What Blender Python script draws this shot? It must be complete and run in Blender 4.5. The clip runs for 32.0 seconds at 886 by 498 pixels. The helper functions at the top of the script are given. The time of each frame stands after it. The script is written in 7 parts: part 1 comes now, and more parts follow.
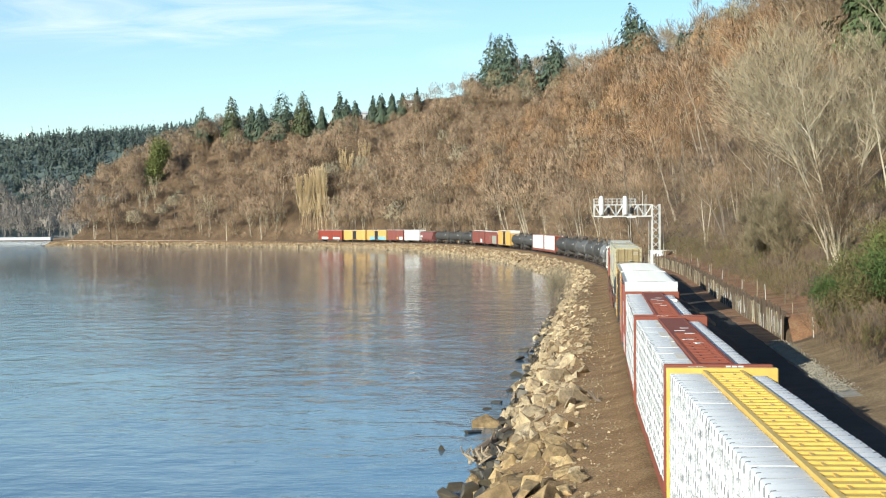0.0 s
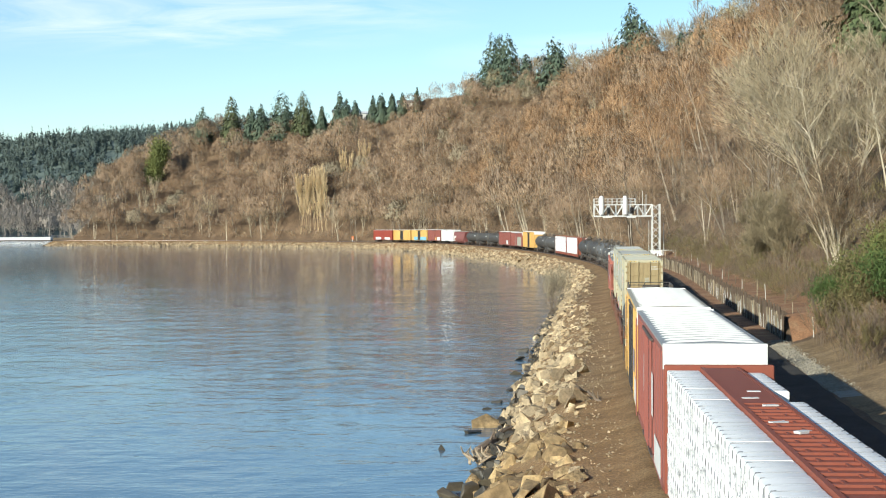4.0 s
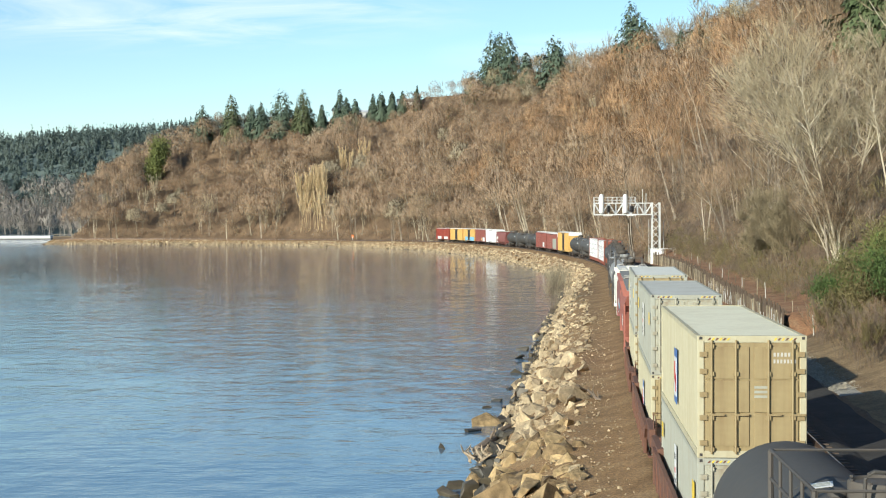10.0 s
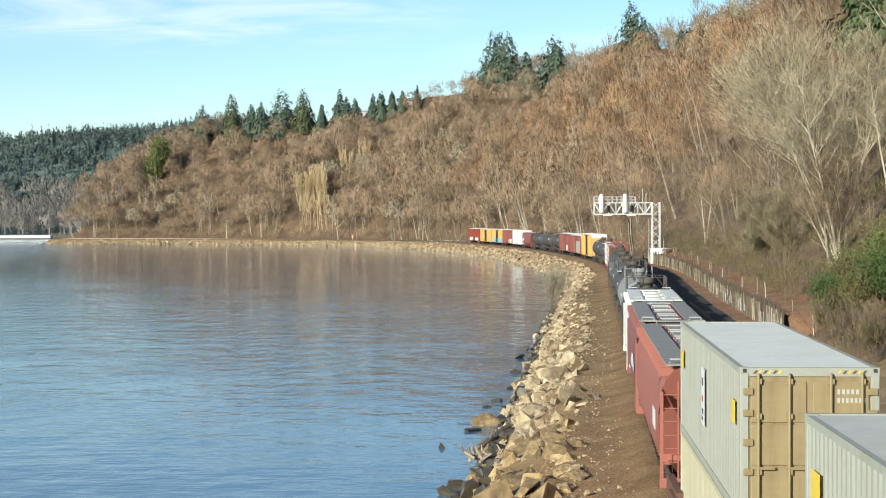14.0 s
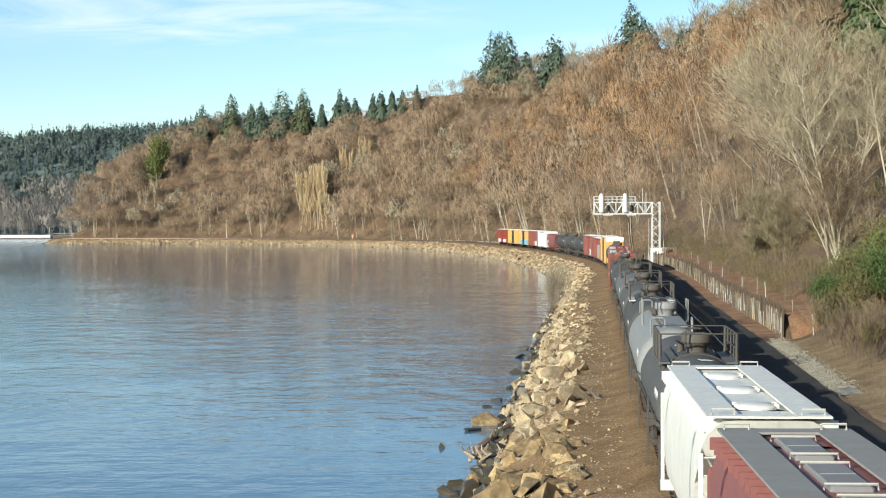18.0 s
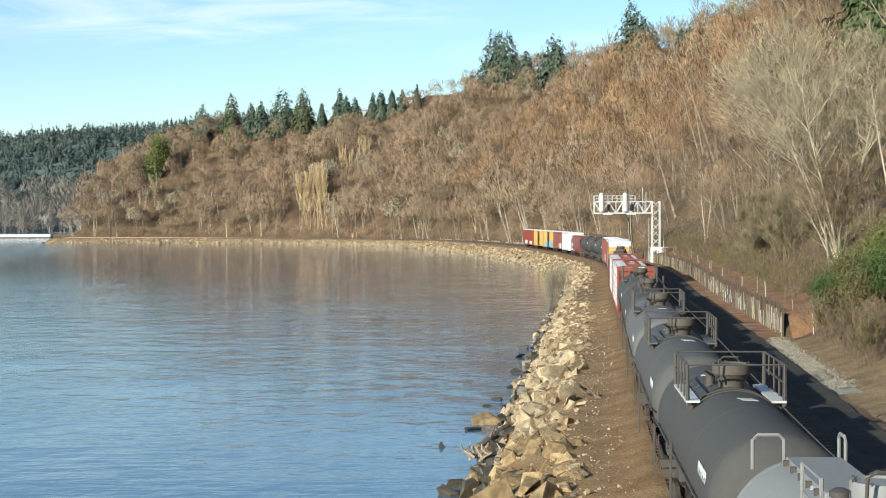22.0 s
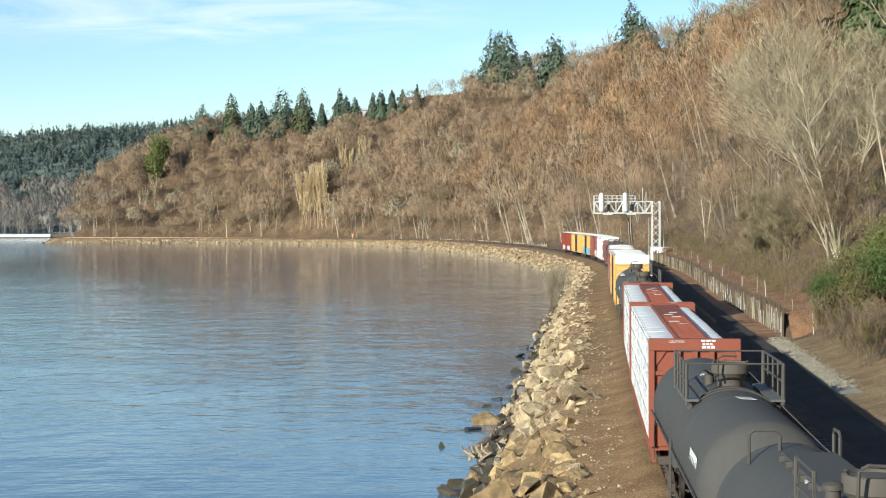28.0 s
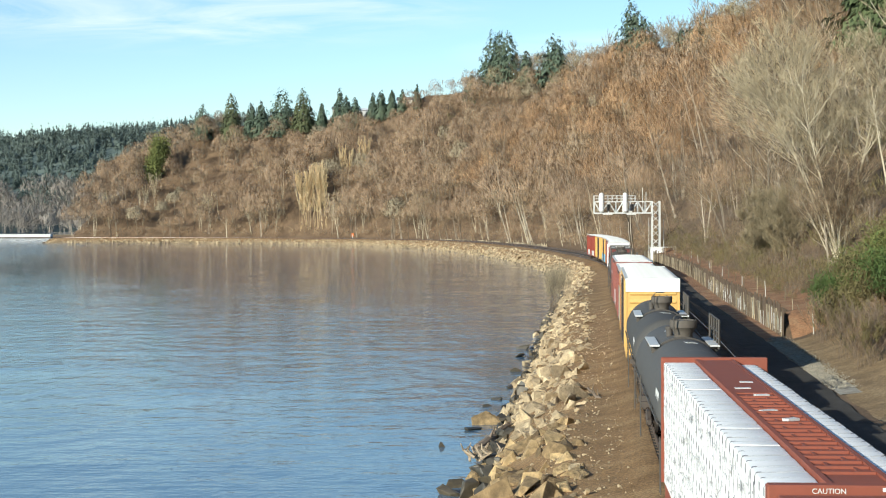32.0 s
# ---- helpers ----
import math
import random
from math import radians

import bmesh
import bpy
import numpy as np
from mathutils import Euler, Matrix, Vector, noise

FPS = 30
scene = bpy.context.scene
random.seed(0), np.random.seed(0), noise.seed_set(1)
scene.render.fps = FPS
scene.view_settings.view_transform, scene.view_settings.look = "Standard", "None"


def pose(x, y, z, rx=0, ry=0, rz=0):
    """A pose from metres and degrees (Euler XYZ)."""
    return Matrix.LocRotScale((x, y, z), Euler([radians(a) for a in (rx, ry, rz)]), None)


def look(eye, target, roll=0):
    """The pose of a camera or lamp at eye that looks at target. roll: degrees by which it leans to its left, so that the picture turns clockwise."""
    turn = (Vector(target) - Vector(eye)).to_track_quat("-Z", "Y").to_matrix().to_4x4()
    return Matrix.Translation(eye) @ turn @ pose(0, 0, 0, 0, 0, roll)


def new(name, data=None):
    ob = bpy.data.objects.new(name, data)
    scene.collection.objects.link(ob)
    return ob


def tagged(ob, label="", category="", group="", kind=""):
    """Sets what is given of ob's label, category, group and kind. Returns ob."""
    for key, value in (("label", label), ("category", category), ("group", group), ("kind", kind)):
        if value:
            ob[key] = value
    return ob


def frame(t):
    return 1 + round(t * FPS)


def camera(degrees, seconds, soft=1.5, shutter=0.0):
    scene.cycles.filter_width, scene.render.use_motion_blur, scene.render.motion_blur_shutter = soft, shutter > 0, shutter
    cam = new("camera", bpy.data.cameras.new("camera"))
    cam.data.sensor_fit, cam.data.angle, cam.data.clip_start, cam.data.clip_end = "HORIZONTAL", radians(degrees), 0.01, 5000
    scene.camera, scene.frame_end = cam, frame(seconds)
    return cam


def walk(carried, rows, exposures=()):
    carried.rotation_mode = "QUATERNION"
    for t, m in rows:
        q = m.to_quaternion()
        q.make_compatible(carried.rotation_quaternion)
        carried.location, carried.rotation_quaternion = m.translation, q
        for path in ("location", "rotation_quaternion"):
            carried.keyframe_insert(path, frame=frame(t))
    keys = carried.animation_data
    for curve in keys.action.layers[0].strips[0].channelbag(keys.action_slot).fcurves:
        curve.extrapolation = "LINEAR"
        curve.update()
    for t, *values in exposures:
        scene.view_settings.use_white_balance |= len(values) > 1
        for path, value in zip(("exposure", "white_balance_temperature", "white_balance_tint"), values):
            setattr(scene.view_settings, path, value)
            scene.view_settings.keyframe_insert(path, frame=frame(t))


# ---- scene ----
SECONDS = 32.0
EYE = (0.0, 0.0, 8.87)


def aim(drop, roll=-0.25):
    """The camera's pose when it looks down by that many degrees."""
    return look(EYE, (0, 100, EYE[2] - 100 * math.tan(radians(drop))), roll)


cam = camera(31.7, SECONDS, 1.1)
walk(cam, [(0, aim(1.089)), (3, aim(1.092)), (6, aim(1.101)), (8, aim(1.123)), (10, aim(1.150)), (14, aim(1.165)),
           (18, aim(1.177)), (22, aim(1.204)), (26, aim(1.206)), (32, aim(1.205))],
     [(0, 0.55, 6300, 2.0), (32, 0.55, 6300, 2.0)])

# ---- world, sun ----
SUN_AZ = radians(221)      # where the sun stands, clockwise from +y
SUN_EL = radians(19.2)
world = bpy.data.worlds.new("sky")
scene.world = world
world.use_nodes = True
wt = world.node_tree
sky = wt.nodes.new("ShaderNodeTexSky")
sky.sky_type = 'NISHITA'
sky.sun_disc = False
sky.sun_elevation, sky.sun_rotation = SUN_EL, SUN_AZ
sky.altitude, sky.air_density, sky.dust_density, sky.ozone_density = 300, 1.0, 0.0, 3.0
wt.links.new(sky.outputs[0], wt.nodes["Background"].inputs[0])
wt.nodes["Background"].inputs[1].default_value = 0.112
sun = new("sun", bpy.data.lights.new("sun", 'SUN'))
sun.data.energy, sun.data.angle, sun.data.color = 4.4, radians(0.5), (1.0, 0.92, 0.80)
d = Vector((math.sin(SUN_AZ) * math.cos(SUN_EL), math.cos(SUN_AZ) * math.cos(SUN_EL), math.sin(SUN_EL)))
sun.matrix_world = look((0, 0, 0), -d)
sun.location = (-60, -100, 80)

# ---- the track's line: s runs along it from beside the camera, n to its right ----
KNOTS = [-400, 0, 60, 120, 180, 240, 300, 360, 440, 520, 620, 700, 780, 860, 1000]
BENDS = [0, 1.52, 0.79, -0.46, 0.55, -0.70, -1.60, -0.51, -0.93, -1.08, -3.08, -5.2, -5.5, 3.0, 3.0]
S0, S1 = -420, 1000
TS = np.arange(S0, S1 + 1.0)
TH = np.cumsum(np.interp(TS, KNOTS, BENDS) / 1000)
TH = TH - TH[-S0] + 0.0186
TX = np.cumsum(np.sin(TH))
TY = np.cumsum(np.cos(TH))
TX, TY = TX - TX[-S0] + 5.65, TY - TY[-S0]


def rail_z(s):
    u = np.clip((np.asarray(s, float) - 560) / 140, 0, 1)
    return -0.6 * u * u * (3 - 2 * u)


def at(s, n=0.0):
    th = np.interp(s, TS, TH)
    return np.interp(s, TS, TX) + n * np.cos(th), np.interp(s, TS, TY) - n * np.sin(th)


def heading(s):
    return float(np.interp(s, TS, TH))


def travel(t):
    return 11.063 * t + 0.0274 * t * t
# ---- materials ----
def nodes_of(name):
    m = bpy.data.materials.new(name)
    m.use_nodes = True
    nt = m.node_tree
    return m, nt, nt.nodes["Principled BSDF"]


def ramp(nt, fac, stops):
    r = nt.nodes.new("ShaderNodeValToRGB")
    while len(r.color_ramp.elements) < len(stops):
        r.color_ramp.elements.new(0.5)
    for e, (at_, c) in zip(r.color_ramp.elements, stops):
        e.position, e.color = at_, (*c, 1)
    nt.links.new(fac, r.inputs[0])
    return r.outputs[0]


def tex(nt, scale, detail=4.0, rough=0.55, coords="Object", stretch=None):
    tc = nt.nodes.new("ShaderNodeTexCoord")
    n = nt.nodes.new("ShaderNodeTexNoise")
    n.inputs["Scale"].default_value, n.inputs["Detail"].default_value = scale, detail
    n.inputs["Roughness"].default_value = rough
    src = tc.outputs[coords]
    if stretch:
        mp = nt.nodes.new("ShaderNodeMapping")
        mp.inputs["Scale"].default_value = stretch
        nt.links.new(src, mp.inputs[0])
        src = mp.outputs[0]
    nt.links.new(src, n.inputs["Vector"])
    return n.outputs["Fac"]


def mixed(nt, fac, a, b, how='MIX'):
    n = nt.nodes.new("ShaderNodeMix")
    n.data_type, n.blend_type = 'RGBA', how
    for sock, v in ((n.inputs[0], fac), (n.inputs[6], a), (n.inputs[7], b)):
        if isinstance(v, (tuple, list)):
            sock.default_value = (*v, 1)
        elif isinstance(v, (int, float)):
            sock.default_value = v
        else:
            nt.links.new(v, sock)
    return n.outputs[2]


def bump(nt, bsdf, height, strength, dist):
    b = nt.nodes.new("ShaderNodeBump")
    b.inputs["Strength"].default_value, b.inputs["Distance"].default_value = strength, dist
    nt.links.new(height, b.inputs["Height"])
    nt.links.new(b.outputs[0], bsdf.inputs["Normal"])


def paint(name, colour, dirt=(0.12, 0.09, 0.06), amount=0.35, rough=0.5, metal=0.0, streaks=True, grain=6.0, gloss=0.4):
    """Weathered paint: fine grain, blotches and rain streaks of dirt."""
    m, nt, b = nodes_of(name)
    blotch = ramp(nt, tex(nt, 0.9, 5, 0.65), [(0.42, (0, 0, 0)), (0.72, (1, 1, 1))])
    col = mixed(nt, tex(nt, grain, 3), [c * 0.88 for c in colour], [min(1, c * 1.08) for c in colour])
    k = nt.nodes.new("ShaderNodeMath")
    k.operation = 'MULTIPLY'
    k.inputs[1].default_value = amount
    if streaks:
        st = ramp(nt, tex(nt, 1.6, 4, 0.6, stretch=(2.6, 2.6, 0.16)), [(0.46, (0, 0, 0)), (0.70, (1, 1, 1))])
        nt.links.new(mixed(nt, 0.55, blotch, st), k.inputs[0])
    else:
        nt.links.new(blotch, k.inputs[0])
    nt.links.new(mixed(nt, k.outputs[0], col, dirt), b.inputs["Base Color"])
    b.inputs["Roughness"].default_value, b.inputs["Metallic"].default_value = rough, metal
    b.inputs["Specular IOR Level"].default_value = gloss
    bump(nt, b, tex(nt, 14, 3), 0.08, 0.01)
    return m


def earth(name, stops, scale, fine, rough=0.95, strength=0.6, dist=0.05, fine_dark=0.6):
    """Ground: broad patches of colour, fine grit, relief."""
    m, nt, b = nodes_of(name)
    base = ramp(nt, tex(nt, scale, 6, 0.6), stops)
    grit = tex(nt, fine, 3, 0.7)
    dark = ramp(nt, grit, [(0.35, (fine_dark,) * 3), (0.65, (1.15,) * 3)])
    nt.links.new(mixed(nt, 1.0, base, dark, 'MULTIPLY'), b.inputs["Base Color"])
    b.inputs["Roughness"].default_value = rough
    bump(nt, b, grit, strength, dist)
    return m


def varied(name, a, b_, rough=0.9, scale=8.0, strength=0.5, dist=0.03, per_object=True, low=0.65, skew=1.0):
    """Stone, timber and the like: each piece takes a colour between a and b_."""
    m, nt, b = nodes_of(name)
    if per_object:
        fac = nt.nodes.new("ShaderNodeObjectInfo").outputs["Random"]
    else:
        fac = nt.nodes.new("ShaderNodeNewGeometry").outputs["Random Per Island"]
    pw = nt.nodes.new("ShaderNodeMath")
    pw.operation = 'POWER'
    pw.inputs[1].default_value = skew
    nt.links.new(fac, pw.inputs[0])
    base = mixed(nt, pw.outputs[0], a, b_)
    grain = tex(nt, scale, 6, 0.7)
    shade = ramp(nt, grain, [(0.32, (low,) * 3), (0.68, (1.18,) * 3)])
    big = ramp(nt, tex(nt, scale * 0.22, 3), [(0.35, (low + 0.1, low + 0.08, low + 0.04)), (0.65, (1.12, 1.08, 1.0))])
    nt.links.new(mixed(nt, 1.0, mixed(nt, 1.0, base, shade, 'MULTIPLY'), big, 'MULTIPLY'), b.inputs["Base Color"])
    b.inputs["Roughness"].default_value = rough
    bump(nt, b, grain, strength, dist)
    return m


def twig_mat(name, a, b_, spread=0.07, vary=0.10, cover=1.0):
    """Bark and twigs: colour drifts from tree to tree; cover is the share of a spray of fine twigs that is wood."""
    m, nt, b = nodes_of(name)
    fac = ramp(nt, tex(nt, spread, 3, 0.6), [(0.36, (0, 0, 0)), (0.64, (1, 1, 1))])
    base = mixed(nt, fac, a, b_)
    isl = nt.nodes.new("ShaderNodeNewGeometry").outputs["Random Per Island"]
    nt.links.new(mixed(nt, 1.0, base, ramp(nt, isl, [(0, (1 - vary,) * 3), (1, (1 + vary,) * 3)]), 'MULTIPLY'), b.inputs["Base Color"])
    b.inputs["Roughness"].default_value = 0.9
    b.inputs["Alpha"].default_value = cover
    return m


MAT = {
    "steel": paint("weathered steel", (0.10, 0.085, 0.075), (0.16, 0.09, 0.05), 0.5, 0.6, 0.3),
    "rust": paint("rusty brown paint", (0.16, 0.075, 0.05), (0.10, 0.07, 0.05), 0.5, 0.75),
    "wheel": paint("wheel steel", (0.07, 0.06, 0.055), (0.14, 0.09, 0.06), 0.5, 0.5, 0.6),
    "red": paint("red-brown car paint", (0.30, 0.055, 0.035), (0.13, 0.07, 0.05), 0.35, 0.5),
    "box_red": paint("faded boxcar red", (0.285, 0.092, 0.072), (0.16, 0.10, 0.08), 0.4, 0.55),
    "beam_red": paint("centre beam red", (0.275, 0.083, 0.053), (0.16, 0.08, 0.06), 0.35, 0.7, gloss=0.2),
    "beam_yellow": paint("centre beam yellow", (0.74, 0.50, 0.12), (0.25, 0.16, 0.07), 0.3, 0.5),
    "box_yellow": paint("boxcar yellow", (0.68, 0.42, 0.13), (0.25, 0.16, 0.08), 0.35, 0.5),
    "door_black": paint("black door paint", (0.035, 0.033, 0.035), (0.12, 0.10, 0.08), 0.3, 0.5),
    "roof_white": paint("white galvanised roof", (0.58, 0.575, 0.56), (0.36, 0.33, 0.29), 0.45, 0.5, 0.0, False),
    "roof_cream": paint("weathered cream roof", (0.43, 0.40, 0.32), (0.30, 0.22, 0.14), 0.45, 0.6, 0.0, False),
    "rib_white": paint("white pressed roof rib", (0.74, 0.735, 0.71), (0.5, 0.45, 0.38), 0.3, 0.7, 0.0, False, gloss=0.1),
    "roof_grey": paint("dull galvanised roof sheet", (0.37, 0.37, 0.36), (0.22, 0.20, 0.18), 0.45, 0.6, 0.2, False),
    "white": paint("white paint", (0.80, 0.80, 0.78), (0.40, 0.36, 0.30), 0.25, 0.45),
    "tank_black": paint("matt black tank paint", (0.078, 0.076, 0.073), (0.12, 0.10, 0.08), 0.35, 0.72, gloss=0.22),
    "tank_grey": paint("dark grey tank paint", (0.098, 0.096, 0.093), (0.15, 0.125, 0.095), 0.35, 0.7, gloss=0.22),
    "tank_mid": paint("mid grey tank paint", (0.14, 0.138, 0.134), (0.17, 0.14, 0.11), 0.3, 0.65, gloss=0.25),
    "dome_brown": paint("brown-grey dome paint", (0.105, 0.092, 0.078), (0.14, 0.11, 0.085), 0.45, 0.7, gloss=0.2),
    "tank_rail": paint("dark grey railing paint", (0.075, 0.068, 0.06), (0.13, 0.10, 0.08), 0.4, 0.7),
    "walk_grey": paint("grey running board", (0.30, 0.295, 0.28), (0.22, 0.18, 0.14), 0.35, 0.9, 0.0, False, gloss=0.05),
    "walk_pale": paint("pale grey fittings", (0.52, 0.50, 0.45), (0.3, 0.22, 0.15), 0.4, 0.6),
    "hatch_grey": paint("grey hatch cover", (0.26, 0.25, 0.24), (0.16, 0.12, 0.10), 0.4, 0.6, 0.0, False),
    "tank_light": paint("light grey tank paint", (0.26, 0.258, 0.25), (0.26, 0.22, 0.17), 0.3, 0.65, gloss=0.3),
    "grating": paint("grey walkway grating", (0.12, 0.12, 0.115), (0.12, 0.10, 0.08), 0.4, 0.6),
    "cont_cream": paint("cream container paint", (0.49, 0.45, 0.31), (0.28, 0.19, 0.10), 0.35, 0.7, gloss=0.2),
    # matt roof paints, raised above the sides' tone: light from above put into colour
    "cont_roof": paint("top-lit chalky cream container roof", (0.86, 0.81, 0.61), (0.5, 0.4, 0.25), 0.25, 0.9, 0.0, False, gloss=0.05),
    "cont_top": paint("top-lit chalky grey container roof", (0.60, 0.59, 0.53), (0.36, 0.30, 0.22), 0.3, 0.9, 0.0, False, gloss=0.05),
    "cont_pale": paint("top-lit chalky pale container roof", (0.80, 0.785, 0.70), (0.5, 0.45, 0.36), 0.25, 0.9, 0.0, False, gloss=0.05),
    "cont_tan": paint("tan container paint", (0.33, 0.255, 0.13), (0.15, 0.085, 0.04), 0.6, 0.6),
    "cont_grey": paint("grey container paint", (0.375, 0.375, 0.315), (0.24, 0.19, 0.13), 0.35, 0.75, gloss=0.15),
    "cont_grey_end": paint("rust-streaked grey door paint", (0.40, 0.39, 0.31), (0.19, 0.115, 0.055), 0.7, 0.7, gloss=0.2),
    "hopper": paint("faded maroon hopper paint", (0.255, 0.092, 0.082), (0.15, 0.10, 0.09), 0.4, 0.6),
    "hopper_red": paint("red-orange hopper paint", (0.37, 0.13, 0.095), (0.17, 0.09, 0.07), 0.4, 0.6),
    "hopper_white": paint("off-white hopper paint", (0.80, 0.775, 0.70), (0.38, 0.33, 0.26), 0.4, 0.5),
    "wrap": paint("white lumber wrap", (0.92, 0.91, 0.885), (0.72, 0.70, 0.67), 0.25, 0.6, 0.0, False, gloss=0.2),
    "wrap_print": paint("grey print on wrap", (0.36, 0.36, 0.37), (0.6, 0.6, 0.6), 0.3, 0.6, 0.0, False),
    "wrap_tan": paint("tan paper wrap", (0.74, 0.65, 0.49), (0.86, 0.83, 0.77), 0.6, 0.7, 0.0, False),
    "mark_soft": paint("worn dark print", (0.12, 0.12, 0.13), (0.5, 0.5, 0.5), 0.4, 0.6, 0.0, False),
    "mark": paint("dark print", (0.05, 0.05, 0.06), (0.1, 0.1, 0.1), 0.2, 0.6),
    "mark_red": paint("red print", (0.55, 0.05, 0.05), (0.2, 0.1, 0.08), 0.15, 0.5),
    "mark_blue": paint("blue print", (0.08, 0.16, 0.38), (0.15, 0.15, 0.18), 0.15, 0.5),
    "mark_pale": paint("pale print", (0.70, 0.70, 0.68), (0.35, 0.32, 0.28), 0.25, 0.5),
    "mark_yellow": paint("yellow print", (0.78, 0.55, 0.06), (0.3, 0.2, 0.1), 0.2, 0.5),
    "spray_blue": paint("light blue spray paint", (0.18, 0.45, 0.62), (0.6, 0.6, 0.6), 0.3, 0.6),
    "galv": paint("galvanised steel", (0.66, 0.66, 0.64), (0.35, 0.33, 0.30), 0.25, 0.5, 0.2),
    "rail": paint("rail steel", (0.13, 0.09, 0.07), (0.18, 0.10, 0.06), 0.5, 0.5, 0.5),
    "rail_head": paint("polished rail head", (0.62, 0.61, 0.59), (0.3, 0.24, 0.2), 0.2, 0.28, 1.0, False),
    "tie": varied("old sleeper timber", (0.09, 0.065, 0.05), (0.16, 0.12, 0.09), per_object=False),
    # ballast taken down to near-black: part of the train's shade is in this colour
    "ballast": earth("dark grey ballast with shade put in", [(0.35, (0.032, 0.029, 0.027)), (0.65, (0.062, 0.056, 0.05))], 0.6, 14, 0.95, 1.0, 0.08),
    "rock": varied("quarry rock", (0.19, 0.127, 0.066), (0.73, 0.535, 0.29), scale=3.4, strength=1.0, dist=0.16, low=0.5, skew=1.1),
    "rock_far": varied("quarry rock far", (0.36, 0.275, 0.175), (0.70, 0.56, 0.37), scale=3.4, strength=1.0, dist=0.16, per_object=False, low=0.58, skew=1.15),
    "rock_wet": varied("wet dark rock", (0.05, 0.045, 0.035), (0.11, 0.09, 0.06), rough=0.5, scale=2.6),
    "rock_wet_far": varied("wet dark rock at the waterline", (0.05, 0.045, 0.035), (0.13, 0.105, 0.07), rough=0.5, scale=2.6, per_object=False),
    "board": varied("weathered fence board", (0.15, 0.12, 0.082), (0.62, 0.53, 0.39), scale=3.5, low=0.5, skew=1.0),
    "driftwood": varied("bleached driftwood", (0.36, 0.28, 0.20), (0.55, 0.45, 0.34), scale=6.0),
}
# ---- mesh helpers ----
class Shape:
    """Gathers vertices and faces; becomes one mesh."""

    def __init__(self):
        self.v, self.f, self.m = [], [], []

    def add(self, verts, faces, mi=0):
        k = len(self.v)
        self.v += [tuple(p) for p in verts]
        self.f += [tuple(i + k for i in q) for q in faces]
        self.m += [mi] * len(faces)
        return self

    def box(self, x0, x1, y0, y1, z0, z1, mi=0, c=0.0):
        """A box; c chamfers its four long vertical and top edges."""
        if c <= 0:
            v = [(x, y, z) for z in (z0, z1) for x, y in ((x0, y0), (x1, y0), (x1, y1), (x0, y1))]
            return self.add(v, [(3, 2, 1, 0), (4, 5, 6, 7), (0, 1, 5, 4), (1, 2, 6, 5), (2, 3, 7, 6), (3, 0, 4, 7)], mi)
        ring = [(x0 + c, y0), (x1 - c, y0), (x1, y0 + c), (x1, y1 - c), (x1 - c, y1), (x0 + c, y1), (x0, y1 - c), (x0, y0 + c)]
        mx, my = (x0 + x1) / 2, (y0 + y1) / 2
        kx, ky = 1 - c / max(0.01, (x1 - x0) / 2), 1 - c / max(0.01, (y1 - y0) / 2)
        inner = [(mx + (x - mx) * kx, my + (y - my) * ky) for x, y in ring]
        v = [(*p, z0) for p in ring] + [(*p, z1 - c) for p in ring] + [(*p, z1) for p in inner]
        f = [tuple(range(7, -1, -1)), tuple(range(16, 24))]
        for k in (0, 8):
            f += [(k + i, k + (i + 1) % 8, k + 8 + (i + 1) % 8, k + 8 + i) for i in range(8)]
        return self.add(v, f, mi)

    def prism(self, outline, y0, y1, mi=0):
        """An outline of (x, z), counter-clockwise seen from -y, drawn out along y."""
        n = len(outline)
        v = [(x, y0, z) for x, z in outline] + [(x, y1, z) for x, z in outline]
        f = [tuple(range(n)), tuple(range(2 * n - 1, n - 1, -1))]
        f += [(i, i + n, (i + 1) % n + n, (i + 1) % n) for i in range(n)]
        return self.add(v, f, mi)

    def slab(self, outline, x0, x1, mi=0):
        """An outline of (y, z) drawn out along x."""
        n = len(outline)
        v = [(x0, y, z) for y, z in outline] + [(x1, y, z) for y, z in outline]
        f = [tuple(range(n - 1, -1, -1)), tuple(range(n, 2 * n))]
        f += [(i, (i + 1) % n, (i + 1) % n + n, i + n) for i in range(n)]
        return self.add(v, f, mi)

    def tube(self, path, radii, seg=8, mi=0, cap=True):
        """A round bar along a path of points."""
        if isinstance(radii, (int, float)):
            radii = [radii] * len(path)
        rings = []
        pts = [Vector(p) for p in path]
        for i, p in enumerate(pts):
            d = pts[min(i + 1, len(pts) - 1)] - pts[max(i - 1, 0)]
            d = d.normalized() if d.length > 1e-9 else Vector((0, 0, 1))
            a = d.cross(Vector((0, 0, 1)) if abs(d.z) < 0.9 else Vector((1, 0, 0))).normalized()
            b = d.cross(a)
            rings.append([p + radii[i] * (math.cos(2 * math.pi * j / seg) * a + math.sin(2 * math.pi * j / seg) * b) for j in range(seg)])
        v = [q for r in rings for q in r]
        f = []
        for i in range(len(pts) - 1):
            f += [(i * seg + j, i * seg + (j + 1) % seg, (i + 1) * seg + (j + 1) % seg, (i + 1) * seg + j) for j in range(seg)]
        if cap:
            f += [tuple(range(seg - 1, -1, -1)), tuple(range((len(pts) - 1) * seg, len(pts) * seg))]
        return self.add(v, f, mi)

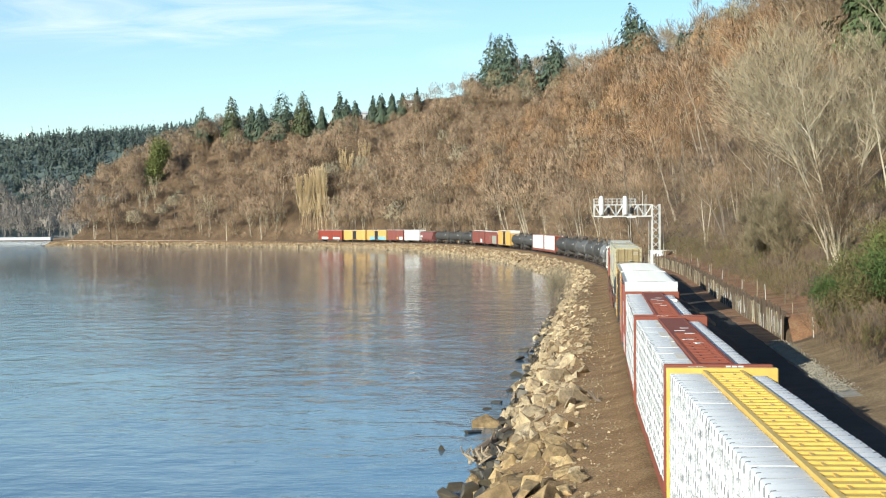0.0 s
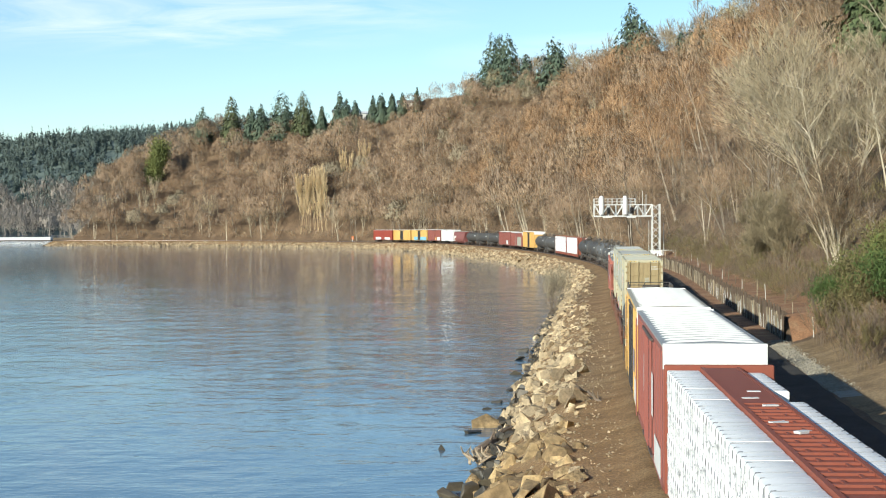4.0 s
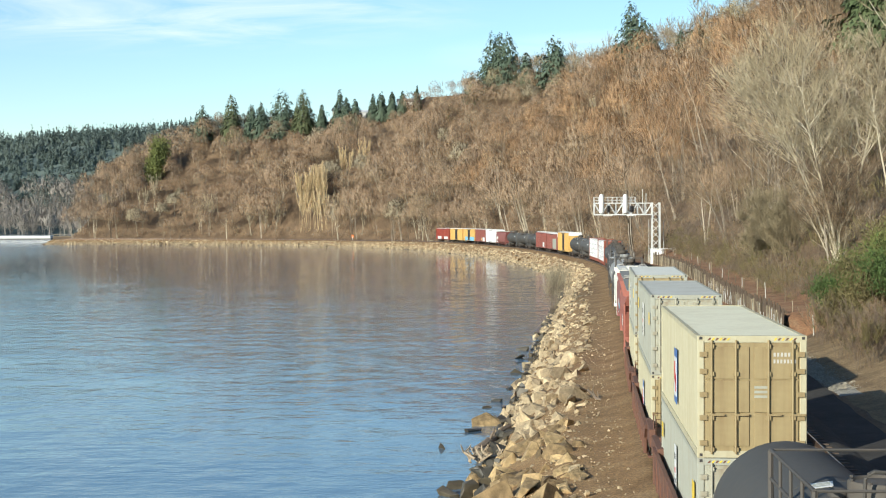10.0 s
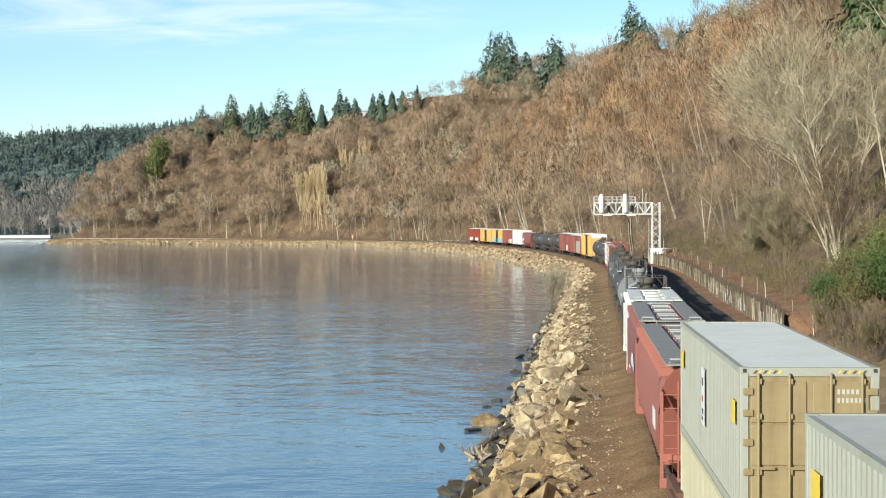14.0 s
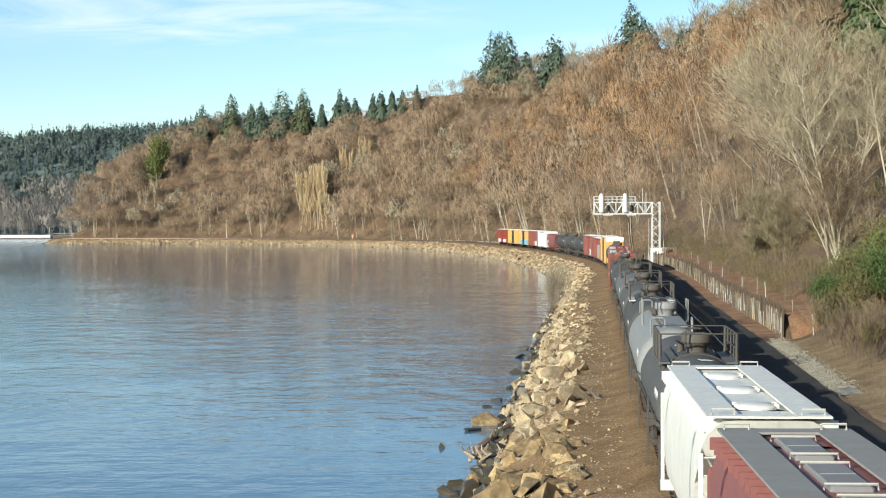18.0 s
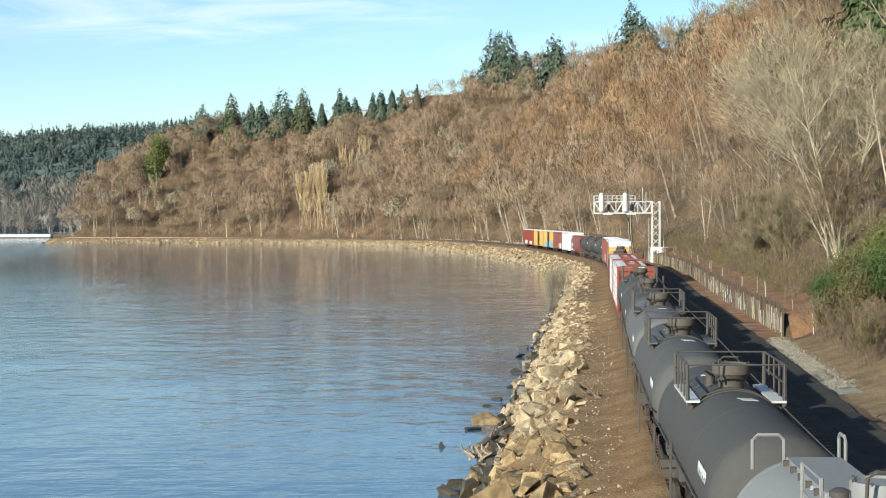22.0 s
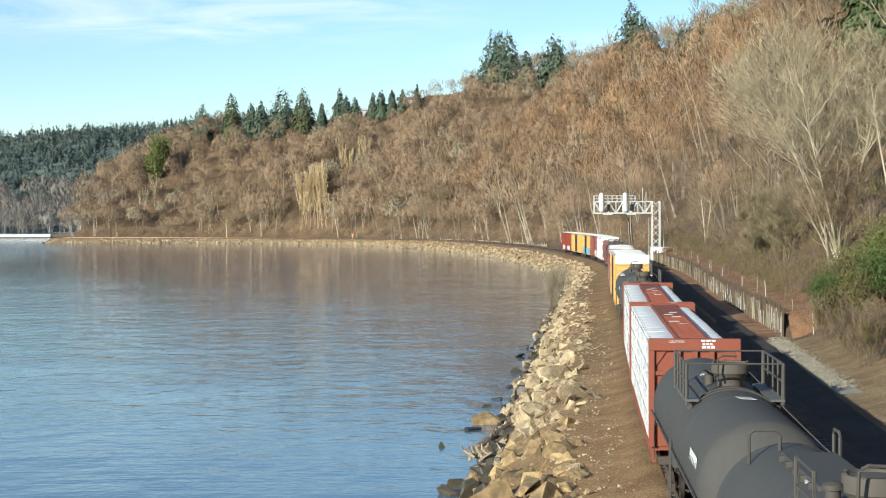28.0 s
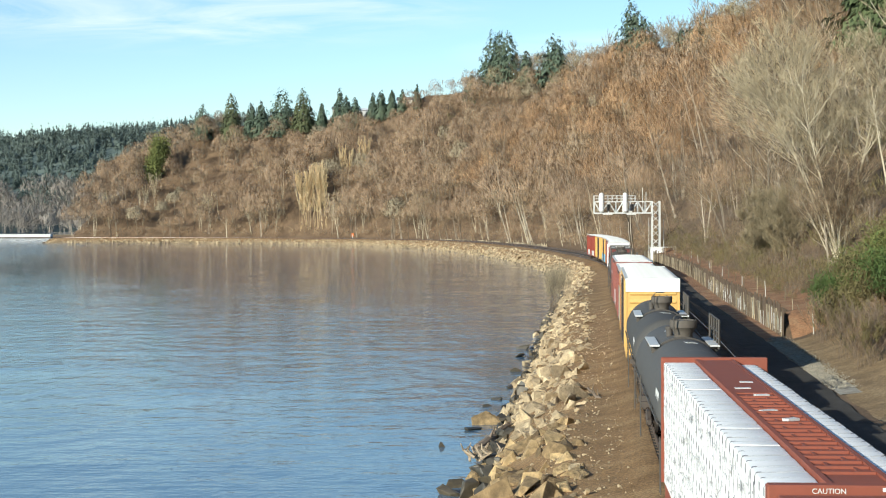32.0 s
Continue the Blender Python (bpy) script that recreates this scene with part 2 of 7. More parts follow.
    def turned(self, profile, axis='z', seg=24, at_=(0, 0, 0), mi=0):
        """A profile of (radius, height) turned about an axis."""
        v, f = [], []
        for r, h in profile:
            for j in range(seg):
                c, s = r * math.cos(2 * math.pi * j / seg), r * math.sin(2 * math.pi * j / seg)
                p = {'z': (c, s, h), 'y': (s, h, c), 'x': (h, c, s)}[axis]
                v.append((p[0] + at_[0], p[1] + at_[1], p[2] + at_[2]))
        for i in range(len(profile) - 1):
            f += [(i * seg + j, i * seg + (j + 1) % seg, (i + 1) * seg + (j + 1) % seg, (i + 1) * seg + j) for j in range(seg)]
        f += [tuple(range(seg - 1, -1, -1)), tuple(range((len(profile) - 1) * seg, len(profile) * seg))]
        return self.add(v, f, mi)

    def mesh(self, name, mats, smooth=False):
        me = bpy.data.meshes.new(name)
        me.from_pydata(self.v, [], self.f)
        for m in (mats if isinstance(mats, (list, tuple)) else [mats]):
            me.materials.append(MAT[m] if isinstance(m, str) else m)
        if any(self.m):
            me.polygons.foreach_set("material_index", self.m)
        if smooth:
            me.polygons.foreach_set("use_smooth", [True] * len(self.f))
            me.set_sharp_from_angle(angle=radians(38))
        return me


def solid(name, verts, faces, mats, index=None, smooth=False):
    """A mesh from numpy arrays."""
    me = bpy.data.meshes.new(name)
    verts, faces = np.asarray(verts, np.float32), np.asarray(faces, np.int32)
    k = faces.shape[1]
    me.vertices.add(len(verts))
    me.vertices.foreach_set("co", verts.ravel())
    me.loops.add(faces.size)
    me.loops.foreach_set("vertex_index", faces.ravel())
    me.polygons.add(len(faces))
    me.polygons.foreach_set("loop_start", np.arange(0, faces.size, k, dtype=np.int32))
    me.polygons.foreach_set("loop_total", np.full(len(faces), k, dtype=np.int32))
    for m in mats:
        me.materials.append(m)
    if index is not None:
        me.polygons.foreach_set("material_index", np.asarray(index, np.int32))
    me.polygons.foreach_set("use_smooth", np.full(len(faces), smooth))
    me.update(calc_edges=True)
    return me


STORE = {}


def once(key, make):
    """The mesh kept under key, made the first time."""
    if key not in STORE:
        STORE[key] = make()
    return STORE[key]


def part(name, me, parent, label="", place=None):
    ob = new(name, me)
    ob.parent = parent
    if place is not None:
        ob.matrix_basis = place
    if label:
        ob["label"] = label
    return ob


def thing(name, label, category, group="", kind=""):
    ob = new(name)
    ob.empty_display_size = 0.3
    return tagged(ob, label, category, group, kind)
# ---- ground, water ----
WATER = -3.2


def fbm(x, y, k):
    return noise.fractal(Vector((x * k, y * k, 3.7)), 1.0, 2.0, 4)


def edge(s):
    """Where the water meets the shore, n at station s."""
    return -9.0 - 0.6 * math.sin(s * 0.11) + (0.8 if 88 < s < 118 else 0)


TOP = ([-420, 420, 460, 540, 620, 660, 700, 740, 780, 820, 840, 852, 862, 872, 1000], [68, 68, 68, 67, 71, 73, 68, 61, 58, 51, 42, 32, 14, 2, 2])


def rib(s, n):
    """Ribs (above 0) and gullies that run down the bluff's slope."""
    return fbm(s + n * 0.45, n * 0.22, 0.034)


def land(s, n):
    """The ground's height: the bluff ends in a point, beyond which the bay goes on."""
    u = min(1.0, max(0.0, (s - 852) / 16))
    z = shore(s, n)
    return z if u <= 0 else z + (min(z, WATER - 2.0) - z) * u * u * (3 - 2 * u)


def shore(s, n):
    """The ground's height at station s, offset n."""
    rz = float(rail_z(s))
    top = float(np.interp(s, *TOP))
    if n < -9.0:
        return WATER - 0.25 - min(5.0, (-9.0 - n) * 0.3)
    if n < -4.0:
        u = (n + 9.0) / 5.0
        return (WATER - 0.25) * (1 - u) + (rz - 0.75) * u
    if n < 9.5:
        return rz - 0.75 + 0.10 * math.sin(0.05 * s)
    foot = rz - 0.75
    wall = 1.0 if 121 < s < 330 else 0.0
    if n < 15.0:
        u = (n - 9.5) / 5.5
        return foot + (1.8 * u * u if not wall or n < 11.25 else 1.85 + 0.45 * u)
    run = n - 15.0
    u = min(1.0, run / 62.0)
    h = foot + 1.8 + 0.4 * wall + (top - 1.8) * (u ** 0.92) * (1 - 0.10 * math.sin(math.pi * u))
    if run > 62:
        h += (run - 62) * 0.02
    x, y = at(s, n)
    return h + min(1.0, run / 15) * (2.6 * fbm(x, y, 0.018) + 0.6 * fbm(x, y, 0.08) + 3.5 * rib(s, n))


def ground_sheet():
    ss = np.concatenate([np.arange(-300, 40, 20), np.arange(40, 240, 4.0), np.arange(240, 900, 6), np.arange(900, 1001, 10)])
    nn = [-120, -60, -30, -20, -14, -11, -9, -8, -7, -6, -5, -4, -3, -2.4, 0, 4.6, 7.4, 9.5, 10.3, 11.2, 11.3, 12.5, 14, 15, 17, 20, 24, 28,
          33, 38, 43, 48, 54, 60, 66, 72, 78, 90, 120, 180, 300]
    v = []
    for s in ss:
        for n in nn:
            x, y = at(s, n)
            v.append((x, y, land(s, n)))
    k = len(nn)
    f = [(i * k + j, i * k + j + 1, (i + 1) * k + j + 1, (i + 1) * k + j) for i in range(len(ss) - 1) for j in range(k - 1)]
    a = np.array(f)[:, ::-1]
    m, nt, b = nodes_of("bluff soil, leaf litter and gravel")
    base = ramp(nt, tex(nt, 0.16, 6, 0.62), [(0.33, (0.115, 0.076, 0.045)), (0.5, (0.175, 0.112, 0.064)), (0.68, (0.235, 0.16, 0.092))])
    grit = tex(nt, 4.0, 5, 0.7)
    nt.links.new(mixed(nt, 1.0, base, ramp(nt, grit, [(0.35, (0.6,) * 3), (0.68, (1.2,) * 3)]), 'MULTIPLY'), b.inputs["Base Color"])
    b.inputs["Roughness"].default_value = 0.95
    bump(nt, b, grit, 1.0, 0.15)
    tagged(new("ground", solid("ground", v, a, [m], smooth=True)), "brown wooded bluff with leaf litter above the shore", "ground", kind="structure")


ground_sheet()


def strip(name, n0, z0, n1, z1, s0, s1, step, material, label, cat, crown=0.0, follow=False):
    """A strip along the track from offset n0 to n1, heights over the rail's."""
    cols = np.linspace(0, 1, 5)
    v = []
    ss = np.arange(s0, s1 + step, step)
    for s in ss:
        for u in cols:
            w = 0.10 * math.sin(s * 0.37 + 5 * u) if 0 < u < 1 else 0.16 * math.sin(s * 0.9) + 0.1 * math.sin(s * 2.3)
            x, y = at(s, n0 + (n1 - n0) * u + w * 0.5)
            z = land(s, n0 + (n1 - n0) * u) + (0.05 if 0 < u < 1 else -0.05) if follow else float(rail_z(s)) + z0 + (z1 - z0) * u + crown * math.sin(math.pi * u)
            v.append((x, y, z + 0.02 * fbm(x, y, 0.7)))
    k = len(cols)
    f = [(i * k + j, i * k + j + 1, (i + 1) * k + j + 1, (i + 1) * k + j) for i in range(len(ss) - 1) for j in range(k - 1)]
    me = solid(name, v, np.array(f)[:, ::-1], [material], smooth=True)
    return tagged(new(name, me), label, cat, kind="structure")


DIRT = earth("sandy brown access path", [(0.32, (0.24, 0.132, 0.050)), (0.5, (0.33, 0.192, 0.080)), (0.7, (0.44, 0.285, 0.137))], 0.4, 9, 0.95, 1.0, 0.06, 0.42)


def bed(name, prof, material, label, category):
    """A strip along the track with a cross-section of (n, height over the rail)."""
    ss = np.arange(-300, 856, 2.5)
    v = []
    for s in ss:
        for n, z in prof:
            x, y = at(s, n)
            v.append((x, y, float(rail_z(s)) + z + 0.012 * fbm(x, y, 0.12)))
    k = len(prof)
    f = [(i * k + j, i * k + j + 1, (i + 1) * k + j + 1, (i + 1) * k + j) for i in range(len(ss) - 1) for j in range(k - 1)]
    tagged(new(name, solid(name, v, np.array(f)[:, ::-1], [material], smooth=True)), label, category, kind="structure")


bed("path", [(-7.6, -2.45), (-6.2, -1.66), (-5.2, -1.06), (-4.4, -0.72), (-3.4, -0.60), (-2.6, -0.48), (-1.9, -0.32), (-1.4, -0.14), (-0.95, -0.16)], DIRT, "bare sandy brown path beside the track", "path")
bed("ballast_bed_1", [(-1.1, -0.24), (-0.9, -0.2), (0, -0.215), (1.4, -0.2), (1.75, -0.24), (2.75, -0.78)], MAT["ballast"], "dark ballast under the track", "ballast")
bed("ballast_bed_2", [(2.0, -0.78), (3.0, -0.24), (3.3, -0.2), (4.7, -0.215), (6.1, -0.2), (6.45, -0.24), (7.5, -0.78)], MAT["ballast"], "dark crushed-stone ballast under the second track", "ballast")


LITTER = earth("red-brown leaf litter", [(0.34, (0.20, 0.105, 0.055)), (0.52, (0.33, 0.17, 0.085)), (0.7, (0.37, 0.255, 0.145))], 0.5, 7, 0.95, 0.8, 0.08)
GRAVEL = earth("pale grey gravel", [(0.35, (0.30, 0.275, 0.225)), (0.65, (0.42, 0.39, 0.33))], 0.5, 10, 0.95, 1.0, 0.08)
strip("verge_1", 8.9, -0.68, 11.2, -0.55, 118, 330, 3.0, LITTER, "red-brown leaf litter at the foot of the timber wall", "ground", 0.03)

GRASS = earth("dry tan grass", [(0.34, (0.17, 0.11, 0.055)), (0.52, (0.27, 0.185, 0.095)), (0.7, (0.35, 0.255, 0.14))], 0.5, 6, 0.95, 0.9, 0.1)
# ballast-coloured strip that darkens the ground where the train's shade falls
strip("verge_5", 7.1, -0.70, 9.4, -0.60, 40, 330, 3.0, MAT["ballast"], "dark ballast strip beside the second track, train shade in its colour", "ballast", 0.0)
strip("verge_4", 11.5, 0, 15.6, 0, 119, 335, 3.0, LITTER, "red-brown leaf litter on the bank above the timber wall", "ground", 0, True)
strip("verge_3", 9.3, 0, 11.5, 0, 84, 118.5, 1.5, GRAVEL, "grey gravel beside the second track", "gravel", 0, True)
strip("verge_2", 9.6, 0, 14.8, 0, 60, 117, 3.0, GRASS, "dry tan grass on the bank beside the tracks", "ground", 0, True)


def rails(n):
    t = thing("railway_track", "steel rails on timber sleepers in ballast", "track", "railway tracks", "structure")
    for d in (-0.75, 0.75):
        sh = Shape()
        ss = np.arange(-290, 851, 5.0)
        v = []
        for s in ss:
            z = float(rail_z(s))
            for dx, dz in ((-0.07, -0.17), (0.07, -0.17), (0.035, 0.0), (-0.035, 0.0)):
                x, y = at(s, n + d + dx)
                v.append((x, y, z + dz))
        f = [(4 * i + j, 4 * i + (j + 1) % 4, 4 * i + 4 + (j + 1) % 4, 4 * i + 4 + j) for i in range(len(ss) - 1) for j in range(4)]
        rl = part("rail", sh.add(v, f).mesh("rail", "rail"), t)
        v = []
        for s in ss:
            z = float(rail_z(s))
            for dx, dz in ((-0.036, -0.012), (0.036, -0.012), (0.03, 0.004), (-0.03, 0.004)):
                x, y = at(s, n + d + dx)
                v.append((x, y, z + dz))
        part("rail_head", Shape().add(v, f).mesh("rail_head", "rail_head"), rl, "bright worn running surface")
    sh = Shape()
    for s in np.arange(-80, 760, 0.8):
        c, sn_ = math.cos(heading(s)), math.sin(heading(s))
        x, y = at(s, n)
        z = float(rail_z(s)) - 0.17
        v = []
        for dz in (-0.18, 0):
            for a, b in ((-1.3, -0.12), (1.3, -0.12), (1.3, 0.12), (-1.3, 0.12)):
                v.append((x + a * c + b * sn_, y - a * sn_ + b * c, z + dz))
        sh.add(v, [(4, 5, 6, 7), (0, 1, 5, 4), (1, 2, 6, 5), (2, 3, 7, 6), (3, 0, 4, 7)])
    tagged(part("sleepers", sh.mesh("sleepers", "tie"), t), kind="stuff")


rails(0.0)
rails(4.7)


def water_sheet():
    m, nt, b = nodes_of("rippled sea water")
    b.inputs["Base Color"].default_value = (0.108, 0.172, 0.240, 1)
    b.inputs["Roughness"].default_value = 0.05
    b.inputs["IOR"].default_value = 1.33
    w1 = tex(nt, 0.27, 3, 0.45, stretch=(1.45, 1.0, 1))
    w2 = tex(nt, 1.7, 3, 0.65, stretch=(0.6, 1.0, 1))
    w3 = tex(nt, 0.06, 2, 0.5)
    add = nt.nodes.new("ShaderNodeMath")
    add.operation = 'MULTIPLY_ADD'
    add.inputs[1].default_value = 0.18
    nt.links.new(w2, add.inputs[0])
    nt.links.new(w1, add.inputs[2])
    w4 = tex(nt, 0.62, 2, 0.5, stretch=(0.42, 1.5, 1))
    add2 = nt.nodes.new("ShaderNodeMath")
    add2.operation = 'MULTIPLY_ADD'
    add2.inputs[1].default_value = 0.25
    nt.links.new(w4, add2.inputs[0])
    nt.links.new(add.outputs[0], add2.inputs[2])
    amp = nt.nodes.new("ShaderNodeMath")
    amp.operation = 'MULTIPLY'
    nt.links.new(add2.outputs[0], amp.inputs[0])
    calm = ramp(nt, w3, [(0.3, (0.55,) * 3), (0.7, (1.1,) * 3)])
    xyz = nt.nodes.new("ShaderNodeSeparateXYZ")
    nt.links.new(nt.nodes.new("ShaderNodeTexCoord").outputs["Object"], xyz.inputs[0])

    def span(sock, a, b_, lo, hi):
        n = nt.nodes.new("ShaderNodeMapRange")
        n.interpolation_type = 'SMOOTHSTEP'
        for i, v in enumerate((a, b_, lo, hi)):
            n.inputs[i + 1].default_value = v
        nt.links.new(sock, n.inputs[0])
        return n.outputs[0]
    near_shore = mixed(nt, 1.0, span(xyz.outputs["Y"], 60, 150, 0.6, 1.0), span(xyz.outputs["Y"], 190, 420, 1.0, 0.34), 'MULTIPLY')
    lee = mixed(nt, span(xyz.outputs["X"], -175, -110, 0.0, 1.0), (1.6, 1.6, 1.6), near_shore)
    nt.links.new(mixed(nt, 1.0, calm, lee, 'MULTIPLY'), amp.inputs[1])
    bump(nt, b, amp.outputs[0], 1.0, 0.17)
    R = 4600
    me = Shape().add([(-R, -R, 0), (R, -R, 0), (R, R, 0), (-R, R, 0)], [(0, 1, 2, 3)]).mesh("water", m)
    ob = tagged(new("water", me), "blue rippled sea water reflecting the bluff", "water", kind="structure")
    ob.location = (0, 0, WATER)
    return ob


water = water_sheet()
sea_bed = Shape().add([(-4700, -4700, -9), (4700, -4700, -9), (4700, 4700, -9), (-4700, 4700, -9)], [(0, 1, 2, 3)]).mesh("sea_bed", DIRT)
tagged(new("sea_bed", sea_bed), "brown sea bed under the water", "ground", kind="structure")
# ---- thin clouds: veils far off, that drift ----
def cloud(name, x, y, z, w, h, seed, density, label):
    m, nt, b = nodes_of("thin cloud")
    tc = nt.nodes.new("ShaderNodeTexCoord")
    mp = nt.nodes.new("ShaderNodeMapping")
    mp.inputs["Location"].default_value = (seed, seed * 2.0, 0)
    mp.inputs["Scale"].default_value = (0.0016, 0.0, 0.012)
    nt.links.new(tc.outputs["Object"], mp.inputs[0])
    n = nt.nodes.new("ShaderNodeTexNoise")
    n.inputs["Scale"].default_value, n.inputs["Detail"].default_value, n.inputs["Roughness"].default_value = 1.0, 6.0, 0.62
    n.inputs["Distortion"].default_value = 0.6
    nt.links.new(mp.outputs[0], n.inputs["Vector"])
    veil = ramp(nt, n.outputs["Fac"], [(0.42, (0, 0, 0)), (0.75, (density,) * 3)])
    edge_ = nt.nodes.new("ShaderNodeTexGradient")
    edge_.gradient_type = 'SPHERICAL'
    mp2 = nt.nodes.new("ShaderNodeMapping")
    mp2.inputs["Scale"].default_value = (2.0 / w, 0.0, 2.0 / h)
    nt.links.new(tc.outputs["Object"], mp2.inputs[0])
    nt.links.new(mp2.outputs[0], edge_.inputs[0])
    soft = ramp(nt, edge_.outputs["Fac"], [(0.0, (0, 0, 0)), (0.5, (1, 1, 1))])
    alpha = mixed(nt, 1.0, veil, soft, 'MULTIPLY')
    em, tr, mx = nt.nodes.new("ShaderNodeEmission"), nt.nodes.new("ShaderNodeBsdfTransparent"), nt.nodes.new("ShaderNodeMixShader")
    em.inputs[0].default_value, em.inputs[1].default_value = (0.93, 0.97, 1.0, 1), 0.80
    nt.links.new(alpha, mx.inputs[0])
    nt.links.new(tr.outputs[0], mx.inputs[1])
    nt.links.new(em.outputs[0], mx.inputs[2])
    nt.links.new(mx.outputs[0], nt.nodes["Material Output"].inputs[0])
    k = 6
    v = [(-w / 2 + w * i / k, 30 * math.sin(i), -h / 2 + h * j / 2) for j in range(3) for i in range(k + 1)]
    f = [(j * (k + 1) + i, j * (k + 1) + i + 1, (j + 1) * (k + 1) + i + 1, (j + 1) * (k + 1) + i) for j in range(2) for i in range(k)]
    ob = tagged(new(name, Shape().add(v, f).mesh(name, m)), label, "cloud", "thin clouds", "structure")
    ob.location = (x, y, z)
    return ob


CLOUDS = [cloud("cloud_1", -760, 4400, 590, 1900, 260, 3.0, 0.75, "thin white streak of cirrus cloud"),
          cloud("cloud_2", 560, 4450, 470, 1300, 160, 8.5, 0.6, "faint white veil of cloud over the ridge")]

# ---- the train: y runs along the car, away from the camera; z from the rail's top ----
MOVING = []          # (thing, station of its middle at 0 s, half the distance between its trucks)


def truck_mesh_side():
    sh = Shape()
    sh.slab([(-1.05, 0.34), (-0.75, 0.30), (-0.35, 0.22), (0.35, 0.22), (0.75, 0.30), (1.05, 0.34), (1.08, 0.56), (0.7, 0.62), (0.35, 0.82),
             (-0.35, 0.82), (-0.7, 0.62), (-1.08, 0.56)], -0.07, 0.07)
    for y in (-0.12, 0.0, 0.12):
        sh.tube([(0, y, 0.28), (0, y, 0.62)], 0.055, 6)
    for y in (-0.9, 0.9):
        sh.turned([(0.12, -0.11), (0.12, 0.11)], 'x', 10, (0, y, 0.46))
    return sh.mesh("side_frame", "steel")


def wheelset_mesh():
    sh = Shape()
    for d in (-1, 1):
        x = 0.75 * d
        sh.turned([(0.06, x - 0.09), (0.20, x - 0.05), (0.40, x - 0.06), (0.455, x - 0.06), (0.45, x + 0.06), (0.38, x + 0.06), (0.2, x + 0.04), (0.06, x + 0.09)], 'x', 20, (0, 0, 0.455))
    sh.turned([(0.07, -1.0), (0.085, 0), (0.07, 1.0)], 'x', 10, (0, 0, 0.455))
    return sh.mesh("wheelset", "wheel", True)


def bolster_mesh():
    return Shape().box(-1.1, 1.1, -0.18, 0.18, 0.45, 0.78, c=0.05).mesh("bolster", "steel")


def trucks(car, half):
    for d in (-1, 1):
        b = part("truck", once("bolster", bolster_mesh), car, "", pose(0, d * half, 0))
        for x in (-1.02, 1.02):
            part("side_frame", once("side", truck_mesh_side), b, "", pose(x, 0, 0))
        for y in (-0.9, 0.9):
            part("wheelset", once("wheelset", wheelset_mesh), b, "", pose(0, y, 0))


def coupler_mesh():
    sh = Shape().box(-0.12, 0.12, 0, 0.55, 0.72, 0.98, c=0.03)
    sh.box(-0.2, 0.2, 0.5, 0.72, 0.70, 1.0, c=0.05)
    return sh.mesh("coupler", "steel")


def couplers(car, half):
    part("coupler", once("coupler", coupler_mesh), car, "", pose(0, half - 0.7, 0))
    part("coupler", once("coupler", coupler_mesh), car, "", pose(0, -half + 0.7, 0, 0, 0, 180))


def ladder(car, x, y, z0, z1, mat, along='y', width=0.42):
    """A ladder of bars on a side (along y) or on an end (along x)."""
    def make():
        sh = Shape()
        n = max(2, int((z1 - z0) / 0.38))
        for i in range(n + 1):
            z = z0 + (z1 - z0) * i / n
            if along == 'y':
                sh.tube([(0, -width / 2, z), (0, width / 2, z)], 0.02, 5)
            else:
                sh.tube([(-width / 2, 0, z), (width / 2, 0, z)], 0.02, 5)
        for d in (-1, 1):
            p = (0, d * width / 2) if along == 'y' else (d * width / 2, 0)
            sh.tube([(*p, z0 - 0.1), (*p, z1 + 0.1)], 0.022, 5)
        return sh.mesh("ladder", mat)
    part("ladder", once(("ladder", round(z0, 2), round(z1, 2), mat, along), make), car, "", pose(x, y, 0))


def rail_car(name, label, category, s0, s1, group):
    car = thing(name, label, category, group)
    half = (s1 - s0) / 2
    MOVING.append((car, (s0 + s1) / 2, half - 2.6))
    return car, half


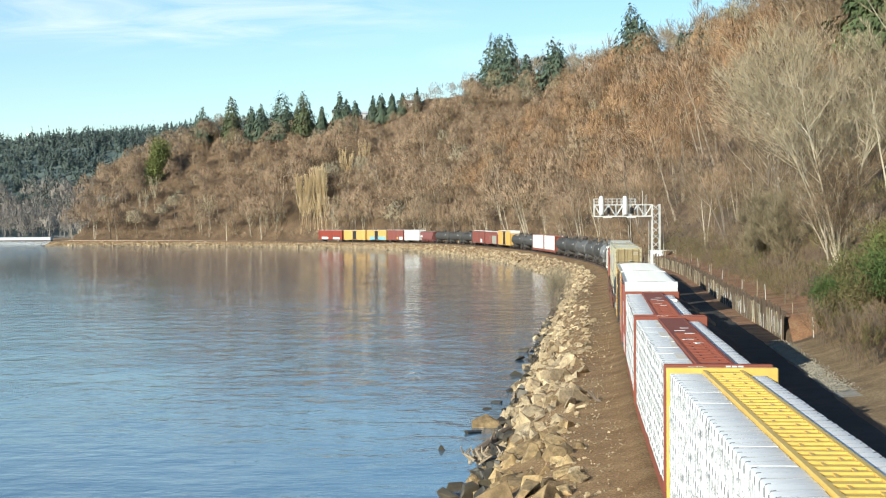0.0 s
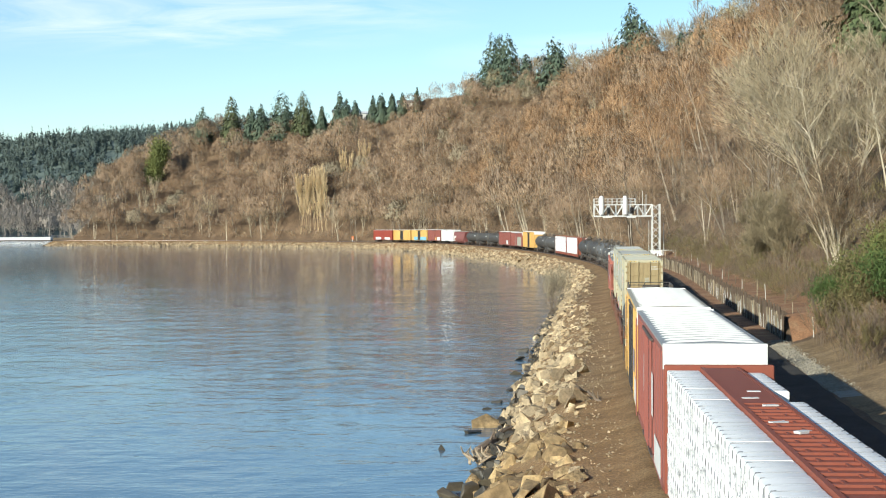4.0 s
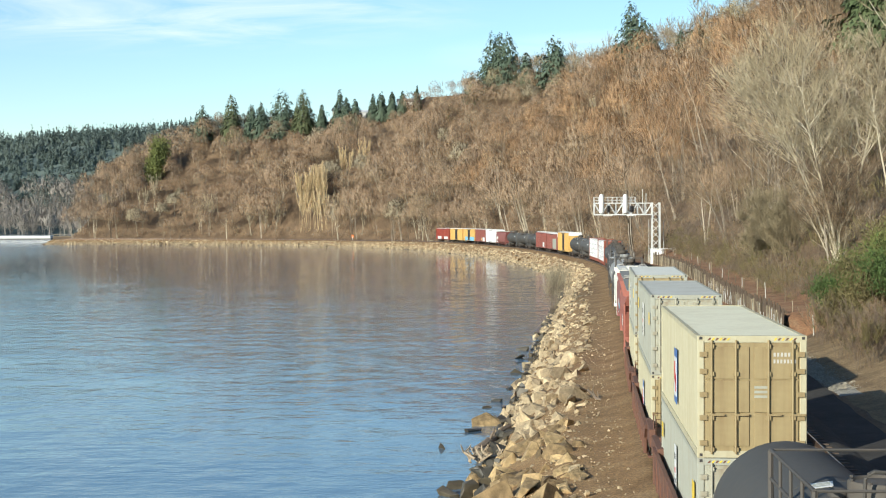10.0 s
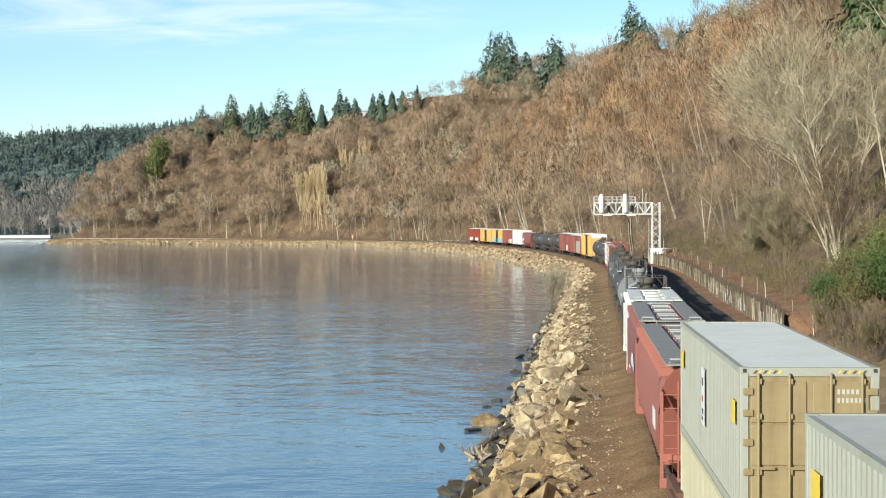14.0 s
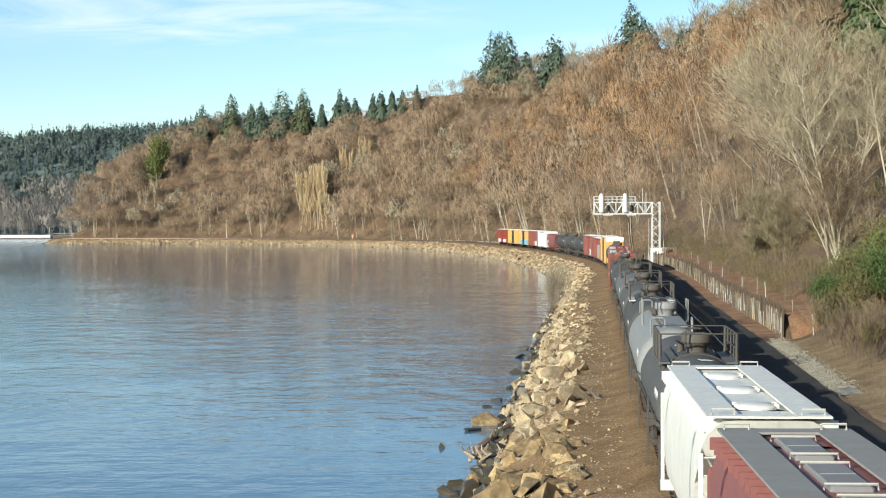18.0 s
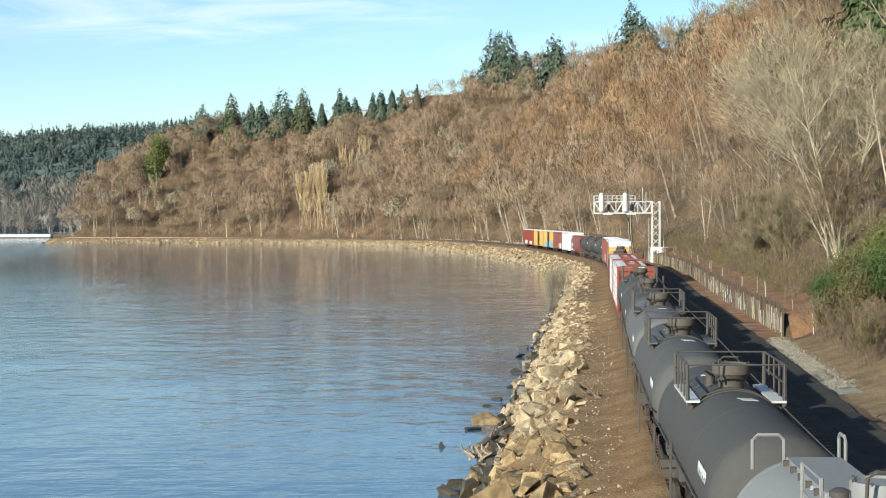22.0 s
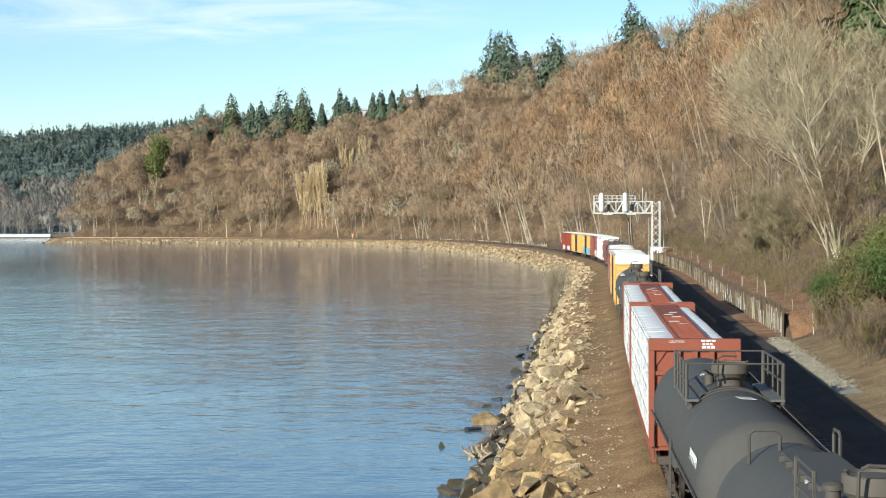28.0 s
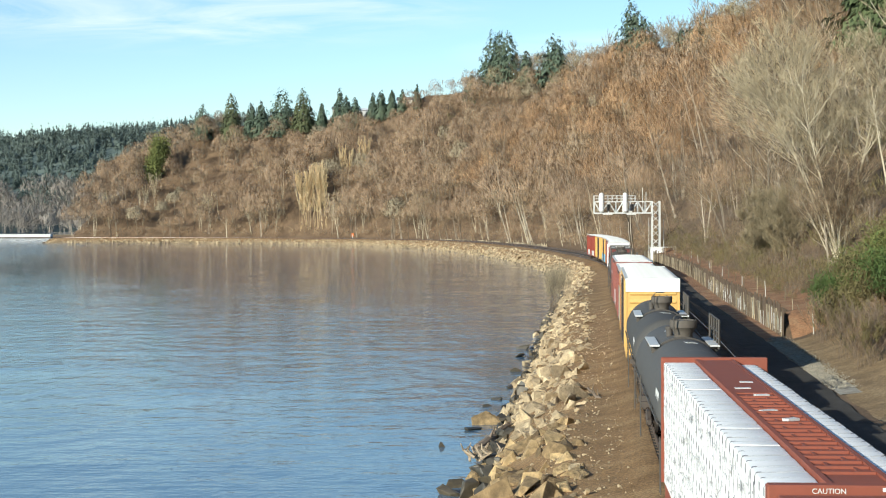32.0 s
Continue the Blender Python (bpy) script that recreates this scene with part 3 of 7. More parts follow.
def boxcar(s0, s1, body, roof, door, label, end_white=False, top=5.12, marks=()):
    car, half = rail_car("boxcar", label, "boxcar", s0, s1, "freight cars of the train")
    L = half - 0.75
    W = 1.50
    z0, ze = 1.05, top - 0.22

    def body_mesh():
        sh = Shape()
        sh.box(-W + 0.06, W - 0.06, -L + 0.05, L - 0.05, z0, ze)
        k = 2 * int(L / 0.95)
        for i in range(k + 1):
            y = -L + 0.1 + (2 * L - 0.2) * i / k
            if abs(y) < 2.05:
                continue
            for d in (-1, 1):
                sh.slab([(y - 0.14, z0 + 0.05), (y + 0.14, z0 + 0.05), (y + 0.14, ze - 0.03), (y - 0.14, ze - 0.03)], d * (W - 0.07) - 0.0, d * (W - 0.07) + d * 0.07)
        for d in (-1, 1):
            sh.box(min(d * W, d * (W - 0.14)), max(d * W, d * (W - 0.14)), -L, L, z0 - 0.12, z0 + 0.12)
            sh.box(min(d * (W + 0.01), d * (W - 0.12)), max(d * (W + 0.01), d * (W - 0.12)), -L, L, ze - 0.14, ze + 0.02)
            for e in (-1, 1):
                sh.box(min(d * W, d * (W - 0.2)), max(d * W, d * (W - 0.2)), min(e * L, e * (L - 0.16)), max(e * L, e * (L - 0.16)), z0 - 0.1, ze + 0.01)
        return sh.mesh("body", body)

    def end_mesh():
        sh = Shape()
        sh.box(-W + 0.16, W - 0.16, -0.03, 0.03, z0, ze)
        return sh.mesh("end_wall", body)

    def roof_mesh():
        v = []
        for y in (-L, L):
            v += [(-W - 0.02, y, ze + 0.02), (-W - 0.02, y, ze + 0.07), (-W + 0.10, y, ze + 0.085), (0, y, top - 0.07), (W - 0.10, y, ze + 0.085), (W + 0.02, y, ze + 0.07), (W + 0.02, y, ze + 0.02)]
        n = 7
        f = [(j, n + j, n + (j + 1) % n, (j + 1) % n) for j in range(n)] + [tuple(range(n)), tuple(range(2 * n - 1, n - 1, -1))]
        return Shape().add(v, f).mesh("roof", roof)

    def roof_rib():
        """A pressed rib across the roof, rounded, tapering to its ends."""
        v = []
        stations = ((-W + 0.12, 0.0), (-W + 0.2, 0.035), (-W + 0.36, 0.06), (0.0, 0.06), (W - 0.36, 0.06), (W - 0.2, 0.035), (W - 0.12, 0.0))
        rise = (top - 0.07 - ze - 0.085) / (W - 0.10)
        for x, h in stations:
            base = top - 0.07 - abs(x) * rise
            for y, u in ((-0.125, -0.2), (-0.085, 0.6), (-0.04, 1.0), (0.04, 1.0), (0.085, 0.6), (0.125, -0.2)):
                v.append((x, y * (0.55 + 0.45 * h / 0.06), base + h * u - 0.004))
        f = [(i * 6 + j, i * 6 + 6 + j, i * 6 + 7 + j, i * 6 + 1 + j) for i in range(6) for j in range(5)]
        return Shape().add(v, f).mesh("roof_rib", "rib_white", True)

    def door_mesh():
        return Shape().box(-0.035, 0.035, -1.5, 1.5, z0 + 0.1, ze - 0.25).mesh("door", door)

    def door_rib():
        return Shape().box(-0.06, 0.06, -1.42, 1.42, -0.05, 0.05).mesh("door_rib", door)

    def door_bar():
        return Shape().tube([(-0.075, 0, z0 + 0.1), (-0.075, 0, ze - 0.3)], 0.025, 5).mesh("door_bar", door)

    def track_mesh():
        return Shape().box(-0.04, 0.04, -3.1, 3.1, -0.05, 0.05).mesh("door_track", "steel")
    key = ("box", body, roof, round(half, 1), top)
    part("body", once((*key, 1), body_mesh), car)
    rf = part("roof", once((*key, 2), roof_mesh), car, "metal roof with white pressed ribs")
    for i in range(int(2 * L / 0.98)):
        part("roof_rib", once(("rrib", top), roof_rib), rf, "", pose(0, -L + 0.2 + (2 * L - 0.4) * (i + 0.5) / int(2 * L / 0.98), 0))
    for d in (-1, 1):
        dr = part("door", once((*key, door, 3), door_mesh), car, "ribbed sliding door", pose(d * (W + 0.0), 0, 0, 0, 0, 0 if d < 0 else 180))
        part("door_track", once("dtrack", track_mesh), dr, "", pose(-0.03, 0, ze - 0.2))
        part("door_track", once("dtrack", track_mesh), dr, "", pose(-0.03, 0, z0 + 0.05))
        for i in range(6):
            part("door_rib", once(("drib", door), door_rib), dr, "", pose(0, 0, z0 + 0.35 + (ze - z0 - 0.9) * i / 5))
        for y in (-1.1, -0.35, 0.35, 1.1):
            part("door_bar", once((*key, door, 7), door_bar), dr, "", pose(0, y, 0))
        e = part("end_wall", once((*key, 4), end_mesh), car, "", pose(0, d * (L - 0.02), 0, 0, 0, 0 if d < 0 else 180))
        for i in range(9):
            part("end_rib", once(("erib", body), lambda: Shape().slab([(-0.10, -0.05), (-0.03, -0.13), (-0.03, 0.13)], -W + 0.22, W - 0.22).mesh("end_rib", body)), e, "", pose(0, 0, z0 + 0.25 + (ze - z0 - 0.5) * i / 8))
        if end_white:
            sh = Shape().box(-W, W, -0.09, 0.03, ze - 0.62, ze + 0.12)
            part("end_panel", once((*key, 5), lambda: sh.mesh("end_panel", "white")), e, "white painted upper end panel", pose(0, -0.04, 0))
        ladder(car, d * (W + 0.08), -d * (L - 0.5), z0 + 0.1, ze - 0.3 if d < 0 else 2.4, body, 'y')
        ladder(car, -d * (W - 0.45), d * (L + 0.1), z0 + 0.1, 2.6, body, 'x')
    for y0, y1, za, zb, mat in marks:
        sh = Shape().box(-0.012, 0.0, 0, y1 - y0, za, zb)
        part("painted_patch", sh.mesh("painted_patch", mat), car, "", pose(-W - 0.012, y0, 0))
    part("centre_sill", once(("sill", round(half, 1)), lambda: Shape().box(-0.35, 0.35, -L, L, 0.72, 1.06).mesh("centre_sill", "steel")), car)
    couplers(car, half)
    trucks(car, half - 2.6)
    return car


def text_mesh(words, size, mat):
    cu = bpy.data.curves.new("lettering", 'FONT')
    cu.body, cu.size, cu.align_x, cu.extrude = words, size, 'CENTER', 0.004
    ob = bpy.data.objects.new("lettering", cu)
    me = bpy.data.meshes.new_from_object(ob)
    me.name = "lettering"
    me.materials.clear()
    me.materials.append(MAT[mat])
    bpy.data.objects.remove(ob)
    bpy.data.curves.remove(cu)
    return me


def centre_beam(s0, s1, mat, label, tiers, word=True, swap=False, prints=False):
    """A flat car with bulkheads and a lattice beam down its middle, and its wrapped lumber."""
    car, half = rail_car("centre_beam_flat_car", label, "flat car", s0, s1, "freight cars of the train")
    L = half - 0.62
    W, T, B = 1.53, 4.70, 0.50

    def deck():
        sh = Shape().box(-1.42, 1.42, -L, L, 0.95, 1.12)
        for d in (-1, 1):
            sh.box(min(d * 1.42, d * 1.30), max(d * 1.42, d * 1.30), -L, L, 0.55, 0.95)
        sh.box(-0.4, 0.4, -L, L, 0.6, 0.95)
        return sh.mesh("deck", mat)

    def bulk():
        sh = Shape().box(-W, W, -0.05, 0.05, 1.1, T - 0.36)
        return sh.mesh("bulkhead", mat)

    def bulk_post():
        return Shape().box(-0.09, 0.09, -0.2, -0.052, 1.1, T - 0.362).mesh("bulkhead_post", mat)

    def bulk_cap():
        return Shape().box(-W, W, -0.22, 0.06, T - 0.36, T + 0.03, c=0.025).mesh("bulkhead_cap", mat)

    def bulk_bar():
        return Shape().box(-W + 0.2, W - 0.2, -0.14, -0.054, 0, 0.14).mesh("bulkhead_bar", mat)

    def chord():
        return Shape().box(-0.05, 0.05, -L + 0.1, L - 0.1, T - 0.16, T - 0.015).mesh("top_chord", mat)

    def rung():
        sh = Shape().box(-B + 0.05, B - 0.05, -0.055, 0.055, T - 0.062, T - 0.015, 0, 0.01)
        return sh.mesh("rung", mat)

    def stub():
        return Shape().box(-0.03, 0.03, -0.24, 0.24, T - 0.058, T - 0.03).mesh("stringer", mat)

    def posts():
        sh = Shape()
        n = 10
        for i in range(n + 1):
            y = -L + 0.4 + (2 * L - 0.8) * i / n
            sh.box(-0.16, 0.16, y - 0.08, y + 0.08, 1.1, T - 0.13)
            if i < n:
                y2 = y + (2 * L - 0.8) / n
                sh.tube([(0, y, 1.2), (0, y2, T - 0.3)] if i % 2 else [(0, y, T - 0.3), (0, y2, 1.2)], 0.07, 5)
        sh.box(-0.06, 0.06, -L + 0.3, L - 0.3, 2.4, 2.9)
        return sh.mesh("lattice_web", mat)

    def floor_pan():
        return Shape().box(-B + 0.055, B - 0.055, -L + 0.1, L - 0.1, T - 0.085, T - 0.062).mesh("web_plate", mat)
    key = ("cb", mat, round(half, 1))
    part("deck", once((*key, 1), deck), car)
    for d in (-1, 1):
        b = part("bulkhead", once((*key, 2), bulk), car, "", pose(0, d * L, 0, 0, 0, 0 if d < 0 else 180))
        for x in (-W + 0.1, -0.56, 0.0, 0.56, W - 0.1):
            part("bulkhead_post", once((*key, 11), bulk_post), b, "", pose(x, 0, 0))
        part("bulkhead_cap", once((*key, 12), bulk_cap), b)
        for z in (1.9, 2.7, 3.5):
            part("bulkhead_bar", once((*key, 13), bulk_bar), b, "", pose(0, 0, z))
        if word:
            part("lettering", once("caution", lambda: text_mesh("CAUTION", 0.115, "mark_pale")), b, "white word on the bulkhead", pose(0.66 if swap else -0.60, -0.225, T - 0.095, 90, 0, 0))
            for x, w, z, hh in ((0.45, 0.52, T - 0.06, 0.06), (0.42, 0.36, T - 0.17, 0.06), (0.45, 0.46, T - 0.29, 0.09)):
                for i in range(3):
                    part("stencil_bar", once(("stencil", w, z), lambda: Shape().box(-w / 6 + 0.015, w / 6 - 0.015, -0.226, -0.22, z, z + hh).mesh("stencil_bar", "mark_pale")), b, "", pose((x - 0.75 if swap else x) + w * (i - 1) / 3, 0, 0))
            for d2 in (-1, 1):
                part("corner_gusset", once((*key, 14, d2), lambda: Shape().add([(d2 * (W - 0.2), -0.1, T - 0.362), (d2 * (W - 0.2), -0.1, T - 0.95), (d2 * (W - 0.62), -0.1, T - 0.362), (d2 * (W - 0.2), -0.07, T - 0.362), (d2 * (W - 0.2), -0.07, T - 0.95), (d2 * (W - 0.62), -0.07, T - 0.362)],
                     [(0, 1, 2), (5, 4, 3), (0, 3, 4, 1), (1, 4, 5, 2), (2, 5, 3, 0)]).mesh("corner_gusset", mat)), b)
        part("top_chord", once((*key, 4), chord), car, "", pose(d * B, 0, 0))
    n = int(2 * L / 0.56)
    for i in range(n):
        y = -L + 0.3 + (2 * L - 0.6) * i / (n - 1)
        if (word and y > 0.18 * L) or y < -L + 1.0 or y > L - 0.8:
            continue
        part("rung", once((*key, 8), rung), car, "", pose(0, y, 0))
        part("stringer", once((*key, 9), stub), car, "", pose(-0.2 if i % 2 else 0.2, y + 0.27, 0))
    if word:
        part("cover_plate", once((*key, 15), lambda: Shape().box(-B + 0.055, B - 0.055, 0, 0.8 * L - 0.25, 0.0, 0.035, c=0.01).mesh("cover_plate", mat)), car, "plain plate over the beam", pose(0, 0.2 * L, T - 0.06))
    part("lattice_web", once((*key, 5), posts), car)
    part("web_plate", once((*key, 6), floor_pan), car, "plate below the rungs")
    for i in range(5 if word else 0):
        part("paper_label", once(("plabel", i % 2), lambda: Shape().box(-0.16 - 0.05 * (i % 2), 0.16, -0.09, 0.09, T - 0.06, T - 0.010).mesh("paper_label", "mark_pale")), car, "pale patch on the beam", pose(0.12 * (-1) ** i, L - 6.2 - 1.9 * i + 0.5 * (i % 3), 0, 0, 0, 9 * i))
    couplers(car, half)
    trucks(car, half - 2.6)

    # the load
    load = thing("lumber_load", "lumber bundles in white plastic wrap stacked on the flat car", "lumber", "lumber loads")
    MOVING.append((load, (s0 + s1) / 2, half - 2.6))
    n = 9
    step = (2 * L - 0.5) / n

    def bundle(kind, tall, hw):
        rb_ = random.Random(kind)
        c = 0.045
        y0, y1 = -step / 2 + 0.006, step / 2 - 0.006
        prof = [(-hw, 0), (hw, 0), (hw, tall - c), (hw - 0.01, tall - 0.015), (hw - 0.04, tall), (0.04 - hw, tall), (0.01 - hw, tall - 0.015), (-hw, tall - c)]
        sh = Shape()
        nseg = 10
        v = []
        for i in range(nseg + 1):
            y = y0 + (y1 - y0) * i / nseg
            sag = 0.005 * math.sin(1.1 * i + kind) + (-0.008 if i in (0, nseg) else 0)
            v += [(x + (0.006 * math.sin(2.3 * i + 4 * x + kind) if z > 0 else 0), y, z + (sag if z > 0.5 else 0)) for x, z in prof]
        k = len(prof)
        sh.add(v, [(i * k + j, (i + 1) * k + j, (i + 1) * k + (j + 1) % k, i * k + (j + 1) % k) for i in range(nseg) for j in range(k)])
        sh.add(v[:k], [tuple(range(k))]).add(v[-k:], [tuple(range(k - 1, -1, -1))])
        if prints and kind != 1:
            sh.box(0.08 + 0.07 * kind, hw - 0.045, y0 + 0.05, y1 - 0.05, tall - 0.03, tall + 0.004, 3)
        for j in range(4):
            y = y0 + (y1 - y0) * (0.14 + 0.24 * j)
            sh.box(-hw - 0.007, hw + 0.007, y - 0.010, y + 0.010, 0.01, tall - c, 1)
            sh.box(-hw - 0.012, 0.005 - hw, y - 0.03, y + 0.03, tall - 0.19, tall - 0.05, 2)
            sh.tube([(-hw, y, tall - 0.04), (0.03 - hw, y + 0.02, tall + 0.004), (0.12 - hw, y + 0.10, tall + 0.003)], [0.012, 0.012, 0.005], 4, 2)
            sh.tube([(0.03 - hw, y + 0.02, tall + 0.001), (hw - 0.03, y + 0.16, tall + 0.001)], 0.006, 4, 1)
            for m_ in range(2 if prints else 4):
                yy = y + step * (0.05 + 0.10 * ((j + m_) % 2)) + rb_.uniform(-0.03, 0.03)
                if prints:
                    zz = 0.12 + 0.36 * m_ + 0.03 * ((j + kind) % 2)
                    sh.box(-hw - 0.009, 0.005 - hw, yy, yy + rb_.uniform(0.10, 0.17), zz, zz + rb_.uniform(0.09, 0.15), 2)
                else:
                    yy, zz, up = y + rb_.uniform(0, step * 0.22), rb_.uniform(0.06, 0.5), rb_.uniform(0.06, 0.26)
                    sh.add([(-hw - 0.006, yy, zz), (-hw - 0.006, yy + 0.03, zz), (-hw - 0.006, yy + 0.05 + rb_.uniform(-0.05, 0.05), zz + up), (-hw - 0.006, yy + 0.01, zz + up)], [(0, 1, 2, 3)], 1 + m_ % 2)
                sh.box(-hw - 0.008, 0.005 - hw, yy + 0.12, yy + 0.12 + rb_.uniform(0.04, 0.16), zz + 0.05, zz + 0.075, 1)
        return sh.mesh("lumber_package", ["wrap", "wrap_print", "mark_soft", "wrap_tan"], True)
    rnd = random.Random(int(s0))
    for i in range(n):
        y = -L + 0.25 + step * (i + 0.5)
        for d in (-1, 1):
            tall, hw = (0.852, 0.31) if d > 0 else (0.866, 0.45)
            for k in range(tiers[i % len(tiers)] if d > 0 else 4):
                x = d * (0.565 + hw + rnd.uniform(-0.012, 0.012))
                part("lumber_package", once(("bundle", round(step, 2), (i + k) % 4, tall, prints), lambda: bundle((i + k) % 4, tall, hw)), load, "",
                     pose(x, y + rnd.uniform(-0.01, 0.01), 1.13 + (tall + 0.004) * k, 0, 0, 0 if d < 0 else 180))
    return car


def tank_car(s0, s1, mat, label, dome=0.0, platform=True, r=1.50, placards=True, plate="grating", cross=True):
    car, half = rail_car("tank_car", label, "tank car", s0, s1, "freight cars of the train")
    L = half - 1.05
    zc = 1.30 + r
    zt = zc + r

    def shell():
        prof = [(0.02, -L)]
        for i in range(1, 11):
            a = math.pi / 2 * i / 10
            prof.append((r * math.sin(a), -L + 0.70 * (1 - math.cos(a))))
        n = 6
        for i in range(1, n):
            prof.append((r, -L + 0.70 + (2 * L - 1.4) * i / n))
        for i in range(10, 0, -1):
            a = math.pi / 2 * i / 10
            prof.append((r * math.sin(a), L - 0.70 * (1 - math.cos(a))))
        prof.append((0.02, L))
        return Shape().turned(prof, 'y', 48, (0, 0, zc)).mesh("tank_shell", mat, True)

    def seam():
        return Shape().turned([(r - 0.02, -0.03), (r + 0.004, -0.02), (r + 0.004, 0.02), (r - 0.02, 0.03)], 'y', 48, (0, 0, zc)).mesh("shell_seam", mat, True)

    def manway():
        sh = Shape().turned([(0.34, -0.25), (0.35, 0.10), (0.42, 0.24), (0.49, 0.32), (0.51, 0.34), (0.51, 0.58), (0.49, 0.61), (0.45, 0.61), (0.43, 0.57), (0.12, 0.59)], 'z', 26)
        return sh.mesh("manway_dome", "tank_light" if mat == "tank_light" else "dome_brown", True)

    def bolt():
        return Shape().tube([(0, 0, -0.09), (0, 0, 0.10)], 0.028, 5).mesh("hatch_bolt", "tank_rail")

    def railing():
        sh = Shape()
        for i in range(5):
            y = -1.95 + 3.9 * i / 4
            sh.tube([(0, y, -0.12), (0, y, 0.95)], 0.05 if i in (0, 4) else 0.032, 6)
        for z in (0.48, 0.95):
            sh.tube([(0, -1.95, z), (0, 1.95, z)], 0.032, 6)
        return sh.mesh("railing", "tank_rail")

    def cross_rail():
        return Shape().tube([(-1.2, 0, -0.1), (-1.2, 0, 0.95), (1.2, 0, 0.95), (1.2, 0, -0.1)], 0.028, 6).mesh("railing", "tank_rail")

    def rod():
        pts = [(1.02 * r * math.sin(a), 0, zc + 1.012 * r * math.cos(a)) for a in (radians(q) for q in range(-42, 43, 7))]
        return Shape().tube(pts, 0.022, 5).mesh("strap_rod", "tank_rail")

    def hoop():
        return Shape().tube([(0, -0.3, -0.3), (0, -0.3, 0.26), (0, -0.2, 0.36), (0, 0.2, 0.36), (0, 0.3, 0.26), (0, 0.3, -0.3)], 0.035, 6).mesh("hand_hoop", "tank_light" if mat == "tank_light" else "tank_rail")
    key = ("tank", mat, round(half, 1), r)
    part("tank_shell", once((*key, 1), shell), car)
    for y in (-L + 0.85, -L * 0.38, L * 0.38, L - 0.85):
        part("shell_seam", once((*key, 2), seam), car, "", pose(0, y, 0))
    dm = part("manway_dome", once(("dome", mat), manway), car, "round manway dome with a flat lid", pose(0.05, dome, zt))
    for i in range(8):
        a = i * math.pi / 4 + 0.2
        part("hatch_bolt", once("hbolt", bolt), dm, "", pose(0.48 * math.cos(a), 0.48 * math.sin(a), 0.54))
    part("vent_pipe", once("vent", lambda: Shape().turned([(0.13, -0.15), (0.13, 0.24), (0.17, 0.25), (0.17, 0.33), (0.08, 0.38)], 'z', 12).mesh("vent_pipe", "tank_rail", True)), car, "", pose(-0.42, dome + 0.9, zt - 0.04))
    part("relief_valve", once("relief", lambda: Shape().turned([(0.09, -0.15), (0.09, 0.34), (0.15, 0.36), (0.15, 0.48), (0.04, 0.54)], 'z', 10).mesh("relief_valve", "tank_rail", True)), car, "", pose(0.3, dome + 1.5, zt - 0.02))
    part("hatch_lever", once("lever", lambda: Shape().tube([(0, -0.25, 0.2), (0, -0.35, 0.75), (0.12, -0.4, 0.85), (0.5, -0.35, 0.83)], 0.03, 6).mesh("hatch_lever", "tank_rail")), car, "", pose(-0.35, dome - 0.35, zt))
    if platform:
        p = part("platform", once(("plat", plate), lambda: Shape().box(-1.28, -0.92, -2.0, 2.0, -0.03, 0.03).mesh("platform", plate)), car, "grating walkway on the tank's shoulder", pose(0, dome + 0.4, zt - 0.24))
        p2 = part("platform", STORE[("plat", plate)], car, "grating walkway on the tank's shoulder", pose(2.2, dome + 0.4, zt - 0.24))
        if cross:
            part("railing", once("railing", railing), p, "", pose(-1.24, 0, 0))
        part("railing", once("railing", railing), p2, "", pose(-0.96, 0, 0))
        for d in (-1, 1):
            if cross:
                part("railing", once("xrail", cross_rail), p, "", pose(0, d * 1.96, 0))
            part("bracket", once("pbr", lambda: Shape().box(-0.16, 0.16, -0.04, 0.04, -0.30, -0.03).mesh("bracket", "tank_rail")), p, "", pose(-1.05, d * 1.6, 0))
            part("bracket", STORE["pbr"], p2, "", pose(-1.15, d * 1.6, 0))
        for y in (-0.9, -1.35):
            part("strap_rod", once(("rod", r), rod), car, "", pose(0, dome + y, 0))
    else:
        for y in (-7.2, 7.2):
            for x in (-0.62, 0.78):
                part("hand_hoop", once(("hoop", mat), hoop), car, "", pose(x, dome + y * (1 if y < 0 else 0.92), zt, 0, 0, 0 if x > 0 else 90))
        for y0, y1 in ((-6.9, -1.0), (2.2, 6.0)):
            part("walk_plate", once(("wplate", round(y1 - y0, 1), mat), lambda: Shape().box(-0.52, 0.52, 0, y1 - y0, -0.06, 0.035, c=0.02).mesh("walk_plate", mat)), car, "flat grey walkway plate", pose(0.12, dome + y0, zt))
            for i in range(int((y1 - y0) / 0.75)):
                part("plate_bolt", once("pbolt", lambda: Shape().box(-0.05, 0.05, -0.05, 0.05, -0.1, 0.06).mesh("plate_bolt", "tank_rail")), car, "", pose(-0.45, dome + y0 + 0.4 + 0.75 * i, zt - 0.03))
        for d in (-1, 1):
            part("cage_rail", once(("cage", mat), lambda: Shape().tube([(0, -0.75, -0.5), (0, -0.75, 0.75), (0, 0.75, 0.75), (0, 0.75, -0.5)], 0.035, 6).tube([(0, -0.75, 0.3), (0, 0.75, 0.3)], 0.025, 6).mesh("cage_rail", "tank_light" if mat == "tank_light" else "tank_rail")), car, "", pose(d * 1.02, dome, zt))
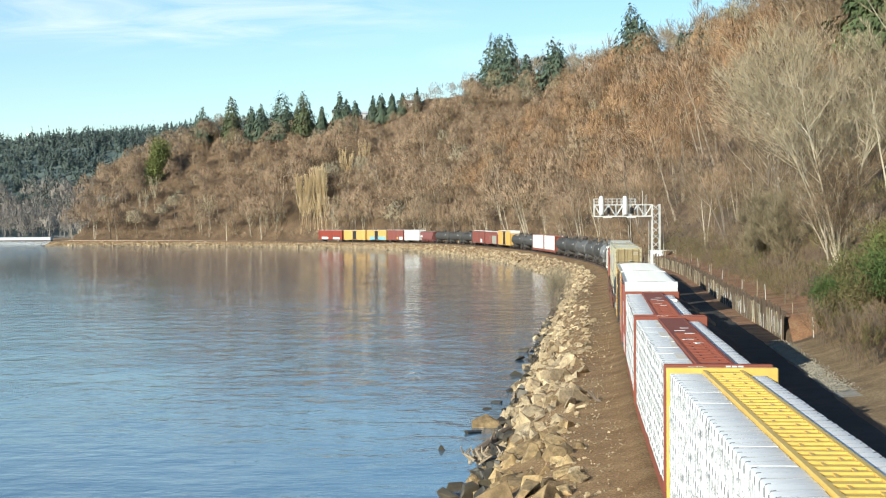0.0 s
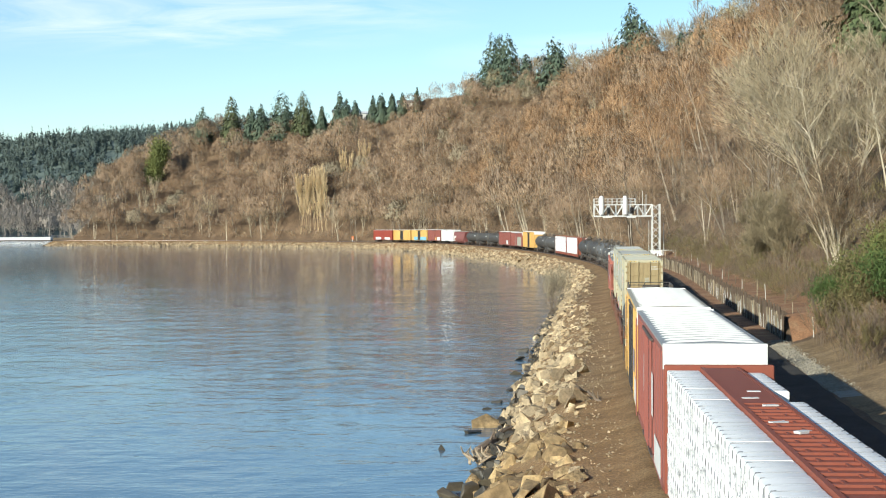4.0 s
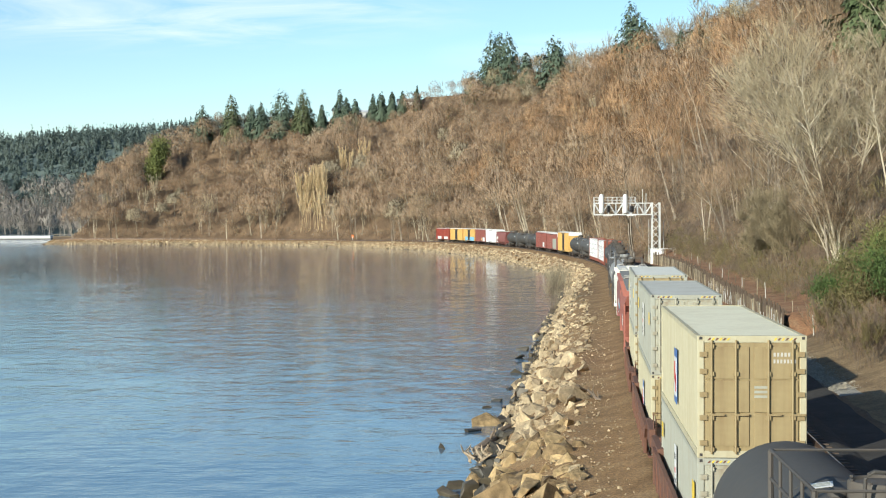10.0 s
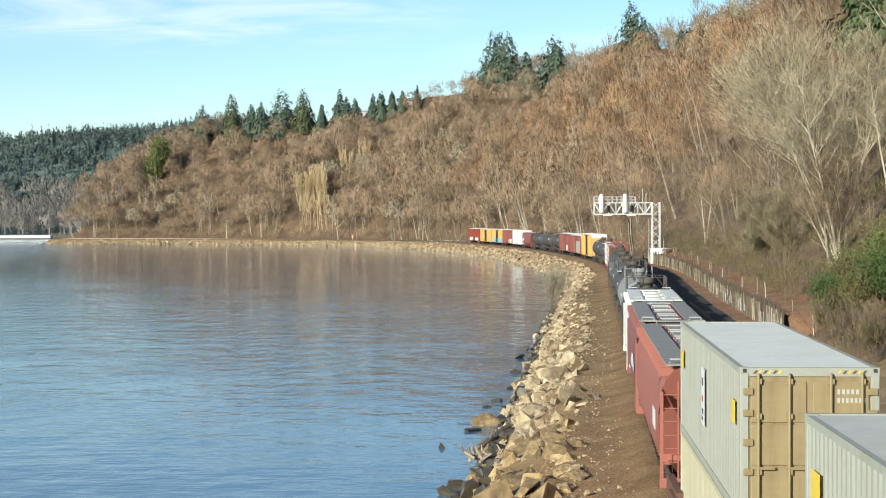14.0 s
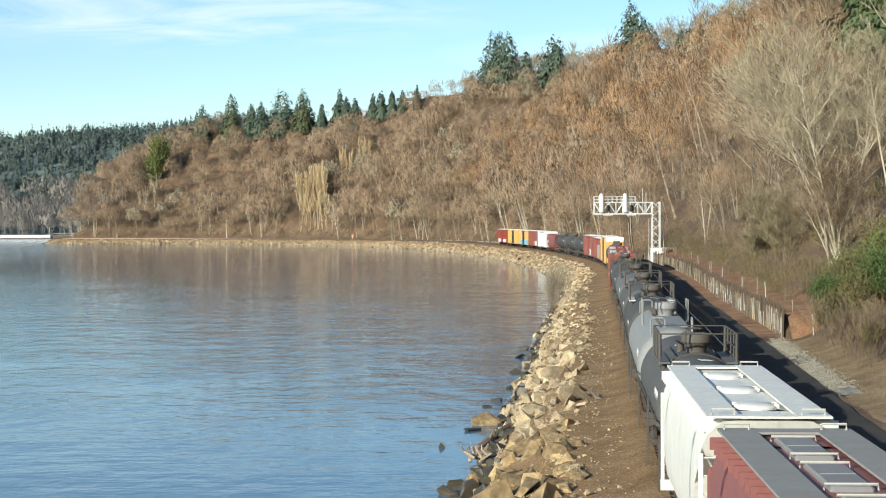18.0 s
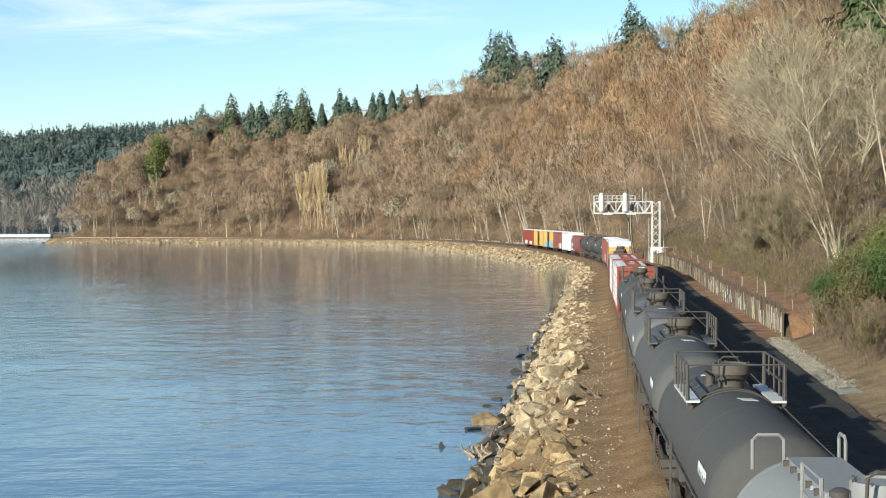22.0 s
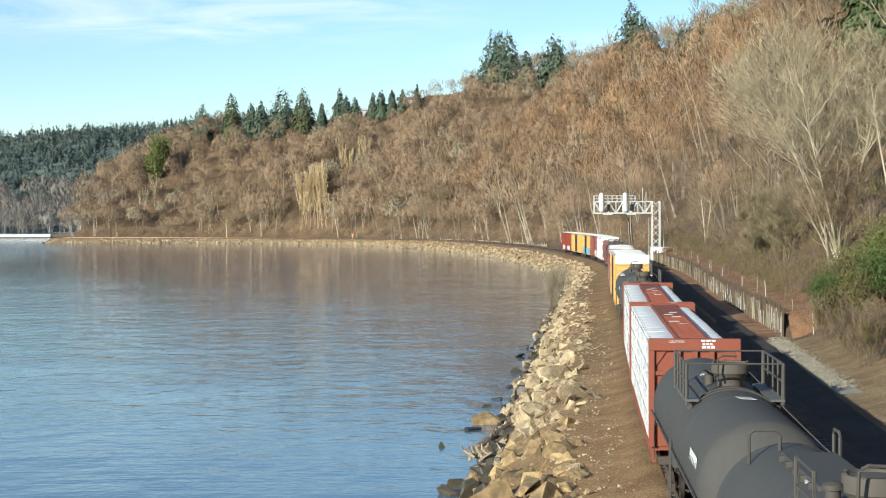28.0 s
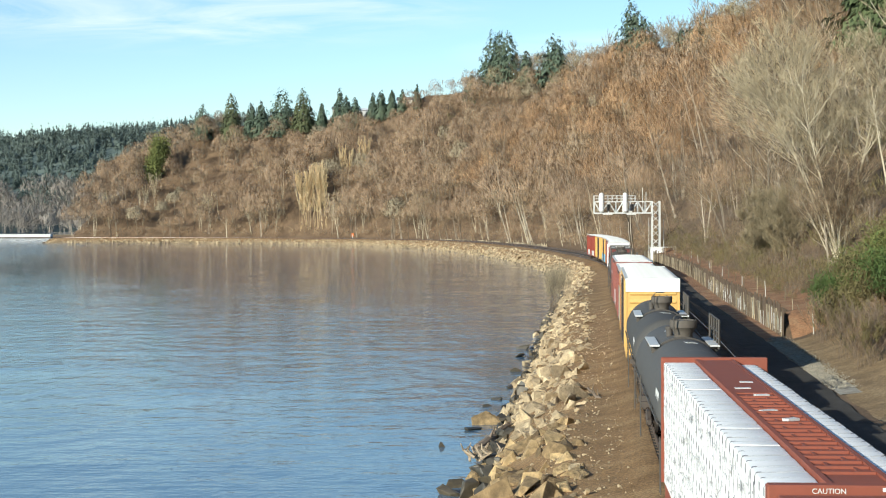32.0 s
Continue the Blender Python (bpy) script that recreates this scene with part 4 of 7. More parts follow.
    for d in (-1, 1):
        zr = zc + 0.62 if d > 0 else zc - 0.25

        def siderail():
            sh = Shape().tube([(0, -L + 0.2, zr), (0, L - 0.2, zr)], 0.03, 6)
            for i in range(6):
                y = -L + 0.8 + (2 * L - 1.6) * i / 5
                sh.tube([(0, y, zr), (-0.16, y, zr - 0.12)], 0.02, 5)
            return sh.mesh("side_handrail", "tank_rail")
        part("side_handrail", once((*key, 4, d), siderail), car, "", pose(d * (r + 0.04), 0, 0, 0, 0, 0 if d > 0 else 180))

        def sill_():
            sh = Shape().box(-0.5, 0.5, -1.9, 0.9, 0.7, 1.0)
            sh.box(-1.3, 1.3, 0.5, 0.75, 0.75, 1.0)
            return sh.mesh("end_sill", "steel")

        def saddle():
            return Shape().slab([(-1.6, 0.98), (-0.2, 0.98), (-0.5, 1.9), (-1.3, 1.9)], -0.98, 0.98).mesh("saddle", mat)
        e = part("end_sill", once((*key, 5), sill_), car, "", pose(0, d * (half - 1.6), 0, 0, 0, 0 if d > 0 else 180))
        part("saddle", once((*key, 6), saddle), e)

        def endrail():
            return Shape().tube([(-0.35, 0, 0.9), (-0.35, 0, 2.05), (0.35, 0, 2.05), (0.35, 0, 0.9)], 0.028, 6).mesh("end_railing", "tank_rail")
        for x in (-1.08, 1.08):
            part("end_railing", once("endrail", endrail), car, "", pose(x, d * (half - 0.95), 0))
        ladder(car, d * (r + 0.06), dome, 0.6, zc - 0.1, "tank_rail", 'y')
        ladder(car, d * (r - 0.05), -(half - 1.3), 0.5, 2.0, "tank_rail", 'y')
    if placards:
        for y, x, t in ((dome - 3.1, 0.10, 12), (dome + 3.2, -0.25, -10)):
            a = math.asin(x / r)
            pl = part("placard", once("sticker", lambda: Shape().box(-0.20, 0.20, -0.26, 0.26, 0, 0.008).mesh("placard", "mark_pale")), car, "small white label with dark print",
                      pose((r + 0.001) * math.sin(a), y, zc + (r + 0.001) * math.cos(a), 0, math.degrees(a), t))
            for k in (-0.12, 0.02, 0.14):
                part("print_bar", once("pbar", lambda: Shape().box(-0.15, 0.15, -0.035, 0.035, 0.008, 0.011).mesh("print_bar", "cont_grey")), pl, "", pose(0, k, 0))

        def letter(w):
            a0 = radians(8)
            return Shape().box(-0.012, 0, 0, w, 0, 0.5).box(-0.016, -0.012, w * 0.3, w * 0.7, 0.14, 0.36, 1).mesh("stencil_bar", ["mark_pale", mat])
        for i in range(5):
            part("stencil_bar", once(("letter", mat), lambda: letter(0.24)), car, "white letter block", pose(-r * 0.988, -L + 1.3 + i * 0.36, zc + 0.05, 0, 6, 0))
    couplers(car, half)
    trucks(car, half - 2.6)
    return car


def hopper_car(s0, s1, mat, label, roofing="walk_grey", marks=()):
    car, half = rail_car("covered_hopper", label, "hopper car", s0, s1, "freight cars of the train")
    L = half - 0.85
    W, T = 1.55, 4.40

    def side():
        half_ = [(W - 0.25, 1.25), (W - 0.06, 1.6), (W, 2.2), (W, 2.9), (W - 0.03, 3.4), (W - 0.10, 3.8), (W - 0.22, 4.08), (W - 0.42, T - 0.12), (0.95, T - 0.02), (0.6, T)]
        prof = [(-W + 0.25, 1.25)] + half_ + [(-x, z) for x, z in half_[::-1][:-1]]
        n = len(prof)
        sh = Shape().prism(prof, -L + 1.9, L - 1.9)
        for e in (-1, 1):
            lo, hi = e * (L - 2.2), e * (L - 0.25)
            v = [(x, lo, z) for x, z in prof] + [(x, (hi if z > 2.9 else lo + e * 0.05 + e * max(0, (z - 1.25)) * 0.75), z) for x, z in prof]
            f = [tuple(range(n)) if e > 0 else tuple(range(n))[::-1], tuple(range(2 * n - 1, n - 1, -1)) if e > 0 else tuple(range(n, 2 * n))]
            f += [((i, i + n, (i + 1) % n + n, (i + 1) % n) if e > 0 else (i, (i + 1) % n, (i + 1) % n + n, i + n)) for i in range(n)]
            sh.add(v, f)
        return sh.mesh("body", mat, True)

    def bay():
        sh = Shape()
        v = [(-1.2, -2.0, 1.4), (1.2, -2.0, 1.4), (1.2, 2.0, 1.4), (-1.2, 2.0, 1.4), (-0.5, -0.5, 0.45), (0.5, -0.5, 0.45), (0.5, 0.5, 0.45), (-0.5, 0.5, 0.45)]
        sh.add(v, [(0, 1, 2, 3), (7, 6, 5, 4), (0, 4, 5, 1), (1, 5, 6, 2), (2, 6, 7, 3), (3, 7, 4, 0)])
        return sh.mesh("hopper_bay", mat)

    def board():
        return Shape().box(-0.37, 0.37, -L + 0.1, L - 0.1, 0.0, 0.05).mesh("running_board", roofing)

    def bracket():
        return Shape().slab([(-0.03, -0.34), (0.03, -0.34), (0.03, -0.09), (-0.03, -0.09)], -0.42, 0.42).mesh("board_bracket", mat)

    def hatch():
        if mat == "hopper_white":
            sh = Shape().turned([(0.52, -0.05), (0.52, 0.05), (0.47, 0.09), (0.2, 0.11), (0.02, 0.12)], 'z', 22)
            sh.turned([(0.57, -0.05), (0.57, 0.02), (0.54, 0.02), (0.54, -0.05)], 'z', 22)
            for a in (0.4, 2.7, 3.6, 5.9):
                sh.box(0.5 * math.cos(a) - 0.06, 0.5 * math.cos(a) + 0.06, 0.5 * math.sin(a) - 0.05, 0.5 * math.sin(a) + 0.05, 0.0, 0.11, c=0.01)
            return sh.mesh("hatch_cover", roofing, True)
        sh = Shape().box(-0.36, 0.36, -1.28, 1.28, 0.0, 0.09, c=0.04)
        sh.tube([(-0.30, 0, 0.075), (0.30, 0, 0.075)], 0.03, 5)
        return sh.mesh("hatch_cover", "hatch_grey" if mat != "hopper_white" else roofing)

    def clamp():
        return Shape().tube([(-0.44, 0, 0.0), (-0.43, 0, 0.11), (0.43, 0, 0.11), (0.44, 0, 0.0)], 0.024, 5).mesh("hatch_clamp", "walk_pale")

    def roof_hoop():
        return Shape().tube([(-0.25, 0, 0.0), (-0.25, 0, 0.12), (0.25, 0, 0.12), (0.25, 0, 0.0)], 0.026, 5).mesh("hand_hoop", "walk_pale")

    def endframe():
        sh = Shape().box(-W, W, -0.1, 0.1, 0.85, 1.15)
        for x in (-W + 0.06, W - 0.06):
            sh.box(x - 0.05, x + 0.05, -0.05, 0.05, 1.1, 3.7)
        for z in (1.6, 2.0, 2.4, 2.8, 3.2, 3.6):
            sh.tube([(-W + 0.1, 0, z), (-W + 0.55, 0, z)], 0.02, 5)
            sh.tube([(W - 0.55, 0, z), (W - 0.1, 0, z)], 0.02, 5)
        sh.tube([(-W + 0.55, 0, 1.1), (-W + 0.55, 0, 4.0)], 0.03, 5)
        return sh.mesh("end_frame", mat)
    key = ("hop", mat, round(half, 1), roofing)
    part("body", once((*key, 1), side), car)
    for y in (-L * 0.62, -L * 0.21, L * 0.21, L * 0.62) if half > 7.5 else (-L * 0.42, L * 0.42):
        part("hopper_bay", once((*key, 2), bay), car, "", pose(0, y, 0))
    for d in (-1, 1):
        rb_ = part("running_board", once((*key, 3), board), car, "grey grating running board", pose(d * 0.98, 0, T + 0.06))
        for i in range(20):
            part("board_bracket", once((*key, 6), bracket), rb_, "", pose(d * 0.14, -L + 0.5 + (2 * L - 1.0) * i / 19, 0))
        part("end_walkway", once((*key, 7), lambda: Shape().box(-0.62, 0.62, -0.28, 0.28, 0.0, 0.05).mesh("end_walkway", roofing)), car, "", pose(0, d * (L - 0.38), T + 0.055))
        for e in (-1, 1):
            part("hand_hoop", once("rhoop", roof_hoop), rb_, "", pose(0, e * (L - 0.35), 0.05))
        part("end_frame", once((*key, 4), endframe), car, "", pose(0, d * (L - 0.1), 0, 0, 0, 0 if d < 0 else 180))
    k = max(2, int(2 * (L - 0.8) / 2.75))
    for i in range(k):
        y = -L + 0.8 + (2 * L - 1.6) * (i + 0.5) / k
        hc = part("hatch_cover", once((*key, 5), hatch), car, "", pose(0, y, T))
        for e in (-1.12, 1.12) if mat != "hopper_white" else ():
            part("hatch_clamp", once("hclamp", clamp), hc, "", pose(0, e, 0))
    for y0, y1, za, zb, m2 in marks:
        part("painted_patch", Shape().box(-0.012, 0.0, 0, y1 - y0, za, zb).mesh("painted_patch", m2), car, "", pose(-W - 0.004, y0, 0))
    part("centre_sill", once(("sill", round(half, 1), 'h'), lambda: Shape().box(-0.35, 0.35, -L, L, 0.72, 1.06).mesh("centre_sill", "steel")), car)
    couplers(car, half)
    trucks(car, half - 2.4)
    return car


def container(s_mid, base, length, mat, end_mat, label, half, logo="", height=2.89, roof=None):
    c = thing("shipping_container", label, "container", "shipping containers")
    MOVING.append((c, s_mid, half))
    W, L, H = 1.28, length / 2, height

    def side():
        sh = Shape()
        n = int(length / 0.28)
        v = []
        for i in range(4 * n + 1):
            y = -L + 0.12 + (length - 0.24) * i / (4 * n)
            x = 0.0 if i % 4 in (0, 3) else 0.022
            v += [(x, y, 0.14), (x, y, H - 0.10)]
        f = [(2 * i, 2 * i + 1, 2 * i + 3, 2 * i + 2) for i in range(4 * n)]
        sh.add(v, f)
        sh.add([(p[0] + 0.03, p[1], p[2]) for p in v], [q[::-1] for q in f])
        return sh.mesh("side_wall", mat)

    def frame_():
        sh = Shape()
        for d in (-1, 1):
            for e in (-1, 1):
                x, y = d * W, e * L
                sh.box(min(x, x - d * 0.16), max(x, x - d * 0.16), min(y, y - e * 0.16), max(y, y - e * 0.16), 0, H, c=0.015)
            x = d * W
            sh.box(min(x, x - d * 0.1), max(x, x - d * 0.1), -L + 0.16, L - 0.16, H - 0.12, H - 0.01)
            sh.box(min(x, x - d * 0.1), max(x, x - d * 0.1), -L + 0.16, L - 0.16, 0, 0.16)
        for e in (-1, 1):
            y = e * L
            sh.box(-W + 0.16, W - 0.16, min(y, y - e * 0.1), max(y, y - e * 0.1), H - 0.16, H)
            sh.box(-W + 0.16, W - 0.16, min(y, y - e * 0.1), max(y, y - e * 0.1), 0, 0.16)
        return sh.mesh("corner_frame", mat)

    def corner():
        return Shape().box(-0.087, 0.087, -0.087, 0.087, -0.003, 0.125, c=0.01).mesh("corner_casting", mat)

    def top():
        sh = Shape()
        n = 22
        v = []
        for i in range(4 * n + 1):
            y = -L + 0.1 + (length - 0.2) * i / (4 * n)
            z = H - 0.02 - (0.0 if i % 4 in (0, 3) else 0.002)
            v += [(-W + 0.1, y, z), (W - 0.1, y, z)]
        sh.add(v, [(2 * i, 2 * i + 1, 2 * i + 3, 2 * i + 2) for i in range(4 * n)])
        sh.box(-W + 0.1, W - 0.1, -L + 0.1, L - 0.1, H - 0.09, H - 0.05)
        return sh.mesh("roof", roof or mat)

    def end_panel(door):
        sh = Shape().box(-W + 0.16, W - 0.16, 0.03, 0.08, 0.16, H - 0.16)
        if door:
            pass
        else:
            for i in range(7):
                x = -W + 0.3 + (2 * W - 0.6) * i / 6
                sh.box(x - 0.07, x + 0.07, -0.005, 0.03, 0.2, H - 0.2)
        return sh.mesh("end_door" if door else "end_wall", end_mat)

    def bars():
        sh = Shape()
        sh.tube([(0, -0.045, 0.1), (0, -0.045, H - 0.1)], 0.028, 6)
        for z in (0.2, 0.95, H - 0.9, H - 0.25):
            sh.box(-0.06, 0.06, -0.06, 0.0, z - 0.05, z + 0.05)
        sh.box(-0.02, 0.3, -0.075, -0.05, 1.0, 1.05)
        return sh.mesh("locking_bar", end_mat)

    def hinge():
        return Shape().box(-0.09, 0.09, -0.04, 0.0, -0.06, 0.06).mesh("door_hinge", end_mat)

    def stripes(d):
        sh = Shape()
        for i in range(6):
            x = d * (0.55 + 0.09 * i)
            sh.add([(x - 0.05, -0.006, H - 0.11), (x, -0.006, H - 0.11), (x + 0.05, -0.006, H - 0.05), (x, -0.006, H - 0.05)], [(0, 1, 2, 3)], i % 2)
        return sh.mesh("hazard_stripe", ["mark_yellow", "rust"])
    key = ("cont", mat, end_mat, round(length, 1), roof)
    for d in (-1, 1):
        part("side_wall", once((*key, 1), side), c, "corrugated side wall", pose(d * (W - 0.02), 0, 0, 0, 0, 0 if d < 0 else 180))
    part("corner_frame", once((*key, 2), frame_), c)
    for x in (-W + 0.083, W - 0.083):
        for y in (-L + 0.083, L - 0.083):
            for z in (0.0, H - 0.12):
                cc = part("corner_casting", once((*key, 3), corner), c, "", pose(x, y, z))
                if y < 0:
                    part("casting_hole", once("chole", lambda: Shape().box(-0.035, 0.035, -0.091, -0.085, 0.03, 0.10).mesh("casting_hole", "door_black")), cc)
    part("roof", once((*key, 4), top), c)
    dr = part("end_door", once((*key, 5), lambda: end_panel(True)), c, "double door with locking bars", pose(0, -L, 0))
    for i in range(3):
        for x0 in (-W + 0.2, 0.06):
            part("door_panel", once((*key, 9), lambda: Shape().box(0, W - 0.26, 0.0, 0.03, 0, (H - 0.62) / 3, c=0.01).mesh("door_panel", end_mat)), dr, "", pose(x0, 0, 0.28 + (H - 0.5) * i / 3))
    for x in (-0.95, -0.38, 0.38, 0.95):
        part("locking_bar", once((*key, 6), bars), dr, "", pose(x, 0, 0))
    for z in (0.35, 0.95, 1.5, 2.05, 2.45):
        for d in (-1, 1):
            part("door_hinge", once((*key, 7), hinge), dr, "", pose(d * (W - 0.14), 0, z))
    for d in (-1, 1):
        part("hazard_stripe", once(("stripe", d), lambda: stripes(d)), dr, "yellow and black warning stripe")
    for z, k2, w in ((2.40, 5, 0.05), (2.24, 7, 0.045)):
        for i in range(k2):
            part("stencil_bar", once(("cst", w), lambda: Shape().box(0, w, -0.008, 0.0, 0, 0.09).mesh("stencil_bar", "walk_pale")), dr, "", pose(0.50 + i * (w + 0.035), 0, z))
    sh2 = Shape()
    for r_ in range(3):
        sh2.box(0.05, 0.42, -0.008, 0.0, 1.42 + 0.11 * r_, 1.48 + 0.11 * r_)
    part("data_plate", once("cplate", lambda: sh2.mesh("data_plate", "cont_grey")), dr)
    part("end_wall", once((*key, 8), lambda: end_panel(False)), c, "", pose(0, L, 0, 0, 0, 180))
    if logo == "crest":
        sh3 = Shape().box(-0.012, 0, -0.46, 0.46, 0.55, 2.05, 0).box(-0.018, -0.012, -0.40, 0.40, 0.74, 1.82, 1)
        sh3.box(-0.024, -0.018, -0.32, -0.06, 0.88, 1.35, 2).box(-0.024, -0.018, 0.04, 0.32, 1.18, 1.68, 2).box(-0.024, -0.018, -0.2, 0.2, 1.1, 1.25, 2)
        part("emblem", once("crest", lambda: sh3.mesh("emblem", ["mark_blue", "mark_pale", "mark_red"])), c, "blue, white and red painted panel", pose(-W - 0.022, 0.0, 0))
    if logo == "panel":
        sh3 = Shape().box(-0.012, 0, -0.3, 0.3, 0.95, 2.25, 0).box(-0.02, -0.012, -0.10, 0.14, 1.85, 2.02, 1).box(-0.02, -0.012, -0.12, 0.12, 1.48, 1.62, 2)
        sh3.box(-0.02, -0.012, -0.16, 0.08, 1.2, 1.32, 1).box(-0.02, -0.012, -0.1, 0.16, 1.06, 1.14, 1)
        part("emblem", once("panel", lambda: sh3.mesh("emblem", ["mark_pale", "mark", "mark_red"])), c, "white painted panel with dark marks", pose(-W - 0.022, 0.2, 0))
        for y in (-L + 0.9, L - 0.9):
            part("side_label", once("ylabel", lambda: Shape().box(-0.01, 0, -0.28, 0.28, 1.75, 2.2).mesh("side_label", "mark_yellow")), c, "yellow side label", pose(-W - 0.022, y, 0))
    return c


def well_car(s0, s1, upper, lower):
    car, half = rail_car("well_car", "rusty brown double-stack well car", "well car", s0, s1, "freight cars of the train")

    def sill():
        sh = Shape()
        sh.slab([(-half + 3.0, 0.95), (half - 3.0, 0.95), (half - 2.4, 1.35), (half - 2.6, 1.45), (-half + 2.6, 1.45), (-half + 2.4, 1.35)], -0.06, 0.06)
        sh.slab([(-half + 3.2, 0.35), (half - 3.2, 0.35), (half - 3.0, 1.0), (-half + 3.0, 1.0)], -0.03, 0.03)
        for i in range(9):
            y = -half + 3.3 + (2 * half - 6.6) * i / 8
            sh.box(-0.08, 0.08, y - 0.06, y + 0.06, 0.35, 1.4)
        return sh.mesh("side_sill", "rust")

    def end():
        sh = Shape().slab([(-1.5, 0.95), (1.9, 0.95), (1.9, 1.28), (-1.5, 1.28)], -1.45, 1.45)
        sh.box(-1.45, -1.25, -1.4, 1.8, 1.28, 1.55).box(1.25, 1.45, -1.4, 1.8, 1.28, 1.55)
        sh.box(-0.5, 0.5, -1.2, 1.6, 1.28, 1.42)
        for x in (-1.3, 1.3):
            sh.tube([(x, 1.7, 1.2), (x, 1.7, 2.1), (x * 0.6, 1.7, 2.1), (x * 0.6, 1.7, 1.2)], 0.025, 5)
        return sh.mesh("end_platform", "rust")
    key = ("well", round(half, 1))
    for d in (-1, 1):
        part("side_sill", once((*key, 1), sill), car, "", pose(d * 1.48, 0, 0))
        part("end_platform", once((*key, 2), end), car, "", pose(0, d * (half - 2.5), 0, 0, 0, 0 if d > 0 else 180))
    part("well_floor", once((*key, 3), lambda: Shape().box(-1.4, 1.4, -half + 3.2, half - 3.2, 0.19, 0.25).mesh("well_floor", "rust")), car)
    couplers(car, half)
    trucks(car, half - 2.3)
    m = (s0 + s1) / 2
    container(m, 0, 12.8, *lower[:2], lower[2], half - 2.6, lower[3], roof=lower[4]).location.z = 0.25
    container(m, 0, 12.8, *upper[:2], upper[2], half - 2.6, upper[3], roof=upper[4]).location.z = 0.25 + 2.91
    return car


BR, WR = "box_red", "roof_white"
centre_beam(21.3, 43.7, "beam_yellow", "yellow centre-beam flat car loaded with wrapped lumber", (4,), False)
centre_beam(43.7, 66.5, "beam_red", "red centre-beam flat car loaded with wrapped lumber", (4,), prints=True)
centre_beam(66.5, 89.2, "beam_red", "red centre-beam flat car with a partly lower lumber load", (4, 4, 4, 4, 4, 4, 3, 4, 4), swap=True)
boxcar(89.2, 107.9, BR, "roof_grey", BR, "faded red ribbed boxcar with a white roof", True, 5.33, marks=[(-7.6, -4.2, 1.1, 2.0, "mark_pale"), (2.6, 3.0, 2.6, 3.9, "mark_pale"), (-3.1, -2.5, 2.4, 3.8, "mark_pale")])
boxcar(107.9, 127.0, "box_yellow", "roof_cream", "door_black", "yellow boxcar with black doors and a cream roof", True, 5.33, marks=[(-8.4, -5.6, 1.1, 2.1, "mark_pale"), (-5.2, -4.4, 2.2, 3.2, "mark_blue")])
tank_car(127.0, 146.8, "tank_black", "matt black tank car with a railed platform", -0.2, plate="galv")
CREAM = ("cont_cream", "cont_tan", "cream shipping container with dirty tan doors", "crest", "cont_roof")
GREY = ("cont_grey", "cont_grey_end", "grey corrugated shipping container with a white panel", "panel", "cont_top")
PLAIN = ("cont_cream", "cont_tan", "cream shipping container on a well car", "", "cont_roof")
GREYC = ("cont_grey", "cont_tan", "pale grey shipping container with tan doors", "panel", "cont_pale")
well_car(147.0, 166.2, CREAM, GREY)
well_car(166.2, 185.9, GREY, CREAM)
well_car(185.9, 205.2, GREYC, PLAIN)
hopper_car(205.2, 224.6, "hopper_red", "red-orange covered hopper with grey running boards", marks=[(-6.4, -4.9, 2.25, 2.85, "mark_pale")])
hopper_car(224.6, 240.9, "hopper", "faded maroon covered hopper with sprayed blue lettering", marks=[(-6.2, -4.6, 2.22, 2.6, "spray_blue"), (-4.4, -3.9, 2.3, 2.85, "mark_pale"), (-3.6, -2.2, 2.22, 2.75, "mark_pale"), (-1.9, -1.2, 2.25, 2.5, "spray_blue")])
hopper_car(240.9, 254.5, "hopper_white", "short off-white covered hopper", "hopper_white")
tank_car(254.5, 269.6, "tank_grey", "dark grey tank car with a railed platform", -1.5)
tank_car(269.6, 287.6, "tank_light", "light grey tank car with hooped handrails", 1.2, False)
tank_car(287.6, 305.9, "tank_black", "matt black tank car with white labels", 1.6, plate="galv")
tank_car(305.9, 324.8, "tank_grey", "dark grey tank car with a railed platform", 1.4)
tank_car(324.8, 344.6, "tank_mid", "weathered grey tank car with a railed platform", 1.6)
tank_car(344.6, 364.2, "tank_black", "dark tank car with hooped handrails and walk plates", 0.6, False)
tank_car(364.2, 383.0, "tank_black", "matt black tank car with white labels", -0.4)
centre_beam(383.0, 405.4, "beam_red", "red centre-beam flat car loaded with wrapped lumber", (4,))
centre_beam(405.4, 428.0, "beam_red", "red centre-beam flat car loaded with wrapped lumber", (4,))
tank_car(428.0, 449.0, "tank_grey", "dark grey tank car with a railed walkway", 2.6, plate="galv", cross=False)
tank_car(449.0, 468.5, "tank_black", "black tank car with a manway dome", -0.5, plate="galv", cross=False)
boxcar(468.5, 491.0, "box_yellow", WR, "door_black", "tall yellow boxcar with black doors and a white roof", True, 5.45)
boxcar(491.0, 513.6, BR, WR, BR, "red boxcar with grey sprayed panels", True, 4.95, marks=[(-8.5, 2.0, 1.1, 3.6, "cont_grey")])
boxcar(513.6, 534.6, BR, WR, BR, "red boxcar with a white roof", False, marks=[(-6.5, -3.5, 1.2, 2.4, "mark_pale")])
tank_car(534.6, 553.0, "tank_black", "matt black tank car near the tail", 0.0)
tank_car(553.0, 571.5, "tank_black", "matt black tank car near the tail", 0.5)
tank_car(571.5, 590.0, "tank_black", "matt black tank car near the tail", -0.4)
hopper_car(590.0, 608.0, "hopper", "dark maroon hopper car", marks=[(4.6, 7.0, 2.22, 2.88, "mark_pale")])
boxcar(608.0, 625.6, "white", WR, "white", "white boxcar with a white roof", False)
